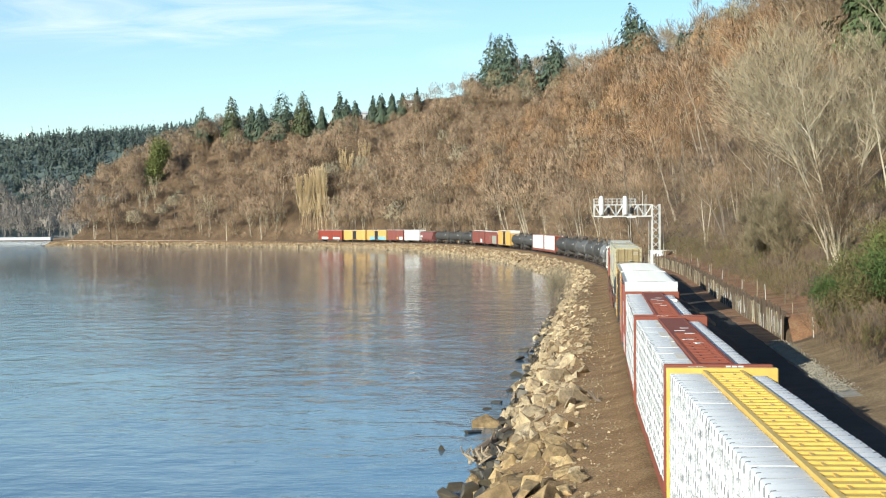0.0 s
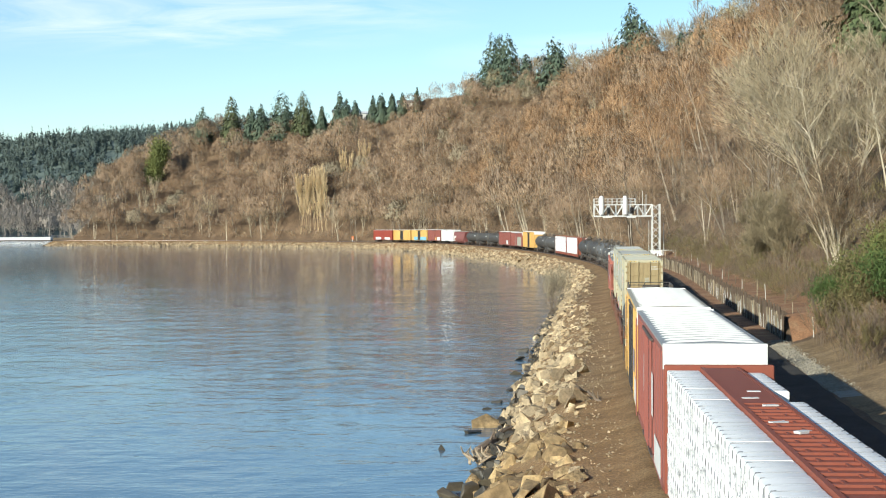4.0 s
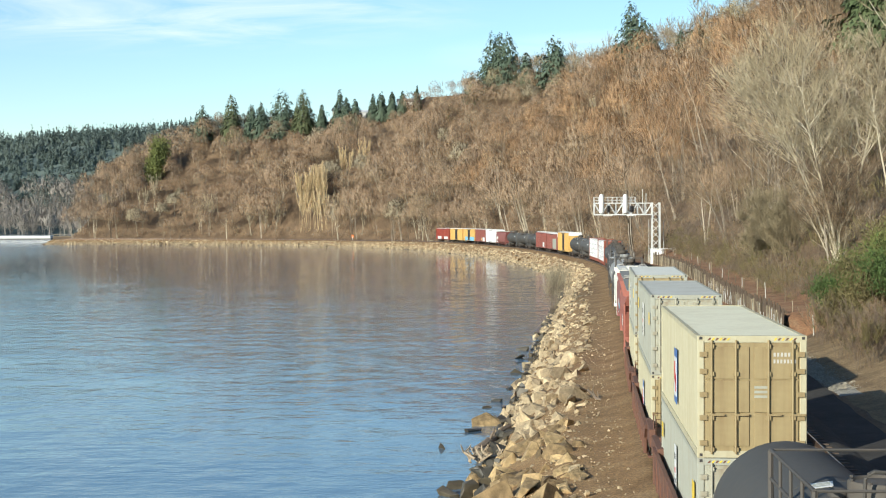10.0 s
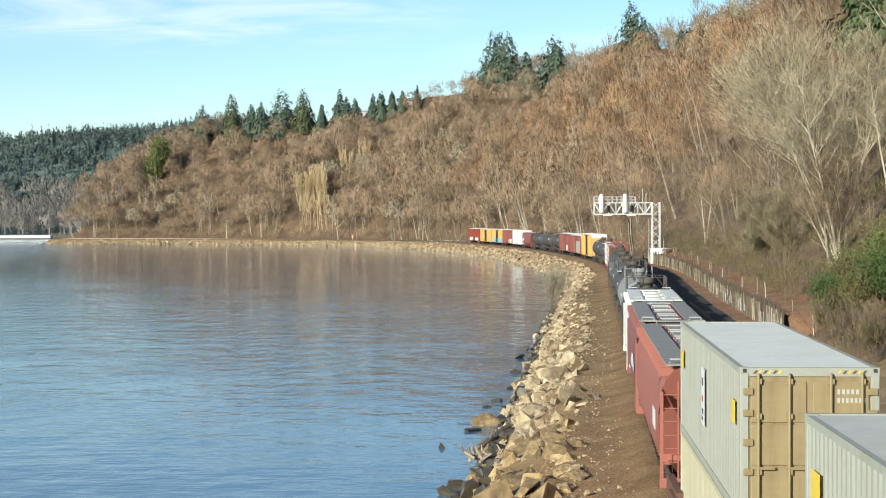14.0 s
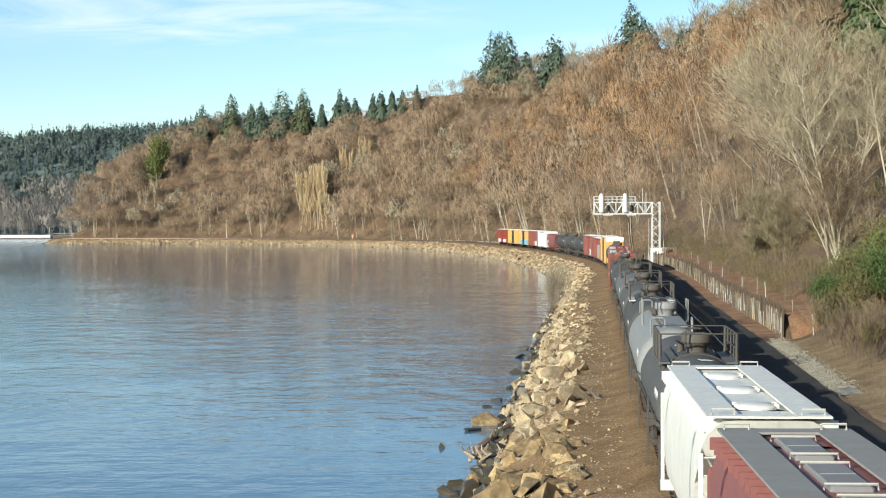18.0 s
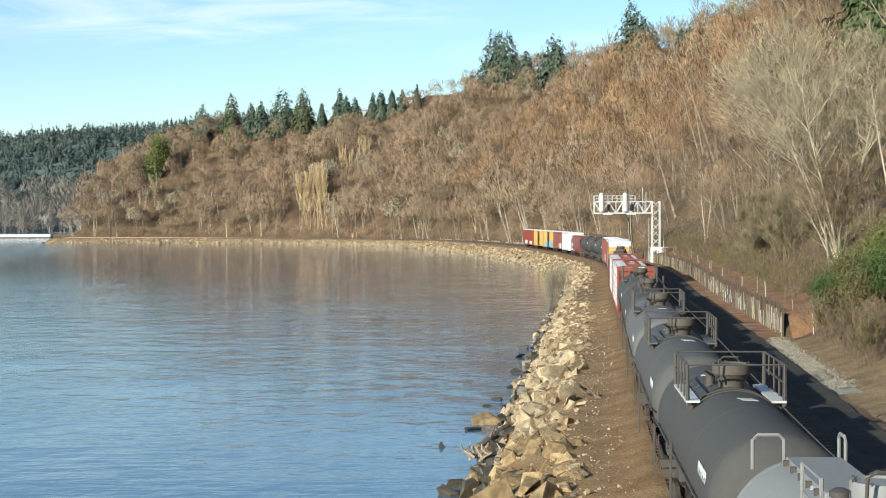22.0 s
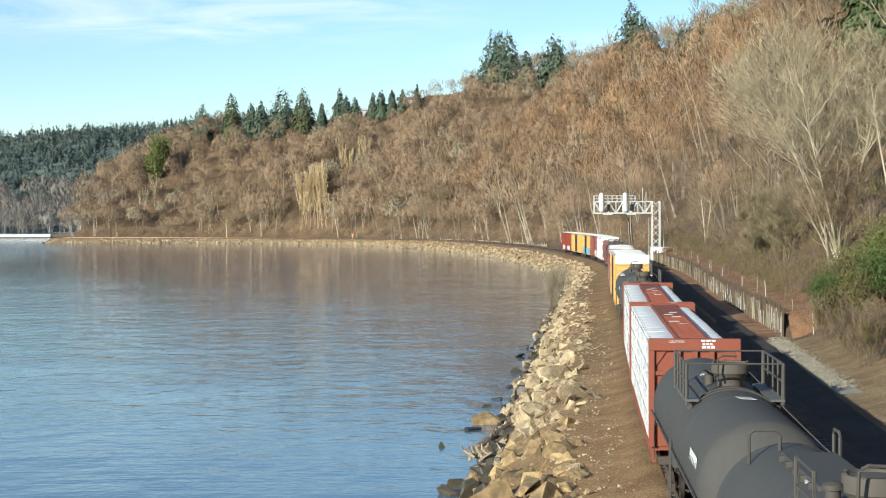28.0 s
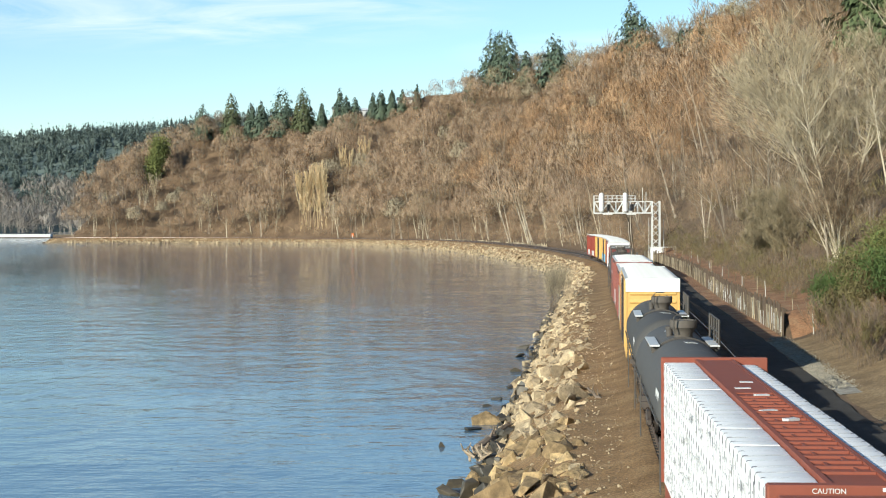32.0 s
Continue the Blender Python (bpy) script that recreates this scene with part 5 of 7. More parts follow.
boxcar(625.6, 643.2, BR, WR, BR, "red boxcar with sprayed lettering", False, marks=[(-7.5, -4.0, 1.1, 2.3, "mark_pale"), (-3.0, 1.0, 1.3, 2.1, "box_yellow")])
boxcar(643.2, 662.5, "box_yellow", WR, "door_black", "yellow boxcar with a light blue sprayed panel", False, marks=[(-8.3, 6.0, 1.0, 2.3, "spray_blue")])
boxcar(662.5, 682.0, "box_yellow", WR, "door_black", "yellow boxcar with black doors", False)
boxcar(682.0, 701.2, "red", WR, "red", "red boxcar with sprayed lettering at the train's tail", False, marks=[(-7.0, -2.0, 1.1, 2.0, "mark_pale"), (1.0, 6.5, 1.1, 2.1, "mark_pale")])


def motions():
    """Keys the train along the curved track, and the water's drift."""
    times = [float(i) for i in range(0, 33)]
    for ob, mid, half in MOVING:
        lift = ob.location.z
        rows = []
        for t in times:
            s = max(mid - travel(t), S0 + 30)
            xa, ya = at(s - half)
            xb, yb = at(s + half)
            za, zb = float(rail_z(s - half)), float(rail_z(s + half))
            rz = math.degrees(math.atan2(-(xb - xa), yb - ya))
            rows.append((t, pose((xa + xb) / 2, (ya + yb) / 2, (za + zb) / 2 + lift, math.degrees(math.atan2(zb - za, 2 * half)), 0, rz)))
        walk(ob, rows)
    for c in CLOUDS:
        p = c.location.copy()
        walk(c, [(0.0, pose(*p)), (16.0, pose(p.x + 40, p.y, p.z)), (32.0, pose(p.x + 80, p.y, p.z))])
    walk(water, [(0.0, pose(0, 0, WATER)), (16.0, pose(4.5, -9, WATER)), (32.0, pose(9, -18, WATER))])
# ---- woods ----
def blade(rng, p, d, length, width):
    """A twig: one slim triangle from p along d."""
    a = np.cross(d, rng.normal(size=3))
    a /= np.linalg.norm(a) + 1e-9
    return [p - a * width / 2, p + a * width / 2, p + d * length]


def stick(p, q, r0, r1, k=3):
    """A tapered bar of k sides as triangles."""
    d = q - p
    d = d / (np.linalg.norm(d) + 1e-9)
    a = np.cross(d, [0.3, 0.5, 0.81] if abs(d[2]) < 0.9 else [1.0, 0, 0])
    a /= np.linalg.norm(a) + 1e-9
    b = np.cross(d, a)
    lo = [p + r0 * (math.cos(2 * math.pi * i / k) * a + math.sin(2 * math.pi * i / k) * b) for i in range(k)]
    hi = [q + r1 * (math.cos(2 * math.pi * i / k) * a + math.sin(2 * math.pi * i / k) * b) for i in range(k)]
    out = []
    for i in range(k):
        j = (i + 1) % k
        out += [lo[i], lo[j], hi[j], lo[i], hi[j], hi[i]]
    return out


def bare_tree(seed, height, spread, limbs, twigs, stems=1, width=0.07, up=0.55, twig_len=1.5, sides=3, dome=0.0, thick=1.0):
    """A leafless tree. Returns the points of wood triangles and of twig triangles."""
    rng = np.random.default_rng(seed)
    wood, fine = [], []
    ends = []
    for st in range(stems):
        base = np.array([rng.normal(0, 0.25), rng.normal(0, 0.25), -0.6]) * (1 if stems > 1 else 0.3)
        base[2] = -0.8
        lean = rng.normal(0, 0.10 if stems == 1 else 0.11, 2)
        h = height * rng.uniform(0.82, 1.0)
        pts = [base]
        k = 5
        for i in range(1, k + 1):
            u = i / k
            pts.append(np.array([base[0] + lean[0] * h * u + rng.normal(0, 0.10), base[1] + lean[1] * h * u + rng.normal(0, 0.10), h * u]))
        r = height * 0.0125 * thick / (1 + 0.25 * (stems - 1))
        for i in range(k):
            wood += stick(pts[i], pts[i + 1], r * (1 - 0.85 * i / k), r * (1 - 0.85 * (i + 1) / k), sides)
        for j in range(limbs // stems):
            u = rng.uniform(0.28, 0.97)
            f = u * k
            i = min(k - 1, int(f))
            p = pts[i] + (pts[i + 1] - pts[i]) * (f - i)
            an = rng.uniform(0, 2 * math.pi)
            out = spread * (0.35 + 0.65 * math.sin(math.pi * min(1, (u - 0.15) / 0.85))) * rng.uniform(0.6, 1.1)
            d = np.array([math.cos(an), math.sin(an), up + rng.uniform(0, 0.6)])
            q = p + d * out * 0.55
            q2 = q + np.array([d[0] * 0.45, d[1] * 0.45, d[2] * 0.9]) * out * 0.6
            rr = r * (1 - 0.8 * u) * 0.5 + 0.012
            wood += stick(p, q, rr, rr * 0.6, 3) + stick(q, q2, rr * 0.6, 0.01, 3)
            ends.append((p, q, q2))
        ends.append((pts[-2], (pts[-2] + pts[-1]) / 2, pts[-1]))
    # the crown's round mass: a coat of fine twigs that point up and out
    mid = np.array([0, 0, height * 0.56])
    k = int(twigs * dome)
    d = rng.normal(size=(k, 3))
    d[:, 2] = np.abs(d[:, 2]) * 1.2 - 0.25
    d /= np.linalg.norm(d, axis=1, keepdims=True)
    lump = 0.86 + 0.14 * np.sin(6.2 * d[:, 0] + seed) * np.cos(5.4 * d[:, 1] + seed * 1.7) + 0.05 * np.sin(9 * d[:, 2])
    at_ = mid + d * np.array([spread, spread, height * 0.42]) * (lump * (1 - 0.22 * rng.random(k) ** 2))[:, None]
    g = np.array([0, 0, 0.9]) + d * 0.4 + rng.normal(0, 0.3, (k, 3))
    g /= np.linalg.norm(g, axis=1, keepdims=True)
    a = np.cross(g, d + rng.normal(0, 0.35, (k, 3)))
    a /= np.linalg.norm(a, axis=1, keepdims=True) + 1e-9
    ln, w = twig_len * rng.uniform(0.6, 1.2, (k, 1)), width * rng.uniform(0.35, 0.65, (k, 1))
    p0 = at_ - g * 0.5 * ln
    coat = np.stack([p0 - a * w, p0 + a * w, p0 + g * ln], 1)
    for _ in range(int(twigs * (1 - dome))):
        p, q, q2 = ends[rng.integers(len(ends))]
        u = rng.uniform(0.15, 1.0)
        at_ = p + (q - p) * (2 * u) if u < 0.5 else q + (q2 - q) * (2 * u - 1)
        d = (q2 - p) / (np.linalg.norm(q2 - p) + 1e-9) + rng.normal(0, 0.55, 3) + np.array([0, 0, 0.35])
        d /= np.linalg.norm(d)
        fine += blade(rng, at_, d, twig_len * rng.uniform(0.5, 1.25), width * rng.uniform(0.7, 1.3))
    fine = np.concatenate([coat, np.array(fine, np.float64).reshape(-1, 3, 3)])
    return np.array(wood, np.float32).reshape(-1, 3, 3), fine.astype(np.float32)


def planted(tris, x, y, z, turn, size, lean=(0, 0)):
    """Triangles turned, sized, leaned and set in place."""
    c, s_ = math.cos(turn), math.sin(turn)
    p = tris * size
    out = np.empty_like(p)
    out[..., 0] = p[..., 0] * c - p[..., 1] * s_ + lean[0] * p[..., 2] + x
    out[..., 1] = p[..., 0] * s_ + p[..., 1] * c + lean[1] * p[..., 2] + y
    out[..., 2] = p[..., 2] + z
    return out


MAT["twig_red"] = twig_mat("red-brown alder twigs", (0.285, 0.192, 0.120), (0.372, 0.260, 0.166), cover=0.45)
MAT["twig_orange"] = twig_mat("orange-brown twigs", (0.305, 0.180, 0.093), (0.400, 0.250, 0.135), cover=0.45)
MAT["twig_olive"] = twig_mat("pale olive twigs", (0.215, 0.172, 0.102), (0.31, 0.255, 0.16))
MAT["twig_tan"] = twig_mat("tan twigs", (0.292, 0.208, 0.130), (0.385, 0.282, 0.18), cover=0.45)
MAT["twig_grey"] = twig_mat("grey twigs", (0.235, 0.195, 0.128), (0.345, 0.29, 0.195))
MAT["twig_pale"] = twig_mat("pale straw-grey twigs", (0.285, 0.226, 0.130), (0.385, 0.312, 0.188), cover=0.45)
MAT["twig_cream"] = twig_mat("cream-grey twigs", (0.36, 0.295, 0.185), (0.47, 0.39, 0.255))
# darker copy of the red-brown twigs; stands in for shade in crowns and gullies
MAT["twig_dark"] = twig_mat("dark twigs with shade in their colour", (0.182, 0.128, 0.076), (0.240, 0.174, 0.107), cover=0.45)
MAT["twig_straw"] = twig_mat("straw-coloured poplar twigs", (0.58, 0.44, 0.25), (0.70, 0.55, 0.34))
MAT["leaf_olive"] = twig_mat("olive brush", (0.115, 0.098, 0.038), (0.19, 0.155, 0.068), 0.3)
MAT["bark"] = twig_mat("pale alder bark", (0.22, 0.18, 0.135), (0.40, 0.34, 0.265), 0.3)
MAT["bark_pale"] = twig_mat("very pale bark", (0.42, 0.36, 0.26), (0.56, 0.49, 0.365), 0.3)
MAT["bark_dark"] = twig_mat("dark bark", (0.12, 0.09, 0.065), (0.20, 0.15, 0.11), 0.3)


def tri_object(name, groups, label, category, kind="", parent=None):
    """One mesh of triangle groups [(tris, material name, (x, y, z, flatness))]; a crown's twigs shade as one soft mass round that centre."""
    names, tris, idx, nor = [], [], [], []
    for g, m, *c in groups:
        if m not in names:
            names.append(m)
        face = np.cross(g[:, 1] - g[:, 0], g[:, 2] - g[:, 0])
        face /= np.linalg.norm(face, axis=1, keepdims=True) + 1e-9
        if c and c[0] is not None:
            out = g.mean(1) - np.asarray(c[0][:3], np.float32)
            out[:, 2] *= c[0][3]
            out /= np.linalg.norm(out, axis=1, keepdims=True) + 1e-9
            back = (face * out).sum(1) < 0
            g = np.where(back[:, None, None], g[:, ::-1], g)
            face[back] *= -1
            face = out + 0.3 * face
            face /= np.linalg.norm(face, axis=1, keepdims=True) + 1e-9
        tris.append(g)
        nor.append(np.repeat(face, 3, axis=0))
        idx.append(np.full(len(g), names.index(m), np.int32))
    tris = np.concatenate(tris)
    me = solid(name, tris.reshape(-1, 3), np.arange(len(tris) * 3).reshape(-1, 3), [MAT[m] for m in names], np.concatenate(idx), True)
    own = me.attributes.new("custom_normal", 'FLOAT_VECTOR', 'POINT')
    own.data.foreach_set("vector", np.concatenate(nor).astype(np.float32).ravel())
    ob = new(name, me)
    if parent:
        ob.parent = parent
    if label or category or kind:
        tagged(ob, label, category, kind=kind)
    return ob


def bluff_woods():
    rng = np.random.default_rng(5)
    temp = [bare_tree(100 + i, 16.0, 6.3, 4, 1250, 2 + (i % 3 == 2), 0.24, 0.5 + 0.1 * (i % 3), 1.05, 3, 0.97) for i in range(8)]
    middle = [bare_tree(150 + i, 16.0, 6.0, 6, 2200, 2, 0.115, 0.6, 0.74, 3, 0.96) for i in range(6)]
    near = [bare_tree(200 + i, 14.0, 5.0, 12, 1900, 1 + (i % 2), 0.075, 0.6, 0.8, 3, 0.9) for i in range(5)]
    back = [bare_tree(170 + i, 15.0, 6.0, 4, 420, 2, 0.17, 0.6, 1.7, 3, 0.95) for i in range(3)]
    low = [bare_tree(300 + i, 4.5, 2.4, 10, 130, 3, 0.09, 0.5, 1.2) for i in range(4)]
    scrub = [bare_tree(320 + i, 4.5, 2.6, 8, 330, 4, 0.05, 0.5, 0.62, 3, 0.5) for i in range(4)]
    groups = []

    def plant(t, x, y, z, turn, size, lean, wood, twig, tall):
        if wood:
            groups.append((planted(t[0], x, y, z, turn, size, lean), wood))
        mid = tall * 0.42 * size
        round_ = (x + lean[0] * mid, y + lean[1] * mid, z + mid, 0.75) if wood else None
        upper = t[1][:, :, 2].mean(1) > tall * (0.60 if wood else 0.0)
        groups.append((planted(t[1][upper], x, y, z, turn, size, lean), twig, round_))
        # the crown's lower part takes the darker copy: shade below its top, painted in
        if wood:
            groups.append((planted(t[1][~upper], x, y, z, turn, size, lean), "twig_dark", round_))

    s = 60.0
    while s < 858:
        step = 5.6 if s < 200 else 8.6 if s < 430 else 7.4 if s < 620 else 6.8
        n = (17.0 if s < 340 else 12.5) + rng.uniform(0, 3)
        while n < 92:
            ss, nn = s + rng.uniform(-2.6, 2.6), n + rng.uniform(-2, 2)
            n += step * rng.uniform(0.8, 1.2)
            small = ss > 855 or (nn < 20 and ss < 340)
            if (ss < 175 and nn < 36 and rng.random() < 0.75) or (708 < ss < 740 and nn < 21) or (abs(ss - 822) < 6 and 38 < nn < 54) or (714 < ss < 764 and 60 < nn < 90):
                continue
            x, y = at(ss, nn)
            t = back[rng.integers(3)] if nn > 0.32 * ss or nn > 80 else near[rng.integers(len(near))] if ss < 210 else middle[rng.integers(len(middle))] if ss < 430 else temp[rng.integers(len(temp))]
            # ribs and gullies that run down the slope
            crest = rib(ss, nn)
            size = (rng.uniform(0.78, 1.12) + (1.45 if ss < 560 else 0.7) * (0.4 if nn > 56 else 1.0) * crest) * (0.72 if small else 1.0) * (0.48 if nn > 68 else 1.0)
            th = heading(ss)
            k = rng.uniform(0.08, 0.22)
            band = fbm(ss * 0.9 + nn * 0.4 + 300, nn * 0.4, 0.02)
            u = rng.random()
            # gully trees mostly wear the darker twigs: the hollows' shade is put into colour
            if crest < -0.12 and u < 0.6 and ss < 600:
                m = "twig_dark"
            elif nn > 58 and 300 < ss < 540:
                m = "twig_pale" if u < 0.65 else "twig_tan"
            elif ss < 620 and 20 < nn < 74 and band > -0.18:
                m = "twig_orange" if u < 0.80 else "twig_red"
            elif nn > 66 and 380 < ss < 690:
                m = "twig_pale" if u < 0.5 else "twig_tan"
            elif band < -0.25:
                m = "twig_grey" if u < 0.12 else "twig_tan" if u < 0.3 else "twig_red"
            else:
                m = "twig_red" if u < 0.88 else "twig_tan" if u < 0.97 else "twig_grey"
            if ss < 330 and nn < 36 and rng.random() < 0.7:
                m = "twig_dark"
            plant(t, x, y, land(ss, nn), rng.uniform(0, 6.28), size, (-math.cos(th) * k, math.sin(th) * k),
                  "bark_pale" if nn < 24 and ss > 380 and rng.random() < 0.4 else "bark" if rng.random() < (0.8 if nn < 30 else 0.3) else m, m, 14.5)
        s += step

    def brush(count, s0, s1, n0, n1, lo, hi, kinds, skew=1.0):
        for _ in range(count):
            ss, nn = s0 + (s1 - s0) * rng.random() ** skew, n0 + (n1 - n0) * rng.random() ** (1.0 if skew == 1.0 else 1.6)
            if 714 < ss < 764 and nn > 64:
                continue
            x, y = at(ss, nn)
            plant((scrub if ss < 340 else low)[rng.integers(4)], x, y, land(ss, nn), rng.uniform(0, 6.28), rng.uniform(lo, hi), (0, 0), "", kinds[rng.integers(len(kinds))], 4.0)
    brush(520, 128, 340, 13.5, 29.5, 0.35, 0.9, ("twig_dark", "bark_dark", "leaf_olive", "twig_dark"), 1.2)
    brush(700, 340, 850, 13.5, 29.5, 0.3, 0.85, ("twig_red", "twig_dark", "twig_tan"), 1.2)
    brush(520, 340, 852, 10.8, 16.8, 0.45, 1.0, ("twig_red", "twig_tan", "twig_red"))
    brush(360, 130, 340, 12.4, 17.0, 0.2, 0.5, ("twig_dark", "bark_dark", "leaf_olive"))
    brush(560, 420, 850, 68, 88, 0.9, 1.6, ("twig_pale", "twig_red", "twig_tan"))
    brush(200, 560, 680, 64, 82, 1.2, 2.0, ("twig_pale", "twig_tan"))
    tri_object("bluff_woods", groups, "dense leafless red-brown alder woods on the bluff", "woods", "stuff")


bluff_woods()


def conifer_tris(seed, height, width, sprays, cut=0.0, full=0.75, ragged=0.3, blade_len=1.9):
    """A fir: a trunk, and sprays of needles on boughs that droop, in an uneven cone."""
    rng = np.random.default_rng(seed)
    wood = stick(np.array([0, 0, -1.0]), np.array([0, 0, height * 0.97]), height * 0.016, 0.02, 6)
    k = max(4, int(height * 0.75))
    reach = 1 + ragged * rng.uniform(-1.0, 0.6, (k + 1, 7))
    u = cut + (0.99 - cut) * (1 - np.sqrt(rng.random(sprays)))
    an = rng.uniform(0, 2 * math.pi, sprays)
    R = (width * (1 - u) ** full + 0.25) * reach[(u * k).astype(int), (an / 6.2832 * 7).astype(int) % 7]
    q = 1 - 0.55 * rng.random(sprays) ** 1.6
    p = np.stack([np.cos(an) * R * q, np.sin(an) * R * q, height * u - 0.30 * R * q + rng.normal(0, 0.25, sprays)], 1)
    d = np.stack([0.55 * np.cos(an), 0.55 * np.sin(an), rng.uniform(-0.95, -0.25, sprays)], 1) + rng.normal(0, 0.18, (sprays, 3))
    d /= np.linalg.norm(d, axis=1, keepdims=True)
    side = np.stack([-np.sin(an), np.cos(an), 0 * an], 1) + rng.normal(0, 0.25, (sprays, 3))
    side /= np.linalg.norm(side, axis=1, keepdims=True) + 1e-9
    ln = blade_len * rng.uniform(0.6, 1.3, (sprays, 1)) * (1.15 - 0.6 * u[:, None])
    w = ln * rng.uniform(0.22, 0.42, (sprays, 1))
    leaf = np.stack([p - d * ln * 0.4 - side * w, p - d * ln * 0.4 + side * w, p + d * ln * 0.6], 1)
    return np.array(wood, np.float32).reshape(-1, 3, 3), leaf.astype(np.float32)


MAT["needles"] = twig_mat("grey-green fir needles", (0.074, 0.104, 0.070), (0.115, 0.148, 0.092), 0.12)
MAT["needles_cedar"] = twig_mat("olive green cedar sprays", (0.085, 0.10, 0.045), (0.125, 0.14, 0.065), 0.12)
# distance haze painted in: paler and bluer than the ridge firs
MAT["needles_far"] = twig_mat("hazed blue-green fir needles", (0.098, 0.130, 0.115), (0.135, 0.168, 0.143), 0.03)
MAT["needles_near"] = twig_mat("mid green fir needles", (0.060, 0.085, 0.032), (0.10, 0.125, 0.05), 0.3)
MAT["leaf_green"] = twig_mat("mid green leaves", (0.048, 0.084, 0.018), (0.096, 0.138, 0.036), 0.25)
MAT["leaf_ivy"] = twig_mat("yellow-green ivy leaves", (0.10, 0.118, 0.030), (0.17, 0.185, 0.055), 0.25)


def fir(s, n, height, width, label="grey-green fir on the bluff's edge", cut=0.03, mat="needles", full=0.75, ragged=0.3, sprays=0, spray=1.9):
    x, y = at(s, n)
    t = thing("fir_tree", label, "tree", "firs on the ridge")
    t.location = (x, y, land(s, n))
    w, l = conifer_tris(int(s * 7 + n), height, width, sprays or int(100 + height * 60), cut, full, ragged, spray)
    tri_object("trunk", [(w, "bark_dark")], "", "", parent=t)
    tri_object("crown", [(l, mat, (0, 0, height * 0.3, 0.35))], "", "", parent=t)
    return t


def tall_bare_tree(s, n, height, spread, stems, twigs, bark, twig, label, seed, up=0.8, lean=0.0, limbs=40, width=0.035, thick=1.0, dome=0.0):
    x, y = at(s, n)
    t = thing("bare_tree", label, "tree", "bare trees beside the track")
    t.location = (x, y, land(s, n))
    w, l = bare_tree(seed, height, spread, limbs, twigs, stems, width, up, 1.3, 5, dome, thick)
    th = heading(s)
    ln = (-math.cos(th) * lean, math.sin(th) * lean)
    tri_object("trunk", [(planted(w, 0, 0, 0, 0, 1, ln), bark)], "", "", parent=t)
    tri_object("crown", [(planted(l, 0, 0, 0, 0, 1, ln), twig)], "", "", parent=t)
    return t


def spreading_tree(s, n, trunks, bark, twig, label, seed, limbs=21, branches=9, sprigs=14, drift=(-0.4, -0.1), coat=3600, dome=(-4.4, 0.0, 11.8, 7.8, 8.6)):
    """A large bare tree: trunks given by (lean x, lean y, height, radius), limbs that arch out and up, branches, fine twigs."""
    rng = np.random.default_rng(seed)
    x, y = at(s, n)
    t = thing("bare_tree", label, "tree", "bare trees beside the track")
    t.location = (x, y, land(s, n))
    wood, fine = [], []

    def grow(p, d, length, r, depth):
        pts, k = [p], 6 if depth == 0 else 4
        for i in range(k):
            d = d + rng.normal(0, (0.07, 0.14, 0.18)[depth], 3) + np.array([0, 0, (0.02, 0.10, 0.10)[depth]])
            d = d / np.linalg.norm(d)
            pts.append(pts[-1] + d * length / k)
        for i in range(k):
            wood.extend(stick(pts[i], pts[i + 1], r * (1 - 0.85 * i / k), r * (1 - 0.85 * (i + 1) / k), 6 if depth == 0 else 3))
        if depth == 2:
            for _ in range(sprigs):
                q = pts[rng.integers(1, k + 1)] - d * rng.random() * length / k
                g = d + rng.normal(0, 0.45, 3) + np.array([0, 0, 0.15])
                fine.extend(blade(rng, q, g / np.linalg.norm(g), rng.uniform(0.5, 1.2), rng.uniform(0.02, 0.036)))
            return
        for j in range((limbs, branches)[depth]):
            u = (rng.uniform(0.40, 1.0) if depth == 0 else rng.uniform(0.2, 1.0)) * k
            i = min(k - 1, int(u))
            q = pts[i] + (pts[i + 1] - pts[i]) * (u - i)
            an = rng.uniform(0, 2 * math.pi)
            side = np.array([math.cos(an) + drift[0], math.sin(an) + drift[1], rng.uniform(0.0, 0.5)])
            g = d * (0.45 if depth == 0 else 0.7) + side * 0.8
            grow(q, g / np.linalg.norm(g), length * ((0.44 if depth == 0 else 0.46) - 0.035 * u) * rng.uniform(0.6, 1.15), r * (0.32 if depth == 0 else 0.42), depth + 1)
    for lx, ly, h, r in trunks:
        d = np.array([lx, ly, 1.0])
        grow(np.array([lx * 2 + rng.normal(0, 0.25), ly * 2 + rng.normal(0, 0.25), -0.6]), d / np.linalg.norm(d), h, r, 0)
    for _ in range(coat):
        d = rng.normal(size=3)
        d[2] = abs(d[2]) * 1.2 - 0.12
        d /= np.linalg.norm(d)
        g = d + np.array([0, 0, 0.5]) + rng.normal(0, 0.35, 3)
        q = np.array(dome[:3]) + d * np.array([dome[3], dome[3] * 0.9, dome[4]]) * (1 - 0.35 * rng.random() ** 1.5) * (0.9 + 0.12 * math.sin(7 * d[0] + 5 * d[2]))
        fine.extend(blade(rng, q, g / np.linalg.norm(g), rng.uniform(0.6, 1.3), rng.uniform(0.022, 0.04)))
    tri_object("trunk", [(np.array(wood, np.float32).reshape(-1, 3, 3), bark)], "", "", parent=t)
    tri_object("crown", [(np.array(fine, np.float32).reshape(-1, 3, 3), twig)], "", "", parent=t)
    return t


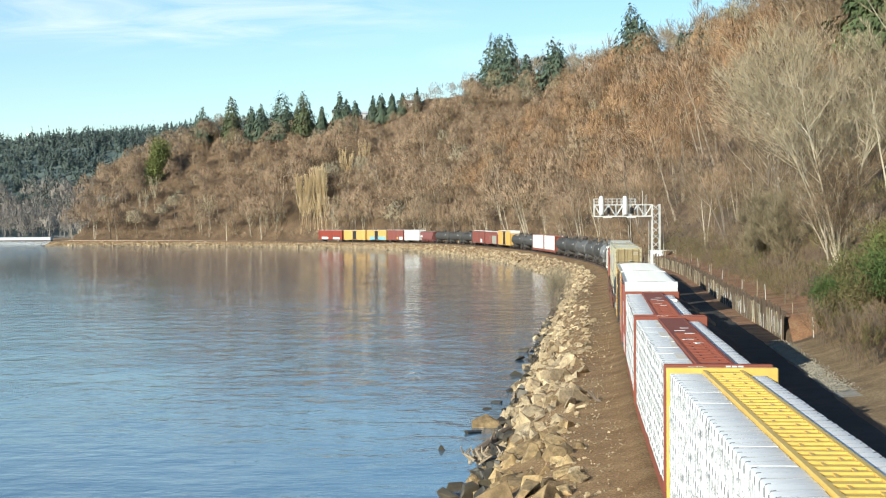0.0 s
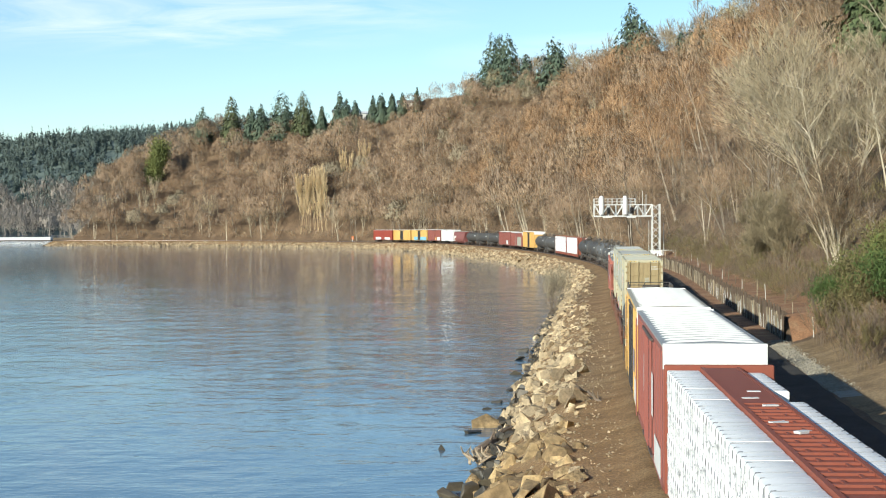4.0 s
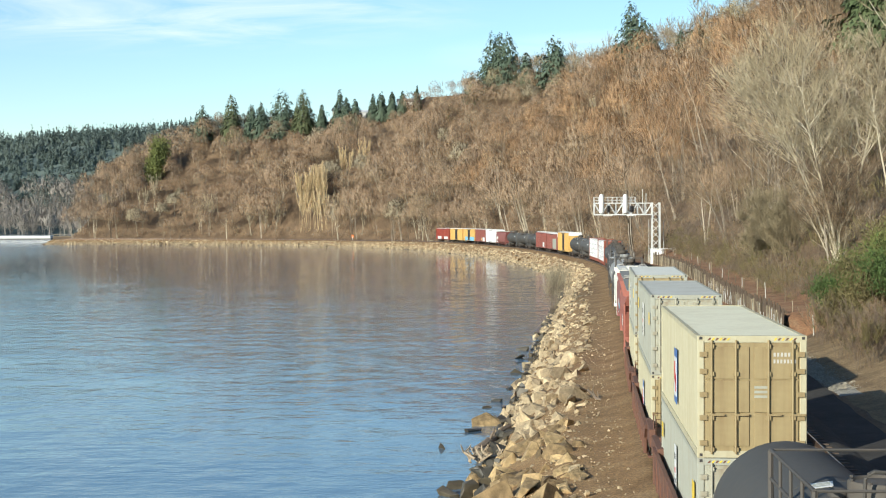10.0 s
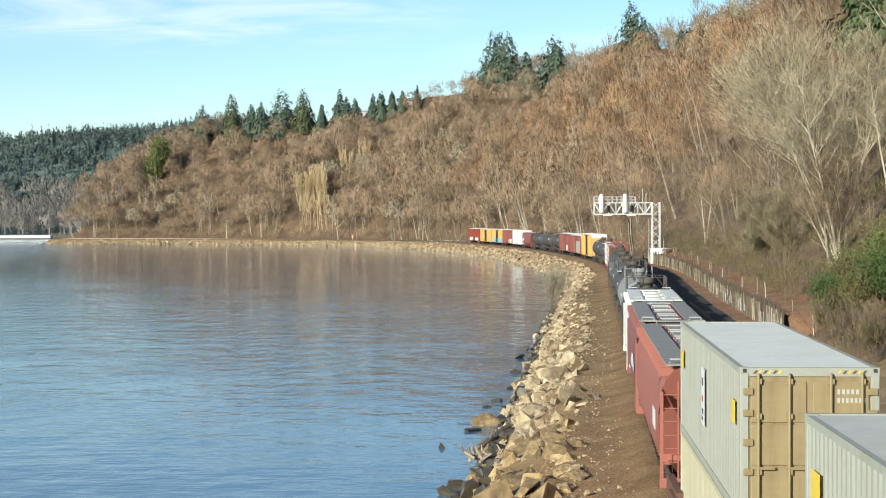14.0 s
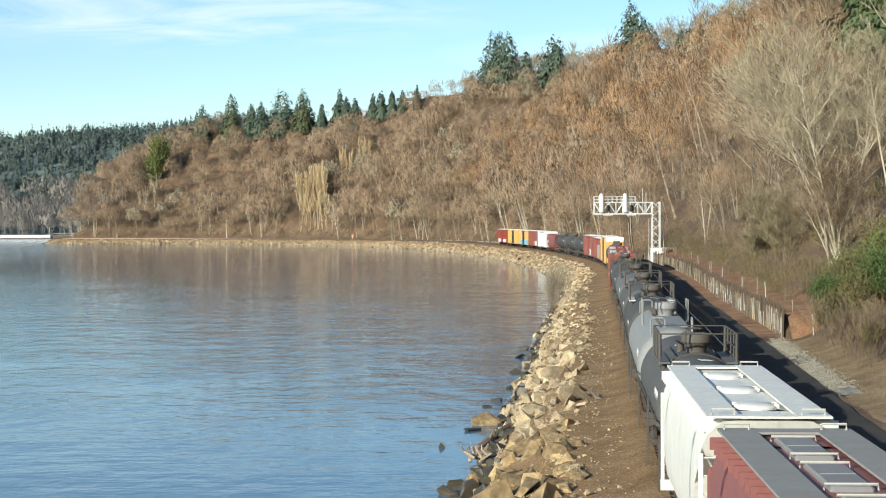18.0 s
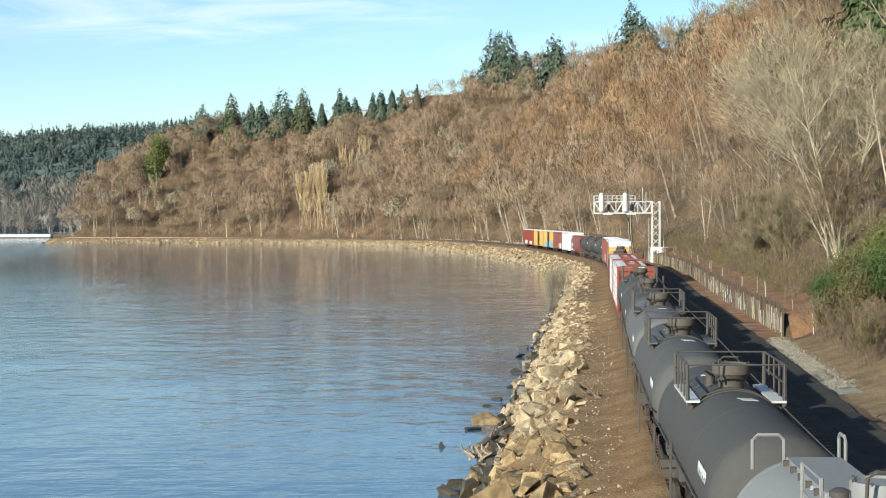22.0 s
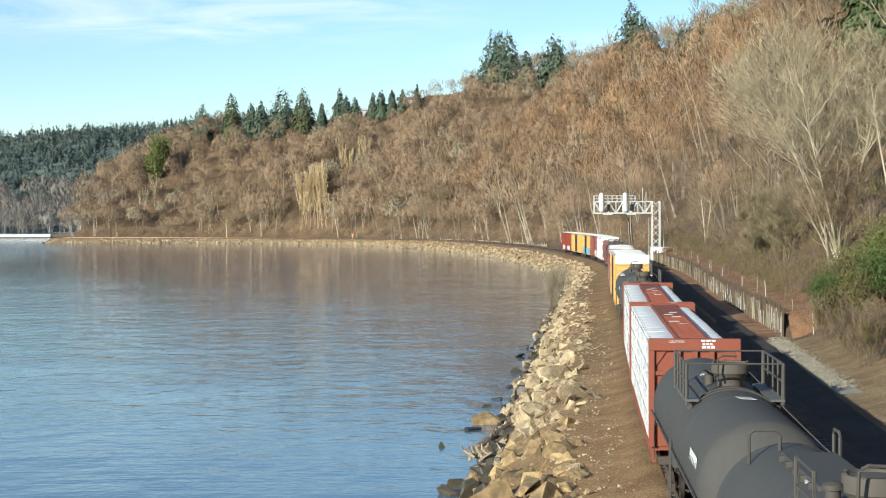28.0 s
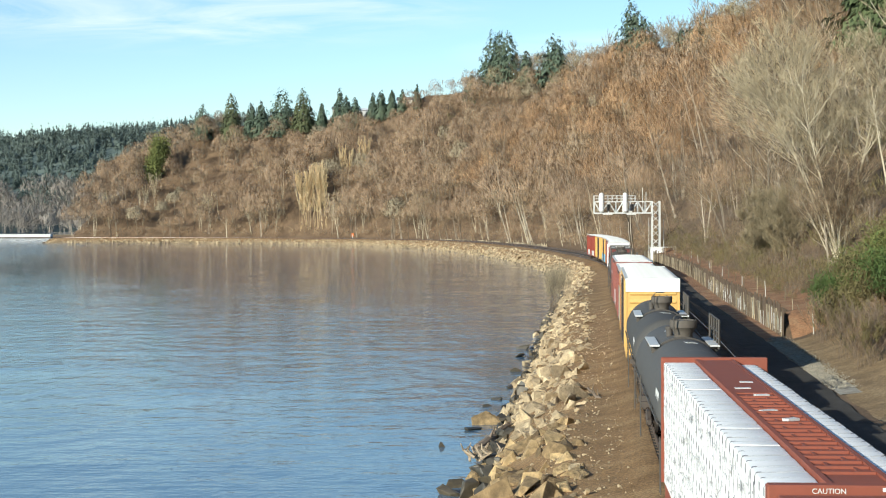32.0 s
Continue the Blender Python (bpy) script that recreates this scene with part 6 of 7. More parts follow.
def fan_tree(s, n, height, reach, stems, bark, twig, label, seed, lean=0.0):
    """A multi-stemmed bare tree whose stems fan out and up from one foot, with arching boughs."""
    rng = np.random.default_rng(seed)
    x, y = at(s, n)
    t = thing("bare_tree", label, "tree", "bare trees beside the track")
    t.location = (x, y, land(s, n))
    wood, fine = [], []

    def bough(p, d, length, r, depth):
        pts = [p]
        k = 5
        for i in range(k):
            d = d + rng.normal(0, 0.10, 3) + np.array([0, 0, 0.05])
            d = d / np.linalg.norm(d)
            pts.append(pts[-1] + d * length / k)
        for i in range(k):
            wood.extend(stick(pts[i], pts[i + 1], r * (1 - 0.17 * i), r * (1 - 0.17 * (i + 1)), 5 if depth == 0 else 3))
        if depth == 2:
            for _ in range(20):
                i = rng.integers(0, k)
                q = pts[i] + (pts[i + 1] - pts[i]) * rng.random()
                g = d * 0.9 + rng.normal(0, 0.42, 3) + np.array([0, 0, 0.25])
                g /= np.linalg.norm(g)
                fine.extend(blade(rng, q, g, rng.uniform(0.5, 1.3), rng.uniform(0.018, 0.034)))
            return
        for j in range(11 if depth == 0 else 8):
            u = rng.uniform(0.22 if depth == 0 else 0.1, 1.0) * k
            i = min(k - 1, int(u))
            q = pts[i] + (pts[i + 1] - pts[i]) * (u - i)
            an = rng.uniform(0, 2 * math.pi)
            side = np.array([math.cos(an), math.sin(an), rng.uniform(-0.05, 0.5)])
            g = d * 0.75 + side * 0.75
            bough(q, g / np.linalg.norm(g), length * (0.46 - 0.04 * u) * rng.uniform(0.7, 1.15), r * 0.42, depth + 1)
    for i in range(stems):
        an = 2 * math.pi * i / stems + rng.uniform(-0.3, 0.3)
        tilt = rng.uniform(0.05, reach)
        d = np.array([math.cos(an) * tilt + lean, math.sin(an) * tilt, 1.0])
        bough(np.array([math.cos(an) * 0.3, math.sin(an) * 0.3, -0.6]), d / np.linalg.norm(d), height * rng.uniform(0.72, 1.0), height * rng.uniform(0.0036, 0.0060), 0)
    tri_object("trunk", [(np.array(wood, np.float32).reshape(-1, 3, 3), bark)], "", "", parent=t)
    tri_object("crown", [(np.array(fine, np.float32).reshape(-1, 3, 3), twig)], "", "", parent=t)
    return t


def leafy(name, s, n, height, width, count, mat, label, seed, category="bush", size=0.5, slim=0.45):
    """An evergreen shrub or ivy-clad crown: a cloud of small leaf clumps with gaps."""
    rng = np.random.default_rng(seed)
    x, y = at(s, n)
    t = thing(name, label, category)
    t.location = (x, y, land(s, n))
    wood, leaf = [], []
    hubs = [np.array([rng.normal(0, width * 0.30), rng.normal(0, width * 0.30), height * rng.uniform(0.15, 0.85)]) for _ in range(9)]
    for h in hubs:
        wood += stick(np.array([h[0] * 0.2, h[1] * 0.2, -0.3]), h, 0.05, 0.02, 4)
    for _ in range(count):
        h = hubs[rng.integers(len(hubs))]
        p = h + rng.normal(0, 1, 3) * np.array([width * 0.17, width * 0.17, height * 0.15])
        if p[2] < 0.05:
            continue
        d = rng.normal(size=3) + np.array([0, 0, 0.8])
        d /= np.linalg.norm(d)
        leaf += blade(rng, p, d, size * rng.uniform(0.6, 1.4), size * slim * rng.uniform(0.6, 1.3))
    tri_object("stem", [(np.array(wood, np.float32).reshape(-1, 3, 3), "bark_dark")], "", "", parent=t)
    tri_object("foliage", [(np.array(leaf, np.float32).reshape(-1, 3, 3), mat)], "", "", parent=t)
    return t
# firs and other trees that stand out on the bluff
CEDAR = "olive green cone-shaped cedar on the bluff's edge"
for s, h, w, full, ragged in ((812, 18.5, 5.2, 0.7, 0.3), (789, 19.5, 4.0, 0.8, 0.35), (785, 19, 3.9, 0.85, 0.4), (776, 25.5, 6.2, 0.5, 0.35), (759, 13.5, 2.2, 0.8, 0.3), (751, 21, 3.6, 0.8, 0.45),
                              (748, 16.5, 3.2, 0.8, 0.4), (744, 15, 3.2, 0.75, 0.35), (736, 15.5, 2.6, 0.8, 0.3), (732, 14.5, 2.8, 0.6, 0.4), (727, 13.6, 2.2, 0.8, 0.3), (722, 11.5, 1.8, 0.7, 0.3),
                              (715, 11, 1.8, 0.7, 0.3), (687, 13, 4.2, 0.9, 0.2), (675, 27.5, 6.4, 0.55, 0.4), (671, 26, 5.6, 0.6, 0.45), (666, 24.5, 6.0, 0.65, 0.35), (655, 15, 3.6, 0.7, 0.3),
                              (638, 22.5, 5.8, 0.5, 0.6), (634, 20.5, 4.8, 0.55, 0.55), (578, 27, 6.0, 0.7, 0.65), (573, 22, 5.4, 0.55, 0.4), (566, 18, 5.0, 0.5, 0.3), (533, 13.5, 2.6, 0.8, 0.2), (519, 15, 3.6, 0.45, 0.5)):
    fir(s, 73, h, w * (1.55 if s < 600 else 1.4 if s < 700 else 1.5), full=full, ragged=ragged)
for s, h, w in ((798, 25, 5.0), (767, 22.3, 5.2)):
    fir(s, 73, h, w * 1.4, CEDAR, 0.02, "needles_cedar", 0.62, 0.12)
fir(165, 26.5, 32, 7.0, "large green fir high on the bluff", 0.38, "needles_near", 0.6, 0.5, 9000, 0.8)
for i, (s, n, h) in enumerate(((732, 17, 22), (730, 18, 25), (727.5, 17, 24), (725, 18, 24.5), (722, 17, 27), (720, 17.5, 28.5), (718, 18, 27.5), (721, 34, 18), (713, 39, 18))):
    tall_bare_tree(s, n, h, 2.9, 3, 3000, "twig_straw", "twig_straw", "straw-coloured upright bare poplar", 400 + i, 3.0, 0.0, 34, 0.12, 0.35)
spreading_tree(137, 18.3, ((0.02, -0.05, 19.5, 0.17), (-0.11, 0.02, 19.5, 0.13), (-0.24, 0.05, 18.5, 0.11), (-0.38, 0.0, 18.0, 0.10), (-0.30, -0.15, 17.5, 0.10), (0.10, 0.1, 17.0, 0.11)),
               "bark_pale", "twig_cream", "large pale bare tree that spreads over the bank", 507)
fan_tree(137.5, 17.7, 9.5, 0.42, 11, "bark_pale", "twig_dark", "clump of slender pale stems at a big tree's foot", 508, -0.08)
fan_tree(133, 21.5, 18, 0.16, 3, "bark_pale", "twig_olive", "pale bare tree with tall upright stems", 502, 0.0)
fan_tree(163, 16.5, 9, 0.5, 8, "twig_olive", "twig_olive", "olive thicket of thin stems on the bank", 509, -0.1)
fan_tree(172, 15.5, 7, 0.5, 8, "twig_olive", "twig_olive", "olive thicket of thin stems on the bank", 510, -0.1)
fan_tree(183, 22, 16, 0.40, 5, "bark_pale", "twig_olive", "pale bare tree low on the bank", 504, -0.12)
for i in range(26):
    rng = random.Random(900 + i)
    s = rng.uniform(540, 640) if i % 2 else rng.uniform(430, 540)
    tall_bare_tree(s, rng.uniform(68, 82), rng.uniform(9, 14), 3.2, 2, 420, "bark", "twig_grey", "grey bare tree on the bluff's crest", 700 + i, 1.2, 0.0, 20, 0.09)
tall_bare_tree(536, 80, 20, 4.5, 1, 900, "bark", "twig_grey", "tall grey bare tree on the skyline", 760, 0.9, 0.0, 36, 0.08)
for i, (s, n, h) in enumerate(((836, 20, 13), (818, 20, 16), (840, 44, 14), (818, 32, 14), (790, 60, 13), (795, 58, 11), (788, 18, 13), (782, 18, 14), (760, 16, 13), (752, 16, 12), (746, 16, 14), (712, 16, 14),
                               (692, 16, 15), (650, 17, 15), (640, 16, 14), (610, 30, 14), (560, 44, 14), (548, 48, 13), (585, 18, 13), (540, 17, 12), (505, 17, 13), (480, 40, 14), (600, 58, 13), (770, 40, 12))):
    tall_bare_tree(s, n, h, 4.2, 4, 620, "bark_pale", "twig_cream", "pale grey vase-shaped bare tree on the bluff", 820 + i, 1.7, 0.0, 28, 0.11, 0.75)
leafy("evergreen_tree", 823, 48, 21, 9.5, 5200, "leaf_ivy", "olive green ivy-clad tree on the bluff", 31, "tree", 1.3)
leafy("evergreen_tree", 692, 66, 9, 3.0, 900, "leaf_green", "small green evergreen among the bare trees", 32, "tree", 0.8)
for i, (s, n, h, w, m) in enumerate(((118, 14.9, 3.2, 3.2, "leaf_green"), (116, 15.5, 3.0, 3.4, "leaf_green"), (113, 16.2, 3.4, 3.8, "leaf_ivy"), (110, 15.8, 3.2, 3.8, "leaf_olive"),
                                     (106.5, 16.0, 3.6, 4.2, "leaf_olive"), (108, 17.2, 3.8, 4.4, "leaf_ivy"), (103, 16.8, 3.8, 4.4, "leaf_green"), (113, 18.6, 3.4, 4.0, "leaf_olive"))):
    leafy("broom_bush", s, n, h, w, 7000, m, "dense green broom bush on the bank" if m == "leaf_green" else "olive and brown broom bush on the bank", 40 + i, "bush", 0.34, 0.22)
rb = np.random.default_rng(77)
for i in range(40):
    s, n = rb.uniform(92, 116), rb.uniform(12.3, 15.0)
    w, l = bare_tree(800 + i, rb.uniform(1.5, 2.6), 1.3, 12, 480, 5, 0.026, 0.9, 0.55)
    t = thing("brush_clump", "dry brown brush clump on the bank", "shrub", "dry brush on the bank")
    x, y = at(s, n)
    t.location = (x, y, land(s, n))
    tri_object("stem", [(w, "bark_dark")], "", "", parent=t)
    tri_object("twig_crown", [(l, ("bark_dark", "twig_dark", "twig_red", "leaf_olive")[i % 4])], "", "", parent=t)


def far_hill():
    xs, ys = np.arange(-1300, 420, 40.0), np.concatenate([np.arange(1290, 1800, 30.0), np.arange(1800, 3001, 150.0)])

    def hz(x, y):
        u = min(1.0, max(0.0, (y - 1330) / 420))
        top = float(np.interp(x, [-1300, -800, -480, -420, -330, -230, -100, 400], [60, 80, 90, 98, 103, 112, 116, 118]))
        return -4 + (top + 4) * (u * u * (3 - 2 * u)) + 4 * u * fbm(x, y, 0.006)
    v = [(x, y, hz(x, y)) for y in ys for x in xs]
    k = len(xs)
    f = [(j * k + i, j * k + i + 1, (j + 1) * k + i + 1, (j + 1) * k + i) for j in range(len(ys) - 1) for i in range(k - 1)]
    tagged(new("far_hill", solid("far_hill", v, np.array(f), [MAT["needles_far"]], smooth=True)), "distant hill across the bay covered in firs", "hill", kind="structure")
    rng = np.random.default_rng(8)
    cone = [conifer_tris(60 + i, 20, 4.6, 84, 0.0, 1.0, 0.12, 3.6) for i in range(6)]
    bare = [bare_tree(620 + i, 26, 7.5, 8, 150, 2, 0.42, 0.6, 3.4, 3, 0.75) for i in range(4)]
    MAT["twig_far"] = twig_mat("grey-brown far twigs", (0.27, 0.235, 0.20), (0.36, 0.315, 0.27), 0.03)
    groups, low = [], []
    for _ in range(2600):
        x, y = rng.uniform(-560, -150), 1395 + 420 * rng.random()
        z, size = hz(x, y) - 1, rng.uniform(0.5, 0.95) + 0.25 * (rng.random() < 0.06)
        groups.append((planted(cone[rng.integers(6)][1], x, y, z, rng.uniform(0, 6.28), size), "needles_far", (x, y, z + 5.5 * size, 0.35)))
    for _ in range(430):
        x, y = rng.uniform(-480, -230), 1322 + 170 * rng.random() ** 1.4
        t, tr, sz = bare[rng.integers(4)], rng.uniform(0, 6.28), rng.uniform(0.7, 1.2)
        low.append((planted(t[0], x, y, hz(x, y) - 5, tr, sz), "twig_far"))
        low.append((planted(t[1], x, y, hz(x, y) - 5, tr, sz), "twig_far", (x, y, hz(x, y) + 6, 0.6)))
    tri_object("far_firs", groups, "dark blue-green fir forest on the distant hill, haze in its colour", "forest", "stuff")
    tri_object("far_bare_woods", low, "grey leafless trees along the distant shore", "woods", "stuff")


far_hill()

for i, (s, n) in enumerate(((178, -7.9), (186, -7.6), (196, -8.0), (206, -7.8), (216, -7.6), (190, -8.4))):
    tall_bare_tree(s, n, 3.6 + 0.5 * (i % 3), 1.2, 4, 320, "bark_dark", "twig_grey", "thin dry brush at the water's edge", 840 + i, 1.6, 0.0, 16, 0.03)
# ---- shore: riprap, logs ----
def hull_rock(seed, mat, worn=True):
    rng = random.Random(seed)
    bm = bmesh.new()
    for _ in range(10):
        p = Vector((rng.gauss(0, 1), rng.gauss(0, 1), rng.gauss(0, 1))).normalized()
        bm.verts.new((p.x * rng.uniform(0.8, 1.1), p.y * rng.uniform(0.6, 0.95), p.z * rng.uniform(0.5, 0.75)))
    bmesh.ops.convex_hull(bm, input=bm.verts)
    for v in [v for v in bm.verts if not v.link_faces]:
        bm.verts.remove(v)
    if worn:
        bmesh.ops.bevel(bm, geom=bm.edges[:], offset=0.018, segments=1, affect='EDGES', profile=0.6)
    me = bpy.data.meshes.new("rock")
    bm.to_mesh(me)
    bm.free()
    me.materials.append(MAT[mat])
    return me


def riprap():
    rng = random.Random(12)
    shapes = [hull_rock(30 + i, "rock") for i in range(9)]
    wet = [hull_rock(30 + i, "rock_wet") for i in range(5)]
    top = thing("riprap_revetment", "tan quarry-rock riprap along the shore", "rocks", kind="structure")
    far_v, far_f, far_m = [], [], []
    plain = []
    for i in range(9):
        me2 = hull_rock(30 + i, "rock", False)
        bm = bmesh.new()
        bm.from_mesh(me2)
        bmesh.ops.triangulate(bm, faces=bm.faces[:])
        plain.append((np.array([v.co[:] for v in bm.verts]), np.array([[v.index for v in f.verts] for f in bm.faces])))
        bm.free()
        bpy.data.meshes.remove(me2)
    count, near = 0, 0
    s = 42.0
    while s < 856:
        big = 1.3 if s < 74 else 1.15 if s < 130 else 1.1 if s < 240 else 0.8
        row = float(np.interp(s, [60, 67, 73, 79, 91, 124, 145, 164, 225, 300], [-8.4, -8.5, -8.5, -8.2, -8.6, -8.6, -8.8, -8.5, -8.6, -9.6]))
        start = row
        while row < -3.9 + 0.35 * math.sin(s * 0.23):
            u = max(0.0, (row + 9.3) / 5.6)
            size = big * (0.24 + 0.72 * rng.random() ** 1.7) * (1.12 - (0.45 if s < 120 else 0.68 if s < 240 else 0.3) * u) * (1.0 if rng.random() < 0.88 else 1.4)
            ss, nn = s + rng.uniform(-0.7, 0.7), row + rng.uniform(-0.4, 0.4)
            x, y = at(ss, nn)
            z = max(land(ss, nn), WATER - 0.3) + size * rng.uniform(-0.12, 0.25)
            keep = rng.random() < (0.97 if u < (0.86 if s < 120 else 0.66 if s < 240 else 1.2) else 0.5)
            if keep:
                if nn < start + 1.2:
                    size *= 0.62
                m = Matrix.Translation((x, y, z)) @ Euler((rng.uniform(-1.0, 1.0), rng.uniform(-1.0, 1.0), rng.uniform(0, 6.28))).to_matrix().to_4x4() @ Matrix.Scale(size, 4)
                if ss < 104 and near < 300:
                    near += 1
                    low = nn < start + 1.2
                    part("rock", (rng.choice(wet) if low and rng.random() < 0.85 else rng.choice(shapes)), top, "", m)
                else:
                    v, f = plain[rng.randrange(len(plain))]
                    far_f.append(f + count)
                    far_m += [1 if nn < start + 0.7 and rng.random() < (0.7 if s < 240 else 0.3) else 0] * len(f)
                    a = np.array(m)
                    far_v.append(v @ a[:3, :3].T + a[:3, 3])
                    count += len(v)
            row += size * (0.74 if s < 240 else 0.56) + 0.06
        s += 0.80 * big if s < 200 else 1.1
    # smaller stones that fill the gaps and lie strewn up the bank
    for i in range(2600):
        ss = 50 + 110 * rng.random() ** 1.3
        nn = rng.uniform(-8.8, -3.6) if i % 5 < 1 else -5.6 + 3.6 * rng.random() ** 1.5
        size = (0.10 + 0.26 * rng.random() ** 2.2) if i % 5 < 1 else 0.02 + 0.09 * rng.random() ** 2.5
        x, y = at(ss, nn)
        high = float(rail_z(ss)) + float(np.interp(nn, [-7.6, -6.2, -5.2, -4.4, -3.4, -2.6, -1.9], [-2.45, -1.66, -1.06, -0.72, -0.60, -0.48, -0.32]))
        m = Matrix.Translation((x, y, (land(ss, nn) + 0.1 if i % 5 < 1 else max(land(ss, nn), high)) + size * rng.uniform(-0.1, 0.35))) @ Euler((rng.uniform(-1.0, 1.0), rng.uniform(-1.0, 1.0), rng.uniform(0, 6.28))).to_matrix().to_4x4() @ Matrix.Scale(size, 4)
        v, f = plain[rng.randrange(len(plain))]
        far_f.append(f + count)
        far_m += [1 if nn < -8.2 else 0] * len(f)
        a = np.array(m)
        far_v.append(v @ a[:3, :3].T + a[:3, 3])
        count += len(v)
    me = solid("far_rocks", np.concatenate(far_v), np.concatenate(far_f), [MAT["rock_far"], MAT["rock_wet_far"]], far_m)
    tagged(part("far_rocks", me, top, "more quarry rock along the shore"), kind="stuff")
    return shapes, wet


ROCKS, WET = riprap()


def lone_rock(s, n, size, mat_list, i, turn, lift=0.0):
    x, y = at(s, n)
    ob = new("boulder", mat_list[i])
    ob.matrix_basis = pose(x, y, WATER + lift, 8, -6, turn) @ Matrix.Diagonal((size[0], size[1], size[2], 1))
    tagged(ob, "tan boulder standing in the shallow water" if mat_list is ROCKS else "dark wet boulder at the water's edge", "rock", "boulders in the water")


lone_rock(89.5, -9.6, (1.2, 0.8, 1.0), ROCKS, 2, 20, 0.12)
lone_rock(87, -10.2, (0.9, 0.5, 0.35), WET, 1, 40)
for s, n, z in ((68.6, -9.3, (0.8, 0.6, 0.6)), (66.8, -9.6, (0.9, 0.7, 0.7)), (66.4, -8.4, (0.9, 0.7, 0.8)), (80.5, -11.2, (0.35, 0.3, 0.4)),
                (101.5, -9.6, (0.6, 0.4, 0.35)), (98, -10.1, (0.5, 0.3, 0.2)), (109, -9.3, (0.9, 0.5, 0.4)), (120, -9.4, (0.8, 0.6, 0.5)), (133, -9.7, (0.9, 0.6, 0.6)), (141, -9.6, (0.9, 0.6, 0.7))):
    lone_rock(s, n, z, WET, int(s) % 5, s * 37)


def drift_log(s, n, length, r, z, turn, tilt, label, mat="bark_dark"):
    x, y = at(s, n)
    t = thing("driftwood_log", label, "log", "driftwood")
    rng = random.Random(int(s * 10))
    path = [(0, -length / 2 + length * i / 6, rng.uniform(-0.05, 0.05)) for i in range(7)]
    part("log", Shape().tube(path, [r * (1.1 - 0.07 * i) for i in range(7)], 9).mesh("log", mat, True), t)
    for i in range(3):
        y0 = rng.uniform(-length * 0.3, length * 0.3)
        part("branch_stub", Shape().tube([(0, y0, 0), (rng.uniform(-0.4, 0.4), y0 + 0.2, r + 0.3)], [r * 0.4, r * 0.15], 6).mesh("branch_stub", mat, True), t)
    t.matrix_basis = pose(x, y, z, tilt, 0, turn)


drift_log(81, -8.5, 3.8, 0.26, -2.75, -28, 12, "dark wet log lying against the rocks")
drift_log(80.5, -3.2, 1.4, 0.09, -0.40, 30, 22, "dark stump on the bank")
tangle = thing("driftwood_tangle", "pale root tangle washed up at the waterline", "driftwood", "driftwood")
rt = random.Random(3)
for i in range(26):
    a, b = rt.uniform(0, 6.28), rt.uniform(0.1, 1.0)
    ln = rt.uniform(0.5, 1.3)
    p = Vector((rt.uniform(-0.9, 0.9), rt.uniform(-0.5, 0.5), rt.uniform(0, 0.3)))
    q = p + Vector((math.cos(a) * math.cos(b), math.sin(a) * math.cos(b), math.sin(b))) * ln * 0.5
    q2 = q + Vector((rt.uniform(-0.3, 0.3), rt.uniform(-0.3, 0.3), rt.uniform(0, 0.4))) * ln
    part("root", Shape().tube([p, q, q2], [0.07, 0.05, 0.02], 6).mesh("root", "driftwood", True), tangle)
xt, yt = at(73.6, -8.3)
tangle.location = (xt, yt, WATER + 0.35)


def gravel_spill():
    rng = np.random.default_rng(21)
    base = []
    for i in range(4):
        me = hull_rock(80 + i, "rock", False)
        bm = bmesh.new()
        bm.from_mesh(me)
        bmesh.ops.triangulate(bm, faces=bm.faces[:])
        base.append((np.array([v.co[:] for v in bm.verts]), np.array([[v.index for v in f.verts] for f in bm.faces])))
        bm.free()
        bpy.data.meshes.remove(me)
    vs, fs, k = [], [], 0
    for _ in range(4200):
        s = rng.uniform(86, 121)
        n = 10.2 + rng.normal(0, 0.5)
        x, y = at(s, n)
        v, f = base[rng.integers(4)]
        vs.append(v * rng.uniform(0.025, 0.065) + np.array([x, y, land(s, n) + 0.03 + 0.15 * math.exp(-((n - 10.4) / 0.9) ** 2)]))
        fs.append(f + k)
        k += len(v)
    m = varied("pale grey gravel stones", (0.27, 0.25, 0.205), (0.40, 0.37, 0.31), scale=6, per_object=False)
    tagged(new("gravel", solid("gravel", np.concatenate(vs), np.concatenate(fs), [m])), "pale grey gravel spilled beside the tracks", "gravel", kind="stuff")


gravel_spill()


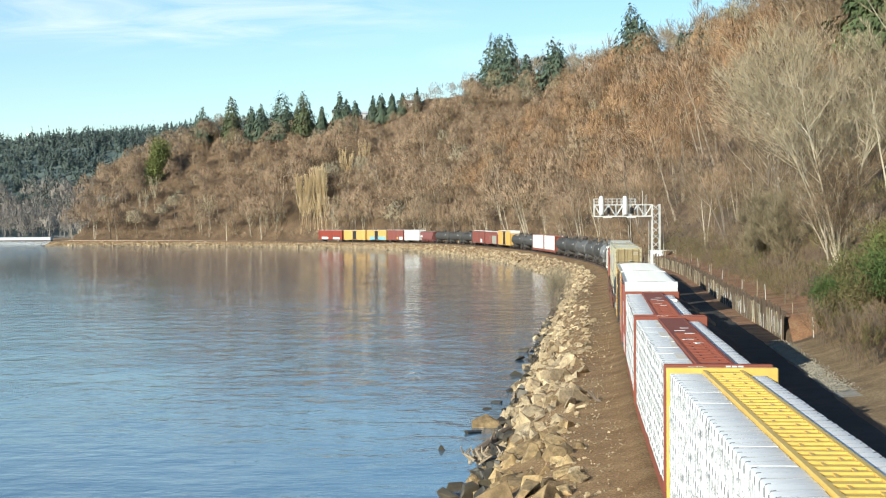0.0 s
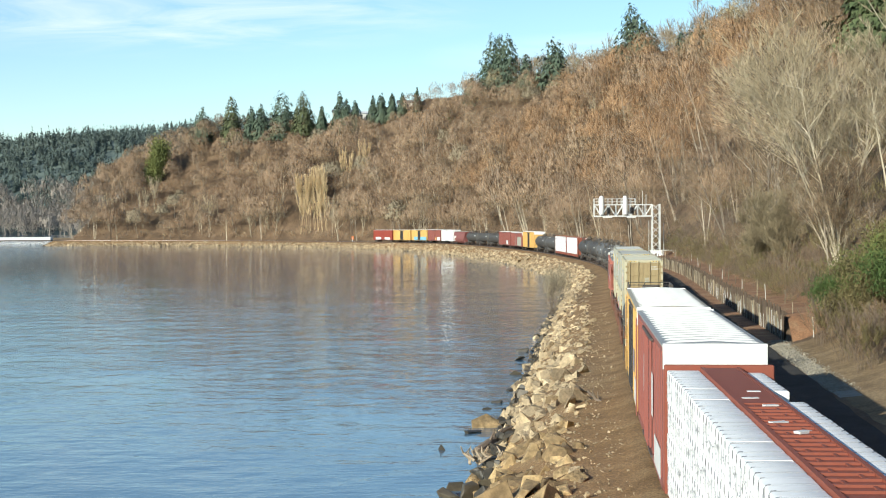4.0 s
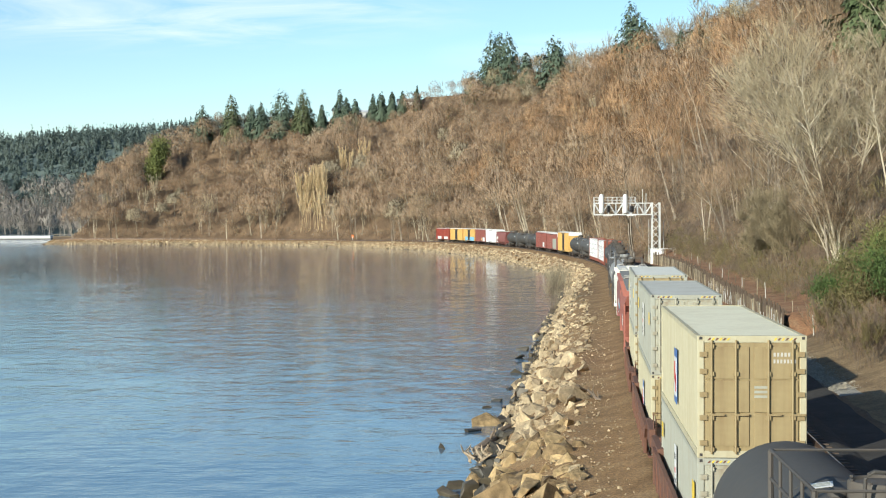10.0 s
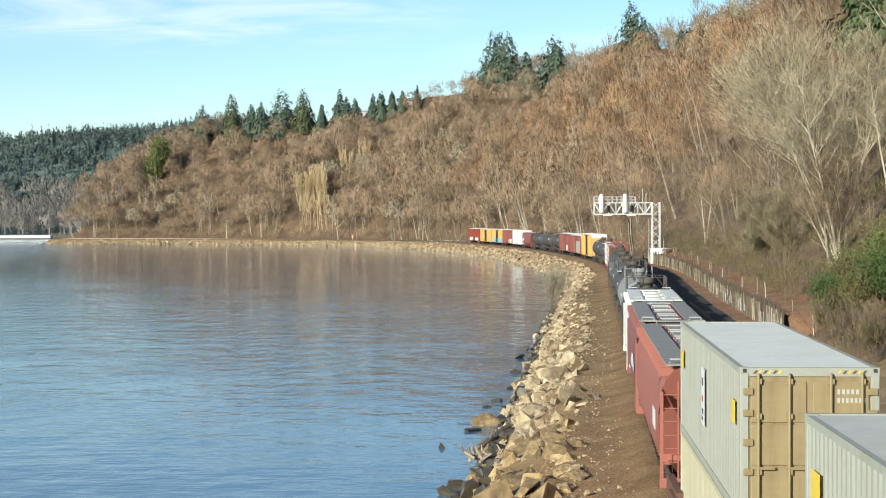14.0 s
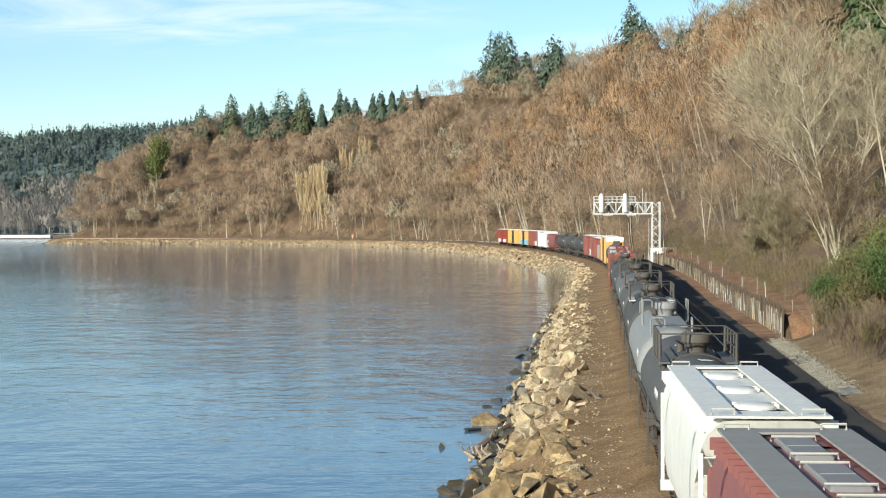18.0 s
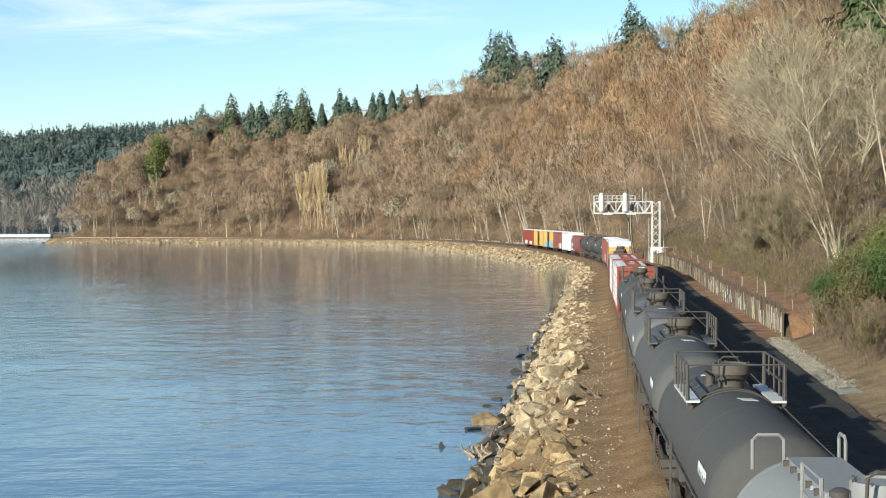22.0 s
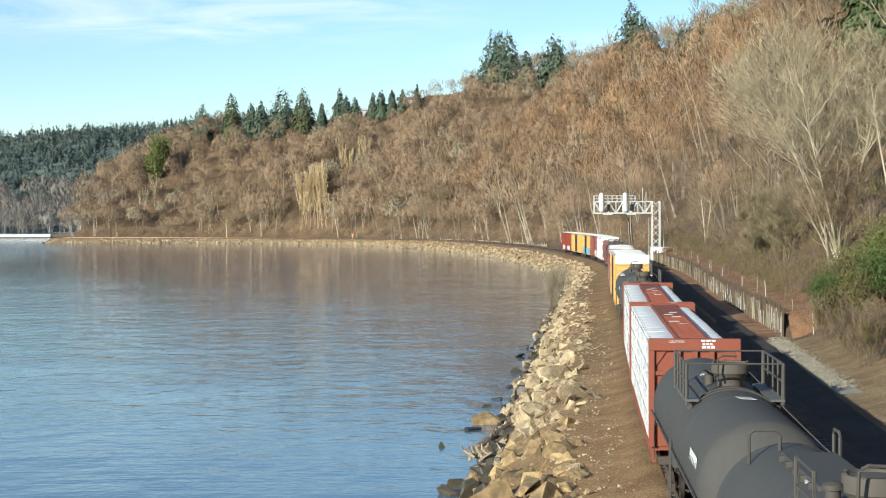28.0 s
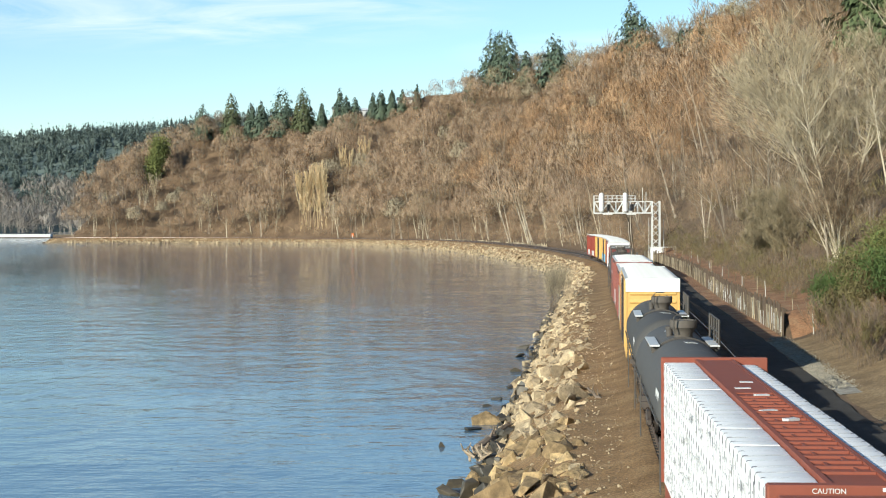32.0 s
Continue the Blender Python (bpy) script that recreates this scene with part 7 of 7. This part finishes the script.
# ---- timber wall and posts ----
def timber_wall():
    t = thing("timber_wall", "weathered plank retaining wall with leaning boards", "wall", kind="structure")
    rng = random.Random(6)
    s, i = 121.5, 0
    shapes = [Shape().box(-0.04, 0.04, -0.325, 0.325, -0.3, 1.0, c=0.012).mesh("board", "board") for _ in range(2)]
    post = Shape().box(-0.08, 0.08, -0.08, 0.08, -0.4, 1.0, c=0.02).mesh("post", "tie")
    spray = {k: Shape().box(-0.045, -0.0, -0.30, 0.30, -0.05, 0.55).mesh("sprayed_patch", k) for k in ("mark_pale", "cont_grey")}
    while s < 326:
        n = 11.12 + 0.06 * math.sin(s * 0.2)
        x, y = at(s, n)
        h = rng.uniform(1.95, 2.25)
        turn = -math.degrees(heading(s))
        z = float(rail_z(s)) - 0.72
        step = 0.44 if s < 205 else 1.0
        if i % 3 == 0:
            b = part("post", post, t, "", pose(x - 0.05, y - 0.22, z, rng.uniform(-3, 3), rng.uniform(-3, 3), turn) @ Matrix.Diagonal((1, 1.0, 2.35 + rng.uniform(0, 0.4), 1)))
        if rng.random() < 0.97:
            b = part("board", shapes[i % 2], t, "", pose(x + rng.uniform(-0.06, 0.06), y, z, rng.uniform(-1.5, 1.5), rng.uniform(-4, 2), turn) @ Matrix.Diagonal((1, rng.uniform(0.72, 0.95) * step / 0.65, h * rng.uniform(0.9, 1.0), 1)))
            if s < 200 and rng.random() < 0.5:
                part("sprayed_patch", spray[rng.choice(("mark_pale", "mark_pale", "cont_grey"))], b, "", pose(-0.012, 0, rng.uniform(0.02, 0.4)))
        s += step
        i += 1


def plank_wall():
    """A low wall of lying planks between stub posts, along the curve behind the second track."""
    t = thing("plank_wall", "low pale plank wall with stub posts along the curve", "wall", kind="structure")
    rng = random.Random(16)
    plank = Shape().box(-0.05, 0.05, -1.9, 1.9, 0.0, 0.42, c=0.015).mesh("plank", "board")
    post = Shape().box(-0.1, 0.1, -0.1, 0.1, -0.4, 1.35, c=0.02).mesh("post", "board")
    for i in range(40):
        s = 472 + 3.9 * i
        x, y = at(s, 9.9)
        z, turn = land(s, 9.9), -math.degrees(heading(s))
        for k in range(2):
            if rng.random() < 0.85:
                part("plank", plank, t, "", pose(x, y, z + 0.45 * k - 0.05, rng.uniform(-0.8, 0.8), rng.uniform(-2, 2), turn))
        if rng.random() < 0.8:
            a, b = at(s - 1.95, 9.78)
            part("post", post, t, "", pose(a, b, z, rng.uniform(-4, 4), rng.uniform(-4, 4), turn) @ Matrix.Diagonal((1, 1, rng.uniform(0.8, 1.2), 1)))


timber_wall()
plank_wall()
rng_p = random.Random(44)
for i in range(24):
    s = 118 + 8.4 * i + rng_p.uniform(-2, 2)
    n = 12.0 + rng_p.uniform(0, 1.6)
    x, y = at(s, n)
    h = rng_p.uniform(0.8, 1.7)
    t = thing("fence_post", "pale weathered slide-fence post above the timber wall", "post", "posts along the wall")
    part("pole", Shape().tube([(0, 0, -0.5), (0.02, 0, h * 0.6), (0.0, 0.02, h)], [0.045, 0.04, 0.035], 8).mesh("pole", "board" if i % 3 else "walk_pale"), t)
    part("cap", Shape().turned([(0.06, h), (0.06, h + 0.04), (0.02, h + 0.06)], 'z', 8).mesh("cap", "board"), t)
    t.matrix_basis = pose(x, y, land(s, n), rng_p.uniform(-4, 4), rng_p.uniform(-4, 4), 0)


# ---- signal gantry over the tracks ----
def signal_gantry(s=313.0, n=11.7):
    t = thing("signal_gantry", "white galvanised cantilever signal gantry over the tracks", "signal")
    x, y = at(s, n)
    t.matrix_basis = pose(x, y, -0.6, 0, 0, -math.degrees(heading(s)))
    H = 12.3
    legs = [(-0.75, -0.75), (0.75, -0.75), (0.75, 0.75), (-0.75, 0.75)]
    for lx, ly in legs:
        part("column_leg", once("leg", lambda: Shape().box(-0.11, 0.11, -0.11, 0.11, 2.2, H).mesh("column_leg", "galv")), t, "", pose(lx, ly, 0))
    k = 7
    for j in range(4):
        a, b = legs[j], legs[(j + 1) % 4]
        for i in range(k):
            z0, z1 = 2.2 + (H - 2.2) * i / k, 2.2 + (H - 2.2) * (i + 1) / k
            p, q = (a, b) if i % 2 else (b, a)
            part("column_brace", Shape().tube([(*p, z0), (*q, z1)], 0.07, 5).mesh("column_brace", "galv"), t)
    # arm: a box truss with walkway and railing
    x0, x1, zb, zt = -12.3, -0.75, 9.9, 12.2
    for yy in (-0.7, 0.7):
        for z in (zb, zt):
            part("truss_chord", Shape().box(x0, x1, yy - 0.1, yy + 0.1, z - 0.1, z + 0.1).mesh("truss_chord", "galv"), t)
        for i in range(8):
            xa, xb = x0 + (x1 - x0) * i / 8, x0 + (x1 - x0) * (i + 1) / 8
            part("truss_brace", Shape().tube([(xa, yy, zb), (xb, yy, zt)] if i % 2 else [(xa, yy, zt), (xb, yy, zb)], 0.075, 5).mesh("truss_brace", "galv"), t)
            part("truss_post", Shape().tube([(xa, yy, zb), (xa, yy, zt)], 0.08, 5).mesh("truss_post", "galv"), t)
    part("walkway", Shape().box(x0, x1, -0.6, 0.6, zb + 0.1, zb + 0.16).mesh("walkway", "galv"), t)
    for yy in (-0.8, 0.8):
        for z in (zt + 0.6, zt + 1.2):
            part("hand_rail", Shape().tube([(x0, yy, z), (x0 + 8.2, yy, z)], 0.05, 5).mesh("hand_rail", "galv"), t)
        for i in range(10):
            xx = x0 + 8.2 * i / 9
            part("rail_post", Shape().tube([(xx, yy, zt), (xx, yy, zt + 1.2)], 0.05, 5).mesh("rail_post", "galv"), t)
    for xx in (-10.7, -6.0):
        def head():
            sh = Shape().turned([(0.35, 0.0), (0.48, 0.15), (0.48, 3.3), (0.36, 3.7), (0.1, 3.8)], 'z', 14)
            return sh.mesh("signal_case", "white", True)
        part("signal_case", once("sighead", head), t, "white rounded signal case", pose(xx - 0.2, -0.95, zb + 0.3))
        lt = part("signal_head", once("sigface", lambda: Shape().box(-0.36, 0.36, -0.1, 0.1, 0, 1.3, c=0.1).mesh("signal_head", "door_black")), t, "black signal head with hoods", pose(xx + 1.15, -1.0, zb + 0.5))
        for i in range(2):
            part("lamp_hood", once("hood", lambda: Shape().tube([(0, 0, 0), (0, -0.4, -0.03)], 0.2, 10, 0, False).mesh("lamp_hood", "door_black")), lt, "", pose(0, -0.1, 0.38 + 0.62 * i))
        part("service_step", once("sstep", lambda: Shape().box(-0.9, 0.9, -0.45, 0.45, -0.12, 0.0).mesh("service_step", "white")), t, "", pose(xx + 1.0, -1.1, zb - 0.15))
    for xx, z1 in ((-2.6, 15.0), (-1.9, 14.2), (0.9, 9.4), (1.6, 8.6), (-1.35, 9.0)):
        z0 = zb if xx < -1.5 else 0.4
        part("conduit", Shape().tube([(xx, 0.2, z0), (xx, 0.2, z1)], 0.06, 5).mesh("conduit", "galv"), t)
    b = part("signal_cabinet", Shape().box(-1.05, 1.25, -1.1, 0.9, 0.0, 3.0, c=0.06).mesh("signal_cabinet", "white"), t, "white equipment cabinet at the gantry's foot")
    part("cabinet_roof", Shape().box(-1.15, 1.35, -1.2, 1.0, 3.0, 3.12, c=0.03).mesh("cabinet_roof", "white"), b)
    part("cabinet_door", Shape().box(-0.7, 0.7, -1.14, -1.1, 0.3, 2.6).mesh("cabinet_door", "white"), b)
    part("platform", Shape().box(1.25, 3.6, -0.9, 0.9, 3.0, 3.15).mesh("platform", "galv"), t)
    for xx in (1.5, 3.4):
        part("platform_leg", Shape().tube([(xx, -0.8, 0), (xx, -0.8, 3.0)], 0.07, 5).mesh("platform_leg", "galv"), t)
        part("platform_leg", Shape().tube([(xx, -0.8, 3.0), (xx, -0.8, 4.6)], 0.06, 5).mesh("platform_leg", "galv"), t)


signal_gantry()


# ---- far things ----
def house(s, n, w, dpt, h, turn, wall, roof, label):
    x, y = at(s, n)
    t = thing("house", label, "house", "houses on the ridge")
    t.matrix_basis = pose(x, y, land(s, n) - 0.5, 0, 0, turn)
    b = part("wall", Shape().box(-w / 2, w / 2, -dpt / 2, dpt / 2, 0, h).mesh("wall", wall), t)
    part("roof", Shape().slab([(-dpt / 2 - 0.5, h), (dpt / 2 + 0.5, h), (0, h + dpt * 0.22)], -w / 2 - 0.5, w / 2 + 0.5).mesh("roof", roof), t)
    for i in range(int(w / 3)):
        xx = -w / 2 + 1.6 + 3 * i
        wd = part("window", Shape().box(xx - 0.6, xx + 0.6, -dpt / 2 - 0.06, -dpt / 2 - 0.01, 1.2, h - 0.7).mesh("window", "door_black"), b, "dark window pane")
        part("frame", Shape().box(xx - 0.75, xx + 0.75, -dpt / 2 - 0.045, -dpt / 2 - 0.005, h - 0.68, h - 0.55).mesh("frame", "white"), wd)


house(747, 83, 10, 6, 4.6, 10, "white", "white", "white flat-roofed house on the ridge among trees")
house(755, 84, 11, 7, 5.2, 0, "cont_grey", "grating", "grey house with a dark roof on the ridge")
house(736, 85, 9, 7, 4.8, -10, "walk_grey", "grating", "weathered grey house with a grey roof on the ridge")
house(728, 86, 10, 7, 4.6, 5, "walk_pale", "grating", "pale house with a grey roof on the ridge")
house(776, 86, 8, 6, 4.0, 0, "cont_cream", "roof_white", "small pale house behind the firs")
barge = thing("barge", "long white barge moored across the bay", "barge")
barge.location = (-253, 950, WATER)
part("hull", Shape().slab([(-5, 0.0), (5, 0.0), (5, 0.6), (-5, 0.6)], -16.5, 15.5).mesh("hull", "steel"), barge, "dark low hull")
part("deckhouse", Shape().box(-16, 15, -4, 4, 0.6, 2.0, c=0.1).mesh("deckhouse", "white"), barge, "long white deckhouse")
part("coaming", Shape().box(-16.2, 15.2, -4.2, 4.2, 2.0, 2.2).mesh("coaming", "white"), barge)
pier = thing("pier", "small grey timber pier at the point", "pier")
pier.location = (-187, 772, WATER)
part("deck", Shape().box(-5.5, 5.5, -2, 2, 3.4, 3.8).mesh("deck", "board"), pier)
# added dark board: gives the darkness below the deck, no timber known there
part("deck_shade", Shape().box(-5.5, 5.5, -2.1, -2.0, 2.4, 3.5).mesh("deck_shade", "tie"), pier, "dark board standing in for the shade under the deck")
for xx in (-5.2, -2.6, 0, 2.6, 5.2):
    for yy in (-1.7, 1.7):
        part("pile", Shape().tube([(xx, yy, -3), (xx, yy, 5.4 if xx > 5 else 3.5)], 0.22, 7).mesh("pile", "tie"), pier)
part("rail", Shape().box(-5.5, 5.5, -1.95, -1.85, 4.6, 4.75).mesh("rail", "board"), pier)
mk = thing("marker_post", "orange marker post beside the track", "post")
xm, ym = at(690, 9)
mk.location = (xm, ym, land(690, 9))
part("pole", Shape().tube([(0, 0, -0.3), (0, 0, 2.4)], 0.12, 8).mesh("pole", "galv"), mk)
part("board", Shape().box(-0.45, 0.45, -0.06, 0.06, 1.6, 2.9).mesh("board", paint("orange sign paint", (0.75, 0.20, 0.05), amount=0.2)), mk, "orange board")
motions()
